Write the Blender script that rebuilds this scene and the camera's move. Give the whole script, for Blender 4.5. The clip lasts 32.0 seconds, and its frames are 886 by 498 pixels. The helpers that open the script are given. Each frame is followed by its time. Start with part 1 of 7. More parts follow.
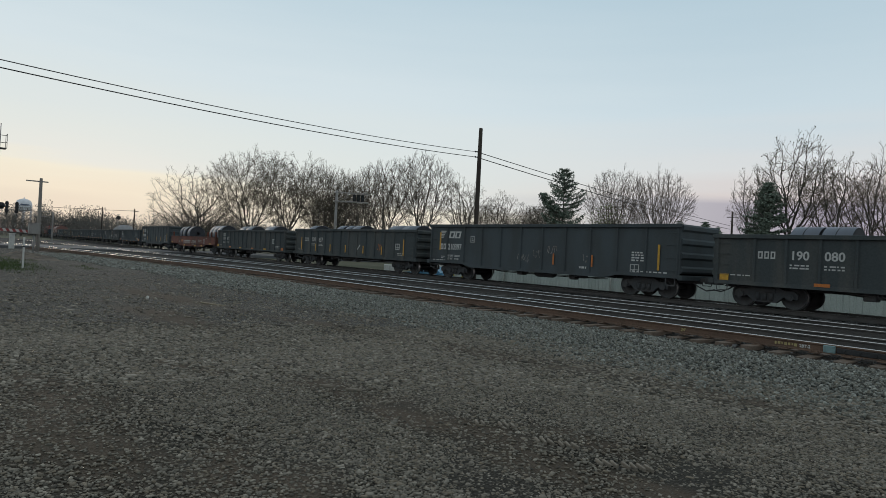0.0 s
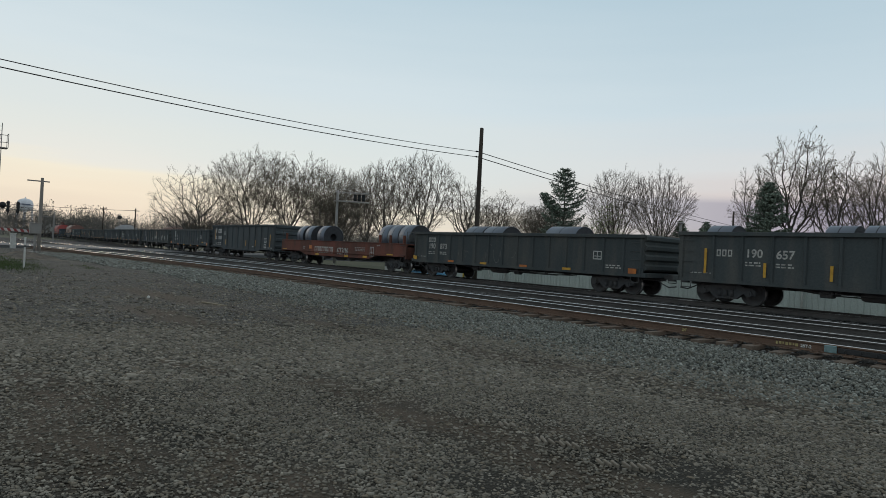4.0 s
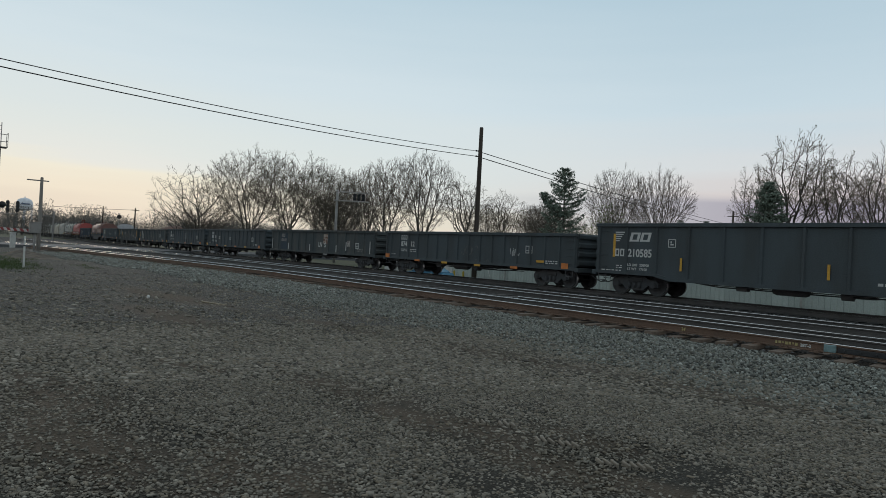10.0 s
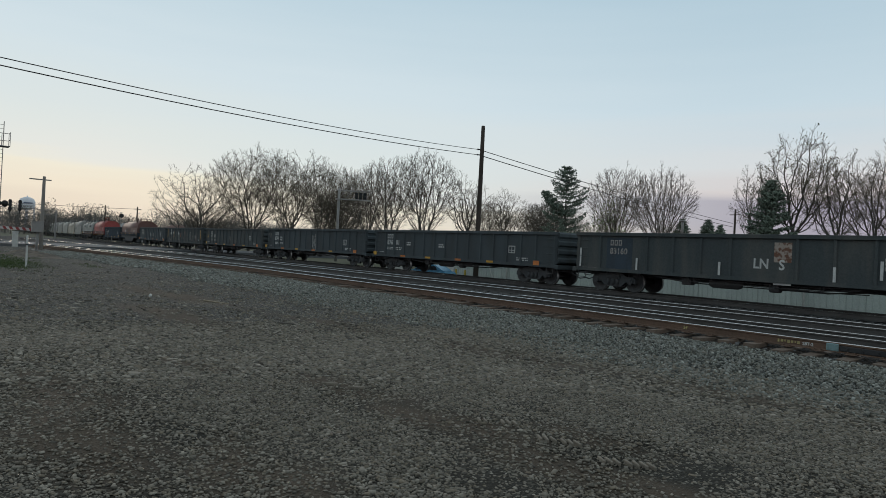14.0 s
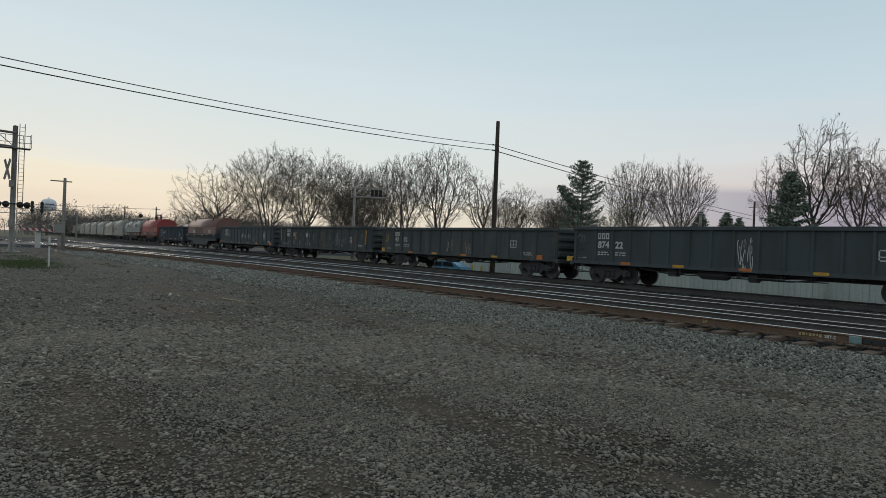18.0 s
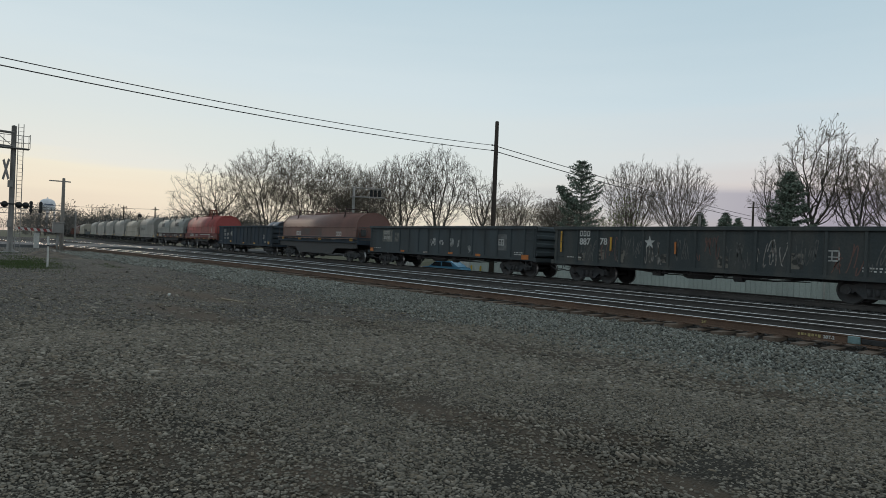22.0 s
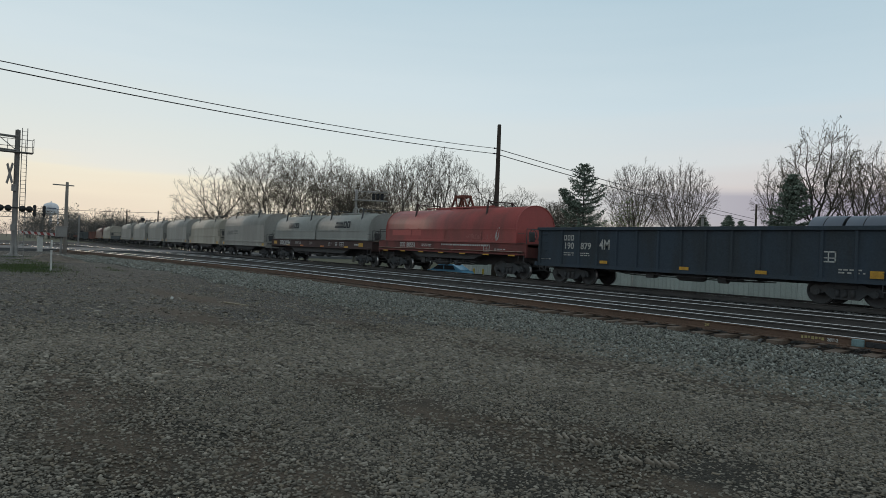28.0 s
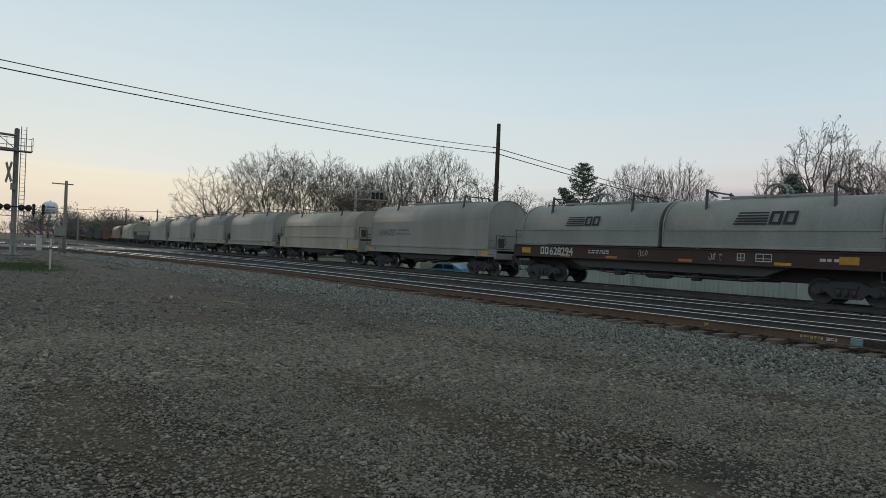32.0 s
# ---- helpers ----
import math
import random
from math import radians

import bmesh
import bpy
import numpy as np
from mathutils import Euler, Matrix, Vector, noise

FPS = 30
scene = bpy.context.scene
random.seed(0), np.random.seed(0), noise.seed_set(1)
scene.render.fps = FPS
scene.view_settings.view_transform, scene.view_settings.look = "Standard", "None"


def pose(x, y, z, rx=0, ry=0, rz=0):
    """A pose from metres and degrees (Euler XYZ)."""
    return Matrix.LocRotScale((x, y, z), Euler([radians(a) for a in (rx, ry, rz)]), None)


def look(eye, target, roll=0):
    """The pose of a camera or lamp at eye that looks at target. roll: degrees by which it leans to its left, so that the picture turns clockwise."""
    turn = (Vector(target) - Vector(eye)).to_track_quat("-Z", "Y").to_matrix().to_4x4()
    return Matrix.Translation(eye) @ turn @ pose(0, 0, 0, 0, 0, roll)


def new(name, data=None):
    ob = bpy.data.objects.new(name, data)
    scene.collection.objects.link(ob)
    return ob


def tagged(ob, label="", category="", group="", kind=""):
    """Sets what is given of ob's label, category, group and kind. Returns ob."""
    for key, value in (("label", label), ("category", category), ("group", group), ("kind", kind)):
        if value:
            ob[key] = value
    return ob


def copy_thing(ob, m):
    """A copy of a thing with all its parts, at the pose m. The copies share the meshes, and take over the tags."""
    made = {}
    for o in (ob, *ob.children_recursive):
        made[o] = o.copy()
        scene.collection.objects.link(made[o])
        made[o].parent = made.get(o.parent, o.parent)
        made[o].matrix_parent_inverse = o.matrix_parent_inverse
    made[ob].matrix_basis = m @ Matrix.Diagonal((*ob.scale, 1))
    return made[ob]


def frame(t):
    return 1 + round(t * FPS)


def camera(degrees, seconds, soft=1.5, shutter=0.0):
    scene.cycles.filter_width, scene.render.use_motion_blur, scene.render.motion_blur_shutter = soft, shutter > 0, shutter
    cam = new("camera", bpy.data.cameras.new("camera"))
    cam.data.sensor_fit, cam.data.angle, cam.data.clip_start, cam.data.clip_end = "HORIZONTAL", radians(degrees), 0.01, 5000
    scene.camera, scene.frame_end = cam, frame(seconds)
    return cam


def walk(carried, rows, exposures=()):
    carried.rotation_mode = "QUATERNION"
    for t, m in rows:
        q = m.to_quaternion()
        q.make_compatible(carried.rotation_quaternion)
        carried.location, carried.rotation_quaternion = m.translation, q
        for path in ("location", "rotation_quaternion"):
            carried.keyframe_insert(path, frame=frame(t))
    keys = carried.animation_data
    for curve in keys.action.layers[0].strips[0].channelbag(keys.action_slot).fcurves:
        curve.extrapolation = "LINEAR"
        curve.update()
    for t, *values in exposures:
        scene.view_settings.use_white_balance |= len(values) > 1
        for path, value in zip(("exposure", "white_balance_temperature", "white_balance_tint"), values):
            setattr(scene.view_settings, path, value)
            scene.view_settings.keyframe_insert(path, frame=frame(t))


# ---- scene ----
# The camera stands by the gravel lot; it is held in the hand and turns a little.
EYE = Vector((0.0, 0.0, 1.70))
RAIL = 0.34  # height of the rail heads
PATH = [
    (0, 50.57, 0.41, 2.98), (0.5, 50.57, 0.40, 2.99), (1, 50.59, 0.38, 3.00), (1.5, 50.60, 0.37, 3.01), (2, 50.62, 0.37, 3.00),
    (2.5, 50.65, 0.36, 3.00), (3, 50.67, 0.36, 3.00), (3.5, 50.65, 0.39, 2.99), (5.5, 50.63, 0.37, 3.02), (6, 50.63, 0.38, 3.01),
    (6.5, 50.62, 0.38, 3.00), (7, 50.62, 0.36, 3.00), (7.5, 50.63, 0.35, 3.00), (8, 50.63, 0.35, 3.00), (8.5, 50.62, 0.35, 3.00),
    (9, 50.62, 0.35, 3.01), (9.5, 50.62, 0.35, 3.01), (10, 50.62, 0.34, 3.00), (10.5, 50.62, 0.34, 3.00), (11, 50.60, 0.33, 3.01),
    (11.5, 50.60, 0.33, 3.01), (12, 50.59, 0.32, 3.01), (12.5, 50.59, 0.28, 3.03), (13, 50.62, 0.22, 3.03), (13.5, 50.67, 0.22, 2.99),
    (14, 50.77, 0.21, 2.95), (14.5, 51.07, 0.06, 2.87), (16.5, 52.02, 0.04, 2.39), (17, 52.12, -0.09, 2.38), (17.5, 52.17, -0.17, 2.33),
    (18, 52.17, -0.19, 2.29), (18.5, 52.16, -0.17, 2.29), (19, 52.16, -0.16, 2.28), (19.5, 52.16, -0.18, 2.28), (20, 52.16, -0.19, 2.29),
    (20.5, 52.16, -0.17, 2.30), (21, 52.14, -0.15, 2.29), (21.5, 52.11, -0.15, 2.29), (22, 52.09, -0.17, 2.30), (22.5, 52.09, -0.19, 2.32),
    (23, 52.09, -0.20, 2.34), (23.5, 52.09, -0.21, 2.32), (24, 52.10, -0.22, 2.32), (24.5, 52.11, -0.18, 2.31), (25, 52.18, -0.06, 2.26),
    (25.5, 52.33, 0.12, 2.18), (27.5, 52.33, 0.10, 2.22), (28, 52.32, 0.10, 2.22), (28.5, 52.30, 0.11, 2.23), (29, 52.28, 0.11, 2.25),
    (29.5, 52.28, 0.09, 2.25), (30, 52.29, 0.07, 2.26), (30.5, 52.30, 0.06, 2.27), (31, 52.29, 0.04, 2.28), (31.5, 52.27, 0.01, 2.28),
    (32, 52.26, 0.03, 2.27),
]


def aim(yaw, pitch, roll):
    a, b = radians(yaw), radians(pitch)
    return look(EYE, EYE + Vector((-math.sin(a) * math.cos(b), math.cos(a) * math.cos(b), math.sin(b))), roll)


cam = camera(68.57, 32.0, soft=0.45)
walk(cam, [(t, aim(y, p, r)) for t, y, p, r in PATH], exposures=[(0, 0.04, 6480, 12), (8, 0.03, 6460, 12), (11, 0.02, 6350, 11), (14.5, 0.02, 6350, 11), (18, 0.03, 6520, 11.5), (25.5, 0.01, 6400, 11), (32, 0.01, 6400, 11)])

# ---- sky and light: after sunset, the glow behind the far end of the line ----
SUNWARD = Vector((-0.985, 0.17, 0.0)).normalized()


def make_world():
    w = bpy.data.worlds.new("dusk_sky")
    w.use_nodes = True
    scene.world = w
    nt = w.node_tree
    n, l = nt.nodes, nt.links
    bg = n["Background"]
    tc = n.new("ShaderNodeTexCoord")
    sep = n.new("ShaderNodeSeparateXYZ")
    l.new(tc.outputs["Generated"], sep.inputs[0])

    def ramp(stops, src):
        r = n.new("ShaderNodeValToRGB")
        els = r.color_ramp.elements
        while len(els) < len(stops):
            els.new(0.5)
        for e, (p, c) in zip(els, stops):
            e.position, e.color = p, (*c, 1)
        l.new(src, r.inputs[0])
        return r.outputs[0]

    def maths(op, a, b):
        m = n.new("ShaderNodeMath")
        m.operation = op
        for i, v in enumerate((a, b)):
            if isinstance(v, (int, float)):
                m.inputs[i].default_value = v
            else:
                l.new(v, m.inputs[i])
        return m.outputs[0]

    # thin streaks of high cloud, stretched along the horizon
    mp = n.new("ShaderNodeMapping")
    mp.inputs["Scale"].default_value = (1.6, 1.6, 22.0)
    mp.inputs["Rotation"].default_value = (radians(2), radians(3), 0)
    l.new(tc.outputs["Generated"], mp.inputs[0])
    ns = n.new("ShaderNodeTexNoise")
    ns.inputs["Scale"].default_value = 1.7
    ns.inputs["Detail"].default_value = 5
    l.new(mp.outputs[0], ns.inputs["Vector"])
    wob = maths("MULTIPLY", maths("SUBTRACT", ns.outputs[0], 0.5), 0.05)
    slope = maths("MULTIPLY", maths("MAXIMUM", sep.outputs[1], 0.0), 0.055)
    z = maths("ADD", sep.outputs[2], wob)
    glow_z = maths("ADD", z, slope)
    warm = ramp([(0.0, (0.60, 0.53, 0.47)), (0.03, (0.705, 0.645, 0.54)), (0.07, (0.80, 0.74, 0.60)), (0.098, (0.81, 0.78, 0.645)), (0.116, (0.74, 0.765, 0.715)),
                 (0.15, (0.70, 0.755, 0.725)), (0.26, (0.63, 0.73, 0.76)), (0.42, (0.48, 0.62, 0.69)), (1.0, (0.43, 0.47, 0.49))], glow_z)
    cool = ramp([(0.0, (0.34, 0.32, 0.37)), (0.082, (0.39, 0.365, 0.42)), (0.10, (0.65, 0.59, 0.57)), (0.14, (0.67, 0.69, 0.685)),
                 (0.22, (0.56, 0.675, 0.725)), (0.40, (0.42, 0.565, 0.645)), (1.0, (0.40, 0.44, 0.46))], z)
    dot = maths("ADD", maths("MULTIPLY", sep.outputs[0], SUNWARD.x), maths("MULTIPLY", sep.outputs[1], SUNWARD.y))
    mr = n.new("ShaderNodeMapRange")
    mr.interpolation_type = "SMOOTHSTEP"
    mr.inputs["From Min"].default_value, mr.inputs["From Max"].default_value = 0.50, 0.96
    l.new(dot, mr.inputs["Value"])
    mix = n.new("ShaderNodeMix")
    mix.data_type = "RGBA"
    l.new(mr.outputs[0], mix.inputs[0])
    l.new(cool, mix.inputs[6])
    l.new(warm, mix.inputs[7])
    # the scattered light of the low sun on top of it
    sky = n.new("ShaderNodeTexSky")
    sky.sky_type, sky.sun_disc = "NISHITA", False
    sky.sun_elevation, sky.sun_rotation = radians(3), math.atan2(SUNWARD.x, SUNWARD.y)
    blend = n.new("ShaderNodeMix")
    blend.data_type, blend.blend_type = "RGBA", "ADD"
    blend.inputs[0].default_value = 0.002
    l.new(mix.outputs[2], blend.inputs[6])
    l.new(sky.outputs[0], blend.inputs[7])
    l.new(blend.outputs[2], bg.inputs[0])
    bg.inputs[1].default_value = 1.0


make_world()
lamp = new("sun", bpy.data.lights.new("sun", "SUN"))
lamp.data.energy, lamp.data.angle, lamp.data.color = 0.35, radians(14), (1.0, 0.80, 0.62)
lamp.matrix_world = look(SUNWARD * 50 + Vector((0, 0, 6)), (0, 0, 0))

# ---- materials ----
def mat(name, base, rough=0.7, metal=0.0, second=None, share=0.5, scale=3.0, fine=40.0, bump=0.15, spread=0.12, streak=1.0, spec=0.4, edge=(0.42, 0.62)):
    """Base colour varied at two scales; second: the colour of stains or wear in patches; streak stretches them downwards."""
    m = bpy.data.materials.new(name)
    m.use_nodes = True
    nt = m.node_tree
    n, l = nt.nodes, nt.links
    b = n["Principled BSDF"]
    b.inputs["Roughness"].default_value, b.inputs["Metallic"].default_value = rough, metal
    b.inputs["Specular IOR Level"].default_value = spec
    tc = n.new("ShaderNodeTexCoord")
    info = n.new("ShaderNodeObjectInfo")
    mp = n.new("ShaderNodeMapping")
    mp.inputs["Scale"].default_value = (1, 1, 1 / streak)
    l.new(tc.outputs["Object"], mp.inputs[0])
    big, small = n.new("ShaderNodeTexNoise"), n.new("ShaderNodeTexNoise")
    big.inputs["Scale"].default_value, big.inputs["Detail"].default_value = scale, 6
    small.inputs["Scale"].default_value, small.inputs["Detail"].default_value = fine, 3
    l.new(mp.outputs[0], big.inputs["Vector"])
    l.new(tc.outputs["Object"], small.inputs["Vector"])
    r = n.new("ShaderNodeValToRGB")
    r.color_ramp.elements[0].position, r.color_ramp.elements[1].position = edge
    l.new(big.outputs[0], r.inputs[0])
    mix = n.new("ShaderNodeMix")
    mix.data_type = "RGBA"
    mul = n.new("ShaderNodeMath")
    mul.operation, mul.inputs[1].default_value = "MULTIPLY", share
    l.new(r.outputs[0], mul.inputs[0])
    l.new(mul.outputs[0], mix.inputs[0])
    second = second or tuple(c * 0.65 for c in base)
    mix.inputs[6].default_value, mix.inputs[7].default_value = (*base, 1), (*second, 1)
    hsv = n.new("ShaderNodeHueSaturation")
    val = n.new("ShaderNodeMapRange")
    val.inputs["To Min"].default_value, val.inputs["To Max"].default_value = 1 - 2.2 * spread, 1 + 2.2 * spread
    l.new(small.outputs[0], val.inputs["Value"])
    vr = n.new("ShaderNodeMapRange")
    vr.inputs["To Min"].default_value, vr.inputs["To Max"].default_value = 1 - spread * 0.7, 1 + spread * 0.7
    l.new(info.outputs["Random"], vr.inputs["Value"])
    both = n.new("ShaderNodeMath")
    both.operation = "MULTIPLY"
    l.new(val.outputs[0], both.inputs[0])
    l.new(vr.outputs[0], both.inputs[1])
    l.new(both.outputs[0], hsv.inputs["Value"])
    l.new(mix.outputs[2], hsv.inputs["Color"])
    l.new(hsv.outputs[0], b.inputs["Base Color"])
    if bump:
        bp = n.new("ShaderNodeBump")
        bp.inputs["Strength"].default_value, bp.inputs["Distance"].default_value = bump, 0.02
        l.new(small.outputs[0], bp.inputs["Height"])
        l.new(bp.outputs[0], b.inputs["Normal"])
    return m


def gravel_mat(name, colours, cell, patch, patch_share, bump=1.0, low=0.95, high=1.25, mud=None):
    """Loose stone: cells of their own tone, shade painted into the gaps, and broad patches of dirt."""
    m = bpy.data.materials.new(name)
    m.use_nodes = True
    nt = m.node_tree
    n, l = nt.nodes, nt.links
    b = n["Principled BSDF"]
    b.inputs["Roughness"].default_value, b.inputs["Specular IOR Level"].default_value = 0.9, 0.2
    tc = n.new("ShaderNodeTexCoord")
    vo = n.new("ShaderNodeTexVoronoi")
    vo.inputs["Scale"].default_value = 1 / cell
    l.new(tc.outputs["Object"], vo.inputs["Vector"])
    sep = n.new("ShaderNodeSeparateColor")
    l.new(vo.outputs["Color"], sep.inputs[0])
    r = n.new("ShaderNodeValToRGB")
    els = r.color_ramp.elements
    while len(els) < len(colours):
        els.new(0.5)
    for i, (e, c) in enumerate(zip(els, colours)):
        e.position, e.color = i / (len(colours) - 1), (*c, 1)
    l.new(sep.outputs[0], r.inputs[0])
    big, mid = n.new("ShaderNodeTexNoise"), n.new("ShaderNodeTexNoise")
    big.inputs["Scale"].default_value, big.inputs["Detail"].default_value = 0.45, 5
    mid.inputs["Scale"].default_value, mid.inputs["Detail"].default_value = 2.3, 6
    mp = n.new("ShaderNodeMapping")
    mp.inputs["Scale"].default_value, mp.inputs["Rotation"].default_value = (0.55, 1.3, 1), (0, 0, radians(28))
    l.new(tc.outputs["Object"], mp.inputs[0])
    l.new(mp.outputs[0], big.inputs["Vector"])
    l.new(mp.outputs[0], mid.inputs["Vector"])
    add = n.new("ShaderNodeMath")
    add.operation = "ADD"
    l.new(big.outputs[0], add.inputs[0])
    l.new(mid.outputs[0], add.inputs[1])
    pr = n.new("ShaderNodeMapRange")
    pr.inputs["From Min"].default_value, pr.inputs["From Max"].default_value = low, high
    pr.inputs["To Max"].default_value = patch_share
    l.new(add.outputs[0], pr.inputs["Value"])
    mix = n.new("ShaderNodeMix")
    mix.data_type = "RGBA"
    l.new(pr.outputs[0], mix.inputs[0])
    l.new(r.outputs[0], mix.inputs[6])
    mix.inputs[7].default_value = (*patch, 1)
    # crevice shade put into the colour: darker away from each cell's middle
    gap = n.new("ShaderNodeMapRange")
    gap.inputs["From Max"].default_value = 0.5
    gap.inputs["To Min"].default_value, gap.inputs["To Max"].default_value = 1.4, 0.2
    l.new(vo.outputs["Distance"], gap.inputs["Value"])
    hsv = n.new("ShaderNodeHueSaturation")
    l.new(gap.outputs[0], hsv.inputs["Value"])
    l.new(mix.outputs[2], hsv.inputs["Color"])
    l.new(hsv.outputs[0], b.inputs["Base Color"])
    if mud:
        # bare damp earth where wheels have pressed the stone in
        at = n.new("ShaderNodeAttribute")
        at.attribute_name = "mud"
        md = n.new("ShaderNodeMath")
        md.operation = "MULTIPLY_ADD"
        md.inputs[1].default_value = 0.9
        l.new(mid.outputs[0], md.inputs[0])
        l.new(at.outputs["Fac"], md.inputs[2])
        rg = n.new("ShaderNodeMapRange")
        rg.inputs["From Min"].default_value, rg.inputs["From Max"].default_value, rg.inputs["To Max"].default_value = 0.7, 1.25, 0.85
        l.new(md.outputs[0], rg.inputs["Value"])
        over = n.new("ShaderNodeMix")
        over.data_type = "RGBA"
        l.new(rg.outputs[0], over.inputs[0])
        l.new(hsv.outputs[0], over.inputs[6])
        # shade in the gaps between the near stones, painted as a dark ground colour
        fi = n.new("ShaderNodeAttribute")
        fi.attribute_name = "gap_shade"
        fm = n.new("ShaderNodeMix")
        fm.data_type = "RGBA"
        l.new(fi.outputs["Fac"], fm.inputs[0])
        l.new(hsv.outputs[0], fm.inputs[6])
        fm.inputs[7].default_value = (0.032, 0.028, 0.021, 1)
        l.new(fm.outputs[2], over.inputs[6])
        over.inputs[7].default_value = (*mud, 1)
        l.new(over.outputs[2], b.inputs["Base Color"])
    bp = n.new("ShaderNodeBump")
    bp.invert = True
    bp.inputs["Strength"].default_value, bp.inputs["Distance"].default_value = bump, cell * 0.9
    l.new(vo.outputs["Distance"], bp.inputs["Height"])
    l.new(bp.outputs[0], b.inputs["Normal"])
    return m


def stone_mat(name, colours):
    """Loose stones of one mesh, each with a shade of its own."""
    m = bpy.data.materials.new(name)
    m.use_nodes = True
    n, l = m.node_tree.nodes, m.node_tree.links
    b = n["Principled BSDF"]
    b.inputs["Roughness"].default_value, b.inputs["Specular IOR Level"].default_value = 0.85, 0.25
    g = n.new("ShaderNodeNewGeometry")
    r = n.new("ShaderNodeValToRGB")
    els = r.color_ramp.elements
    while len(els) < len(colours):
        els.new(0.5)
    for i, (e, c) in enumerate(zip(els, colours)):
        e.position, e.color = i / (len(colours) - 1), (*c, 1)
    l.new(g.outputs["Random Per Island"], r.inputs[0])
    l.new(r.outputs[0], b.inputs["Base Color"])
    return m


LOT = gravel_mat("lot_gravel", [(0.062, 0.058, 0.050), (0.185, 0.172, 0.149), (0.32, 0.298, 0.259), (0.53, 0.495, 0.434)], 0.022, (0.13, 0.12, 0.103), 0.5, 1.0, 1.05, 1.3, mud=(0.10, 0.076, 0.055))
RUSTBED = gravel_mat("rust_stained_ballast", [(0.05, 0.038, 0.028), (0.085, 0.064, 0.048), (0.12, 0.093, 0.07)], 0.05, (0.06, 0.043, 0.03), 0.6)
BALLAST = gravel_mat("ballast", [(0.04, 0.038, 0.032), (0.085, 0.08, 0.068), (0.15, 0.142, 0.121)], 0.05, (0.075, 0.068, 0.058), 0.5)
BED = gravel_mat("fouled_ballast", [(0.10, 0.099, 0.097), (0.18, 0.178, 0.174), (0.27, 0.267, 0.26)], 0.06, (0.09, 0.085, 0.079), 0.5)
STONES = stone_mat("lot_stones", [(0.055, 0.049, 0.039), (0.175, 0.156, 0.125), (0.225, 0.2, 0.161), (0.20, 0.166, 0.122), (0.085, 0.075, 0.06), (0.34, 0.304, 0.246)])
BLUESTONE = stone_mat("ballast_stones", [(0.035, 0.035, 0.031), (0.185, 0.187, 0.162), (0.235, 0.238, 0.208), (0.18, 0.166, 0.132), (0.060, 0.061, 0.053), (0.38, 0.385, 0.338)])
FIELD = mat("field", (0.075, 0.078, 0.045), 0.95, second=(0.10, 0.09, 0.06), scale=0.08, fine=6, bump=0.3)
GRASS = mat("grass_blades", (0.055, 0.085, 0.025), 0.9, second=(0.10, 0.11, 0.04), scale=1.5, fine=12, bump=0)
ASPHALT = mat("asphalt", (0.14, 0.14, 0.14), 0.9, second=(0.095, 0.095, 0.096), scale=0.6, fine=60, bump=0.25)
CONCRETE = mat("concrete", (0.30, 0.29, 0.27), 0.9, second=(0.2, 0.19, 0.17), scale=1.5, fine=30)
RUST = mat("rusty_rail", (0.14, 0.086, 0.058), 0.85, second=(0.09, 0.06, 0.042), scale=2, fine=25, bump=0.2, spread=0.15)
DARKRUST = mat("dark_rail_side", (0.075, 0.068, 0.062), 0.85, second=(0.04, 0.036, 0.033), scale=2, fine=25, bump=0.2)
DARKTIE = mat("dark_tie_wood", (0.105, 0.099, 0.093), 0.95, second=(0.15, 0.142, 0.132), scale=2.5, fine=30, bump=0.4)
SHINE = mat("rail_head", (0.72, 0.72, 0.71), 0.24, metal=1.0, second=(0.62, 0.58, 0.54), scale=1.5, fine=30, bump=0.02, spread=0.05)
TIE = mat("tie_wood", (0.125, 0.088, 0.063), 0.95, second=(0.17, 0.14, 0.115), scale=2.5, fine=30, bump=0.4, spread=0.2)
BLACK = mat("black_car_paint", (0.064, 0.077, 0.081), 0.75, spec=0.25, second=(0.054, 0.060, 0.060), share=0.8, scale=1.3, fine=22, bump=0.05, streak=3.5)
BLACK2 = mat("weathered_black_paint", (0.059, 0.068, 0.068), 0.8, spec=0.2, second=(0.092, 0.092, 0.083), share=0.8, scale=1.7, fine=18, bump=0.1, streak=6, edge=(0.45, 0.66))
GREENBLACK = mat("blue_black_paint", (0.047, 0.062, 0.078), 0.8, spec=0.2, second=(0.042, 0.045, 0.043), share=0.6, scale=1.1, fine=18, bump=0.06, streak=4)
SOUTH = mat("faded_red_oxide", (0.155, 0.052, 0.034), 0.8, second=(0.075, 0.036, 0.026), share=0.8, scale=1.0, fine=16, bump=0.12, streak=3)
REDHOOD = mat("red_hood", (0.345, 0.070, 0.060), 0.55, second=(0.20, 0.060, 0.050), share=0.8, scale=0.9, fine=14, bump=0.05, streak=4)
REDPATCH = mat("fresh_red_paint", (0.42, 0.10, 0.085), 0.6, second=(0.34, 0.08, 0.07), scale=1.5, fine=14, bump=0.03)
RUSTRUN = mat("rust_run", (0.16, 0.05, 0.042), 0.8, second=(0.24, 0.062, 0.052), share=0.8, scale=4, fine=25, bump=0.05)
REDSILL = mat("grimy_red_sill", (0.185, 0.052, 0.044), 0.75, second=(0.10, 0.042, 0.036), share=0.8, scale=1.4, fine=18, bump=0.1, streak=2)
LEDGE = mat("worn_ledge_edge", (0.34, 0.24, 0.19), 0.8, second=(0.16, 0.08, 0.06), share=0.7, scale=2.5, fine=25, bump=0.05)
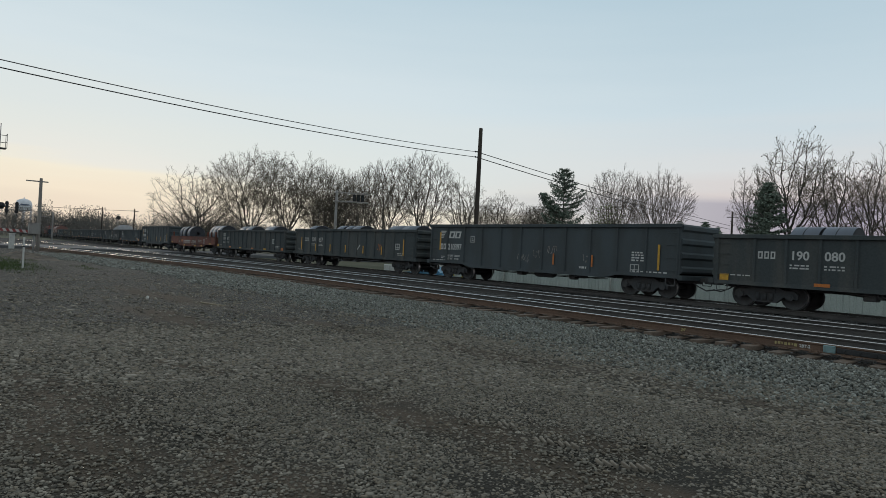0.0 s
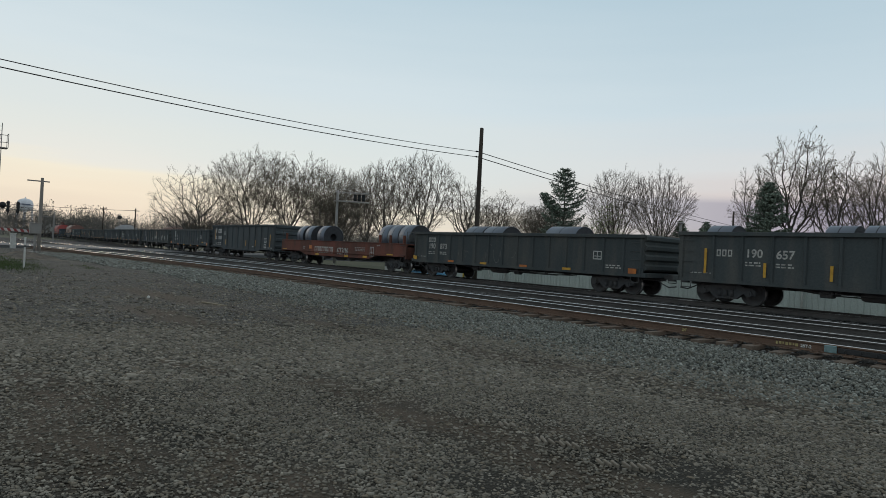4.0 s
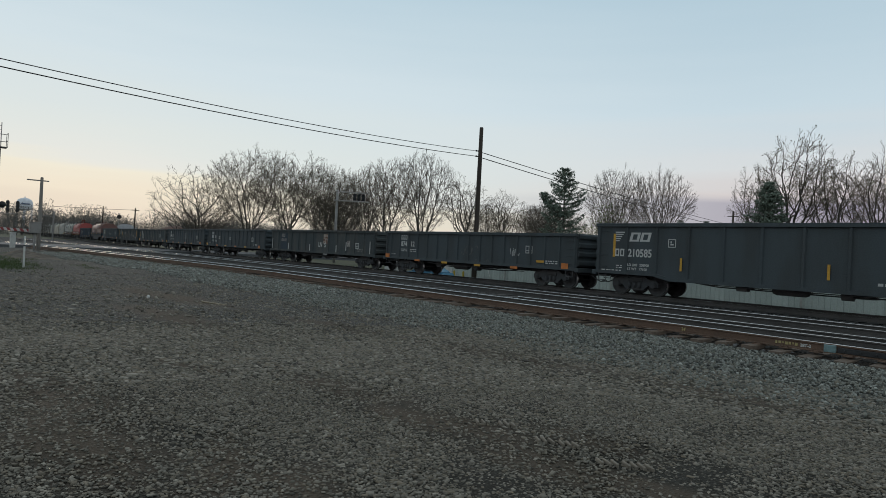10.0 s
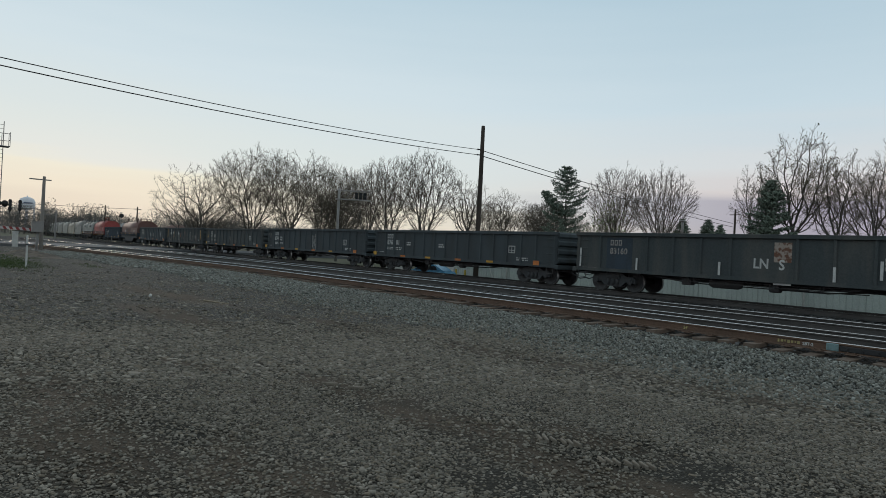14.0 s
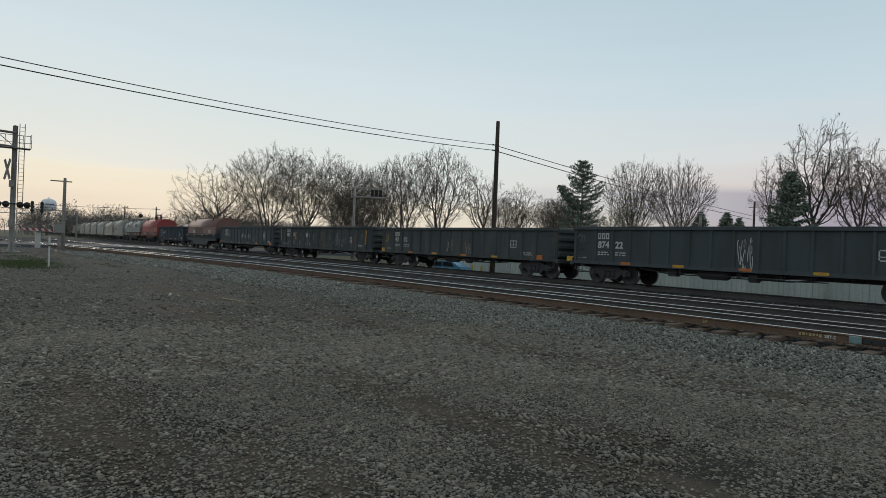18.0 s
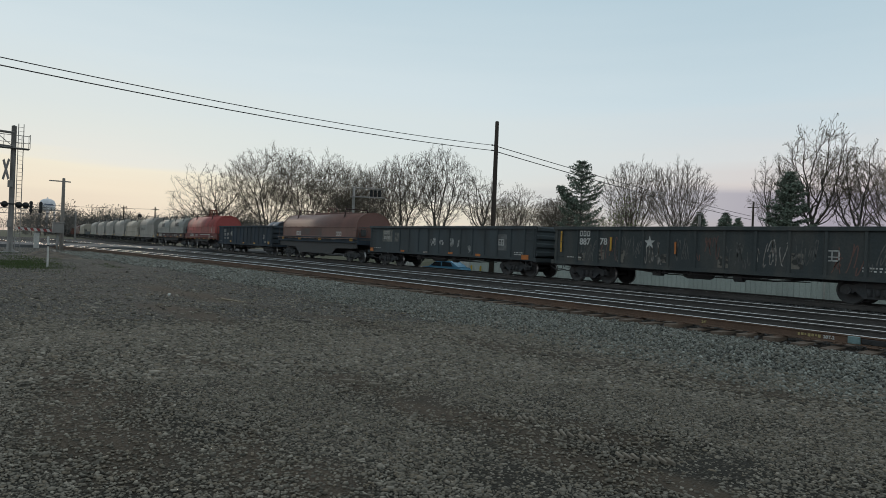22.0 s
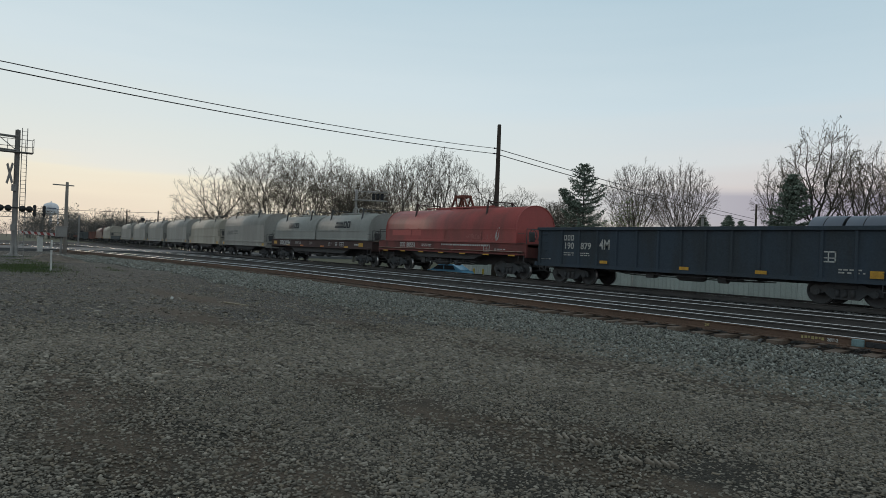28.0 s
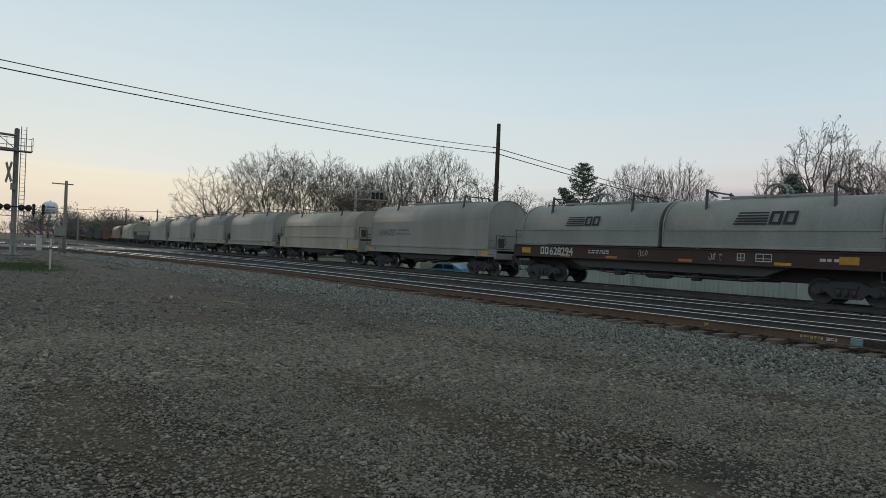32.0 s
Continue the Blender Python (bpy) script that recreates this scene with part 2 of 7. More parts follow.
BROWNHOOD = mat("brown_hood", (0.17, 0.085, 0.068), 0.5, second=(0.125, 0.07, 0.057), share=0.7, scale=0.8, fine=14, bump=0.05, streak=4)
GREYHOOD = mat("grey_hood", (0.285, 0.288, 0.26), 0.6, second=(0.21, 0.21, 0.187), share=0.6, scale=0.8, fine=14, bump=0.04, streak=5)
GREYHOOD2 = mat("plain_grey_hood", (0.30, 0.288, 0.256), 0.6, second=(0.23, 0.218, 0.19), share=0.6, scale=0.8, fine=14, bump=0.04, streak=5)
TANHOOD = mat("tan_hood", (0.37, 0.338, 0.275), 0.6, second=(0.26, 0.23, 0.18), share=0.6, scale=0.8, fine=14, bump=0.04, streak=5)
MAROON = mat("maroon_frame", (0.062, 0.035, 0.031), 0.75, second=(0.045, 0.026, 0.022), share=0.7, scale=1.2, fine=18, bump=0.1, streak=3)
UNDER = mat("underframe_grime", (0.078, 0.078, 0.077), 0.9, second=(0.088, 0.08, 0.072), scale=3, fine=25, bump=0.2)
WHEEL = mat("wheel_steel", (0.064, 0.063, 0.061), 0.7, second=(0.05, 0.048, 0.046), scale=4, fine=25, bump=0.1)
BOGIEIRON = mat("bogie_iron", (0.060, 0.062, 0.063), 0.85, second=(0.072, 0.066, 0.060), scale=3, fine=25, bump=0.2)
TREAD = mat("wheel_tread", (0.45, 0.44, 0.42), 0.35, metal=1.0, scale=4, fine=25, bump=0.02)
COIL = mat("steel_coil", (0.13, 0.15, 0.18), 0.45, metal=0.6, second=(0.13, 0.145, 0.165), scale=1.2, fine=60, bump=0.03, spread=0.05)
COILEND = mat("coil_edge", (0.045, 0.047, 0.052), 0.75, metal=0.2, second=(0.03, 0.03, 0.033), scale=3, fine=80, bump=0.15)
STRAP = mat("strap_steel", (0.03, 0.03, 0.035), 0.5, metal=0.5)
WHITE = mat("white_lettering", (0.50, 0.50, 0.47), 0.8, second=(0.4, 0.39, 0.36), scale=6, fine=40, bump=0)
FADED = mat("faded_lettering", (0.34, 0.32, 0.29), 0.85, second=(0.12, 0.1, 0.085), share=0.9, scale=7, fine=40, bump=0)
DIMPAINT = mat("dim_spray_paint", (0.13, 0.13, 0.12), 0.85, second=(0.07, 0.07, 0.068), share=0.9, scale=6, fine=40, bump=0)
LETTER = mat("worn_lettering", (0.46, 0.45, 0.41), 0.85, second=(0.2, 0.19, 0.17), share=0.8, scale=8, fine=40, bump=0)
CHIPPED = mat("chipped_paint", (0.17, 0.155, 0.13), 0.9, second=(0.045, 0.045, 0.042), share=1.0, scale=6, fine=30, bump=0.1, edge=(0.46, 0.54))
PALERED = mat("pale_red_paint", (0.42, 0.17, 0.15), 0.85, bump=0)
WORNPATCH = mat("worn_pale_patch", (0.19, 0.185, 0.16), 0.9, second=(0.075, 0.08, 0.078), share=0.9, scale=6, fine=30, bump=0.05)
FAINTLOGO = mat("faint_grey_lettering", (0.15, 0.15, 0.14), 0.8, second=(0.22, 0.215, 0.2), share=0.8, scale=3, bump=0)
DARKLOGO = mat("dark_lettering", (0.045, 0.05, 0.055), 0.8, bump=0)
YELLOW = mat("yellow_reflector", (0.55, 0.30, 0.03), 0.5, second=(0.35, 0.17, 0.025), scale=5, fine=30, bump=0)
ORANGE = mat("orange_reflector", (0.52, 0.16, 0.03), 0.5, second=(0.3, 0.1, 0.03), scale=5, fine=30, bump=0)
OLDWOOD = mat("grey_old_wood", (0.26, 0.235, 0.205), 0.95, second=(0.18, 0.165, 0.145), scale=1.5, fine=25, bump=0.3, streak=8)
POLE = mat("pole_wood", (0.055, 0.043, 0.034), 0.95, second=(0.09, 0.075, 0.062), scale=1.5, fine=25, bump=0.3, streak=8)
GALV = mat("grey_galvanised_steel", (0.27, 0.255, 0.235), 0.65, metal=0.1, second=(0.19, 0.175, 0.16), scale=2, fine=25)
DARKSTEEL = mat("dark_painted_steel", (0.03, 0.03, 0.03), 0.7, scale=2, fine=25)
WIRE = mat("wire_black", (0.02, 0.02, 0.02), 0.7, bump=0)
SIDING = mat("grey_green_siding", (0.40, 0.425, 0.385), 0.6, second=(0.31, 0.33, 0.295), scale=0.7, fine=15, bump=0.03, streak=5)
ROOF = mat("brown_roof", (0.095, 0.068, 0.052), 0.95, spec=0.1, second=(0.06, 0.046, 0.038), scale=0.8, fine=12, bump=0.2)
GUTTER = mat("pale_gutter", (0.36, 0.36, 0.33), 0.6, bump=0)
PLASTIC_WHITE = mat("white_post", (0.55, 0.54, 0.5), 0.7, second=(0.4, 0.38, 0.34), scale=5)
TEAL = mat("teal_paint", (0.16, 0.24, 0.24), 0.8, second=(0.07, 0.10, 0.10), scale=8)
CARBLUE = mat("car_paint_blue", (0.10, 0.27, 0.40), 0.25, spread=0.03, bump=0, spec=0.6)
GLASS = mat("dark_window_glass", (0.02, 0.024, 0.027), 0.08, spread=0.02, bump=0, spec=0.7)
TYRE = mat("tyre_rubber", (0.02, 0.02, 0.02), 0.9)
BARK = mat("bark", (0.115, 0.103, 0.088), 0.95, second=(0.092, 0.083, 0.071), scale=1.5, fine=10, bump=0.3)
TWIG = mat("twigs", (0.115, 0.096, 0.075), 0.95, second=(0.145, 0.117, 0.088), scale=0.4, fine=4, bump=0)
BUDS = mat("spring_buds", (0.12, 0.13, 0.055), 0.9, second=(0.15, 0.12, 0.065), scale=0.4, fine=4, bump=0)
NEEDLE = mat("needles", (0.17, 0.205, 0.155), 0.9, second=(0.125, 0.155, 0.12), scale=0.8, fine=6, bump=0)
YOUNGLEAF = mat("young_leaves", (0.24, 0.29, 0.12), 0.85, second=(0.18, 0.22, 0.1), scale=0.7, fine=5, bump=0)
TANK = mat("tank_white", (0.82, 0.82, 0.84), 0.6, scale=0.1, fine=2, bump=0)
LAMPRED = mat("red_lens", (0.10, 0.012, 0.01), 0.3, bump=0)

# ---- building blocks ----
def part(name, bm, material, parent, label=""):
    """Links a bmesh (or a ready mesh) as one mesh object under a thing or a part."""
    if isinstance(bm, bpy.types.Mesh):
        me = bm
    else:
        me = bpy.data.meshes.new(name)
        bm.to_mesh(me)
        bm.free()
    if material is not None and not me.materials:
        me.materials.append(material)
    ob = new(name, me)
    ob.parent = parent
    return tagged(ob, label)


def empty(name, m=None, **tags):
    ob = new(name)
    ob.empty_display_size = 0.2
    if m is not None:
        ob.matrix_basis = m
    return tagged(ob, **tags)


def box(bm, x0, x1, y0, y1, z0, z1):
    v = [bm.verts.new((x, y, z)) for x in (x0, x1) for y in (y0, y1) for z in (z0, z1)]
    for f in ((0, 1, 3, 2), (4, 6, 7, 5), (0, 4, 5, 1), (2, 3, 7, 6), (0, 2, 6, 4), (1, 5, 7, 3)):
        bm.faces.new([v[i] for i in f])
    return v


def cbox(bm, x0, x1, y0, y1, z0, z1, c=0.01):
    """A box with chamfered edges."""
    pts = []
    for sx, x in ((1, x0), (-1, x1)):
        for sy, y in ((1, y0), (-1, y1)):
            for sz, z in ((1, z0), (-1, z1)):
                pts += [(x, y + sy * c, z + sz * c), (x + sx * c, y, z + sz * c), (x + sx * c, y + sy * c, z)]
    vs = [bm.verts.new(p) for p in pts]
    bmesh.ops.convex_hull(bm, input=vs)


def prism(bm, pts, a, b, axis="y"):
    """A polygon drawn in the other two axes, pulled from a to b along the axis."""
    def at(p, d):
        return {"x": (d, p[0], p[1]), "y": (p[0], d, p[1]), "z": (p[0], p[1], d)}[axis]
    lo, hi = [bm.verts.new(at(p, a)) for p in pts], [bm.verts.new(at(p, b)) for p in pts]
    bm.faces.new(lo)
    bm.faces.new(hi[::-1])
    for i in range(len(pts)):
        j = (i + 1) % len(pts)
        bm.faces.new((lo[j], lo[i], hi[i], hi[j]))


def tube(bm, p0, p1, r0, r1=None, n=8, caps=True):
    p0, p1 = Vector(p0), Vector(p1)
    r1 = r0 if r1 is None else r1
    d = (p1 - p0).normalized()
    u = d.orthogonal().normalized()
    w = d.cross(u)
    ring = [(math.cos(2 * math.pi * k / n), math.sin(2 * math.pi * k / n)) for k in range(n)]
    lo = [bm.verts.new(p0 + r0 * (c * u + s * w)) for c, s in ring]
    hi = [bm.verts.new(p1 + r1 * (c * u + s * w)) for c, s in ring]
    for i in range(n):
        j = (i + 1) % n
        bm.faces.new((lo[i], lo[j], hi[j], hi[i])).smooth = n > 6
    if caps:
        bm.faces.new(lo[::-1])
        bm.faces.new(hi)


def pipe(bm, pts, r, n=6):
    for a, b in zip(pts, pts[1:]):
        tube(bm, a, b, r, n=n)


def lathe(bm, profile, axis="z", n=24, centre=(0, 0, 0)):
    """Turns (radius, height) pairs about an axis."""
    rings = []
    for r, h in profile:
        ring = []
        for k in range(n):
            a = 2 * math.pi * k / n
            c, s = r * math.cos(a), r * math.sin(a)
            p = {"z": (c, s, h), "y": (c, h, s), "x": (h, c, s)}[axis]
            ring.append(bm.verts.new(Vector(p) + Vector(centre)))
        rings.append(ring)
    for a, b in zip(rings, rings[1:]):
        for k in range(n):
            j = (k + 1) % n
            f = bm.faces.new((a[k], a[j], b[j], b[k]))
            f.smooth = True
    return rings


def B():
    return bmesh.new()


def done(bm):
    bmesh.ops.recalc_face_normals(bm, faces=bm.faces)
    return bm


def mesh_of(name, verts, faces, material):
    me = bpy.data.meshes.new(name)
    me.from_pydata(verts, [], faces)
    me.materials.append(material)
    return me


# ---- the lines of the three tracks, in plan ----
def bend(x, start, rate, soft):
    d = max(0.0, start - x)
    return rate * d * d / (d + soft)


def near_y(x):
    return 14.63 - bend(x, -30, 0.125, 12)


def mid_y(x):
    return 19.48 - bend(x, -40, 0.06, 14)


def far_y(x):
    return 25.05 + bend(x, -50, 0.066, 22)


# ---- ground ----
rng = np.random.default_rng(7)


def lot_z(x, y):
    """Gentle swells of the lot and the shoulder of the railway bed."""
    z = 0.03 * math.sin(0.55 * x + 1.1) * math.sin(0.8 * y + 0.4) + 0.02 * math.sin(1.7 * x + 0.6 * y)
    n = near_y(x)
    lo, hi = n - 5.2, n - 1.75
    k = min(1.0, max(0.0, (y - lo) / (hi - lo)))
    far = min(1.0, max(0.0, (far_y(x) + 4.2 - y) / 2.0))
    k = k * k * (3 - 2 * k) * far
    inner = min(1.0, max(0.0, (y - n + 0.95) / 0.4))
    # the yard behind the tracks lies lower
    low = 1.0
    for v in ((y - far_y(x) - 3.0) / 2.5, (x + 60) / 6, (57 - y) / 3):
        v = min(1.0, max(0.0, v))
        low *= v * v * (3 - 2 * v)
    return z * (1 - k) + (0.052 + 0.053 * inner) * k - 0.85 * low


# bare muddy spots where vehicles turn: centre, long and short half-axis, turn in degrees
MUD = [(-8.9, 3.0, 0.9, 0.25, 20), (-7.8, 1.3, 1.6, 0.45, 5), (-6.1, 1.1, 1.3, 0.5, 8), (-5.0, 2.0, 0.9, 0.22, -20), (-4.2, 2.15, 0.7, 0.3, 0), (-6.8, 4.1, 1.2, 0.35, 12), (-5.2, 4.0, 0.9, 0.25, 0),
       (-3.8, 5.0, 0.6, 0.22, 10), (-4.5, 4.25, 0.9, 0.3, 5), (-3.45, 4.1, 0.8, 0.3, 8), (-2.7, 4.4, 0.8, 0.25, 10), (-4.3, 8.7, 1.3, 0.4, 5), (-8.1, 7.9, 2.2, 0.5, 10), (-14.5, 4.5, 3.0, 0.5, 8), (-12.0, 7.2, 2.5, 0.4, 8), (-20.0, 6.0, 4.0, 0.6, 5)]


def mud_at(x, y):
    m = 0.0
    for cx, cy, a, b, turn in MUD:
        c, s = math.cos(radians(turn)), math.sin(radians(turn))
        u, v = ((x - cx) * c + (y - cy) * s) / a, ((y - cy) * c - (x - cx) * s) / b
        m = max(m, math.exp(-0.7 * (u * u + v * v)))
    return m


def make_ground():
    # one sheet: a fine grid by the tracks that runs on to the horizon
    xs = [-2500, -900, -400, -250] + list(np.arange(-180, -100, 4.0)) + list(np.arange(-100, -40, 1.0)) + list(np.arange(-40, -12, 0.5)) + list(np.arange(-12, 2, 0.2)) + list(np.arange(2, 8, 0.5)) + list(np.arange(8, 60, 6.0)) + [120, 400, 1200]
    ys = [-1200, -300, -60] + list(np.arange(-24, 0, 3.0)) + list(np.arange(0, 9, 0.2)) + list(np.arange(9, 32, 0.5)) + list(np.arange(32, 60, 3.0)) + [80, 140, 300, 900, 2500]
    verts, faces = [], []
    for x in xs:
        for y in ys:
            near = -60 < x < 12 and 0 <= y < 13
            verts.append((x, y, lot_z(x, y) + (0.012 * noise.noise((x * 1.3, y * 1.3, 0)) if near else 0) - (0.004 if -180 < x < 60 else 0.02)))
    w = len(ys)
    kinds = []
    for i in range(len(xs) - 1):
        for j in range(w - 1):
            faces.append((i * w + j, (i + 1) * w + j, (i + 1) * w + j + 1, i * w + j + 1))
            x, y = (xs[i] + xs[i + 1]) / 2, (ys[j] + ys[j + 1]) / 2
            n = near_y(x)
            if -120 < x < 60 and n - 1.6 < y < n + 0.6:
                kinds.append(4)
            elif -180 < x < 60 and n - 1.55 < y < far_y(x) + 4:
                kinds.append(2)
            elif -60 < x < 60 and n - 4.6 < y < n:
                kinds.append(1)
            elif -76 < x < 60 and -30 < y < n:
                kinds.append(0)
            else:
                kinds.append(3)
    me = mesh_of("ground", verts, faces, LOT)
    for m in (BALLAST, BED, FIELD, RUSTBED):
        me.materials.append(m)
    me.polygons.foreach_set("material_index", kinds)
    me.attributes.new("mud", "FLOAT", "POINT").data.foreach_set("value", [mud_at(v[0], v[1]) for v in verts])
    # painted gap shade: strongest near the eye, none past 14.5 m
    me.attributes.new("gap_shade", "FLOAT", "POINT").data.foreach_set("value", [0.9 * min(1.0, max(0.0, (14.5 - math.hypot(v[0], v[1])) / 5)) for v in verts])
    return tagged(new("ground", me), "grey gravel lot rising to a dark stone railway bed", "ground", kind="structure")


make_ground()


def scatter(name, label, spots, sizes, material, flat=0.55, tilt=0.75):
    """Many loose stones in one mesh, each an uneven broken lump turned its own way."""
    n = len(spots)
    base = np.array([(-1, -1, -1), (1, -1, -1), (1, 1, -1), (-1, 1, -1), (-1, -1, 1), (1, -1, 1), (1, 1, 1), (-1, 1, 1)], float)
    pts = base[None] * rng.uniform(0.72, 1.08, (n, 8, 3)) * np.stack([rng.uniform(0.9, 1.45, (n, 1)), rng.uniform(0.6, 1.0, (n, 1)), rng.uniform(0.4, 0.8, (n, 1))], -1)
    q = rng.normal(size=(n, 4)) * np.array([1.0, tilt, tilt, 1.0])
    q /= np.linalg.norm(q, axis=1, keepdims=True)
    w, x, y, z = q.T
    turn = np.stack([np.stack([1 - 2 * (y * y + z * z), 2 * (x * y - w * z), 2 * (x * z + w * y)], -1), np.stack([2 * (x * y + w * z), 1 - 2 * (x * x + z * z), 2 * (y * z - w * x)], -1),
                     np.stack([2 * (x * z - w * y), 2 * (y * z + w * x), 1 - 2 * (x * x + y * y)], -1)], 1)
    pts = np.einsum("nij,nkj->nki", turn, pts)
    pts[:, :, 2] *= flat
    pts = pts * (np.asarray(sizes)[:, None, None] / 2) + np.asarray(spots)[:, None, :]
    quad = np.array([(4, 5, 6, 7), (0, 1, 5, 4), (1, 2, 6, 5), (2, 3, 7, 6), (3, 0, 4, 7), (3, 2, 1, 0)])
    faces = (quad[None] + 8 * np.arange(n)[:, None, None]).reshape(-1, 4)
    me = bpy.data.meshes.new(name)
    me.vertices.add(n * 8)
    me.vertices.foreach_set("co", pts.astype(np.float32).ravel())
    me.loops.add(len(faces) * 4)
    me.loops.foreach_set("vertex_index", faces.astype(np.int32).ravel())
    me.polygons.add(len(faces))
    me.polygons.foreach_set("loop_start", np.arange(0, len(faces) * 4, 4, dtype=np.int32))
    me.update(calc_edges=True)
    me.materials.append(material)
    return tagged(new(name, me), label, "gravel", kind="stuff")


def stones():
    def spread(count, rmin, rmax):
        r = np.sqrt(rmin**2 + (rmax**2 - rmin**2) * rng.uniform(0, 1, count))
        a = np.radians(rng.uniform(11, 90, count))
        return -np.sin(a) * r, np.cos(a) * r

    def on(x, y, keep):
        ok = [keep(p, q) for p, q in zip(x, y)]
        x, y = x[ok], y[ok]
        return np.array([(p, q, lot_z(p, q)) for p, q in zip(x, y)])

    def lot(x, y):
        # fewer stones in the wheel tracks and muddy patches
        worn = noise.noise((x * 0.28 + y * 0.15, y * 0.6 - x * 0.2, 3.0)) + 0.5 * noise.noise((x * 1.1, y * 1.6, 8.0))
        return y < near_y(x) - 4.2 and x > -46 and rng.uniform() < min(1.0, max(0.66, 1.0 + 1.2 * worn)) * (1 - 0.7 * mud_at(x, y))

    def packed(cell, x0, x1, y0, y1):
        # stones lie side by side: one to a cell of a shaken grid
        gx, gy = np.meshgrid(np.arange(x0, x1, cell), np.arange(y0, y1, cell * 0.85))
        gx = gx + cell * 0.5 * (np.arange(gx.shape[0]) % 2)[:, None]
        return (gx + rng.uniform(-0.34, 0.34, gx.shape) * cell).ravel(), (gy + rng.uniform(-0.3, 0.3, gy.shape) * cell).ravel()

    def sector(x, y, near, far):
        r, a = np.hypot(x, y), np.degrees(np.arctan2(-x, y))
        ok = (r > near) & (r < far) & (a > 12) & (a < 89)
        return x[ok], y[ok]

    p = on(*sector(*packed(0.027, -8.6, 0, 0, 8.6), 2.4, 8.4), lot)
    p[:, 2] += rng.uniform(-0.006, 0.003, len(p))
    scatter("lot_gravel", "small angular grey and brown gravel strewn over the lot", p, rng.gamma(7.0, 0.0026, len(p)) + 0.007, STONES, 0.6, 0.32)
    x, y = packed(0.13, -8, 8, -8, 8)
    ok = (np.hypot(x, y) < 7.5) & ~((np.hypot(x, y) > 2.4) & (np.degrees(np.arctan2(-x, y)) > 12) & (np.degrees(np.arctan2(-x, y)) < 89))
    p = on(x[ok], y[ok], lambda x, y: y < near_y(x) - 4.2)
    scatter("side_lot_gravel", "angular grey gravel strewn over the rest of the lot", p, rng.gamma(4.5, 0.012, len(p)) + 0.016, STONES, 0.5)
    p = on(*sector(*packed(0.045, -14.5, 0, 0, 10.5), 8.3, 14.5), lambda x, y: lot(x, y) and rng.uniform() < (16.0 - math.hypot(x, y)) / 3.5)
    scatter("middle_lot_gravel", "small angular grey gravel strewn over the middle of the lot", p, rng.gamma(9.0, 0.0035, len(p)) + 0.012, STONES, 0.6, 0.2)
    p = on(*spread(52000, 12.0, 34.0), lambda x, y: rng.uniform() < (1.05 - (math.hypot(x, y) - 12) / 22) and lot(x, y))
    scatter("far_lot_gravel", "small grey gravel strewn over the further lot", p, rng.gamma(2.6, 0.012, len(p)) + 0.016, STONES, 0.6)
    for name, cell, x0, x1, mean, label in (("ballast_stone", 0.046, -20, 2, 0.0028, "blue-grey crushed stone on the shoulder of the track"), ("further_ballast_stone", 0.070, -32, -20, 0.0045, "grey crushed stone further along the track")):
        x, y = packed(cell, x0, x1, 8.4, 13.6)
        p = on(x, y, lambda x, y: near_y(x) - 5.6 + 1.0 * noise.noise((x * 0.6, y * 0.6, 1.0)) < y < near_y(x) - 1.34 and rng.uniform() < 0.3 + 0.7 * min(1, (y - near_y(x) + 5.6) / 1.6))
        p[:, 2] += rng.uniform(-0.024, 0.020, len(p))
        scatter(name, label, p, rng.gamma(10.0, mean, len(p)) + 0.011, BLUESTONE, 0.95, 0.8)
    x, y = packed(0.115, -62, -31.5, 4.0, 13.6)
    p = on(x, y, lambda x, y: near_y(x) - 5.0 + 1.0 * noise.noise((x * 0.6, y * 0.6, 1.0)) < y < near_y(x) - 1.4)
    scatter("far_ballast_stone", "crushed stone on the shoulder near the level crossing", p, rng.gamma(10.0, 0.0065, len(p)) + 0.02, BLUESTONE, 1.0, 0.9)
    x, y = rng.uniform(-34, 2, 9000), rng.uniform(13.3, 27.5, 9000)
    p = on(x, y, lambda x, y: True)
    scatter("bed_stone", "dark grimy crushed stone between the tracks", p, rng.gamma(9.0, 0.006, len(p)) + 0.02, stone_mat("grimy_stones", [(0.06, 0.058, 0.055), (0.11, 0.107, 0.102), (0.16, 0.157, 0.15)]), 0.7)


stones()

# ---- tracks ----
def rail_mesh(name, line, shift, x0, x1, step=2.0, side=None):
    prof = [(-0.075, 0.0), (0.075, 0.0), (0.075, 0.012), (0.012, 0.03), (0.009, 0.135), (0.036, 0.147), (0.036, 0.176), (0.026, 0.185), (-0.026, 0.185),
            (-0.036, 0.176), (-0.036, 0.147), (-0.009, 0.135), (-0.012, 0.03), (-0.075, 0.012)]
    xs = np.arange(x0, x1 + step / 2, step)
    verts, faces, kinds = [], [], []
    k = len(prof)
    for i, x in enumerate(xs):
        s = (line(x + 0.5) - line(x - 0.5))
        for py, pz in prof:
            verts.append((x - s * (shift + py), line(x) + shift + py, RAIL - 0.185 + pz))
        if i:
            for j in range(k):
                a, b = (i - 1) * k + j, (i - 1) * k + (j + 1) % k
                faces.append((a, b, b + k, a + k))
                kinds.append(1 if j in (6, 7, 8) else 0)
    faces += [tuple(range(k))[::-1], tuple(range((len(xs) - 1) * k, len(xs) * k))]
    kinds += [0, 0]
    me = mesh_of(name, verts, faces, side or RUST)
    me.materials.append(SHINE)
    me.polygons.foreach_set("material_index", kinds)
    return me


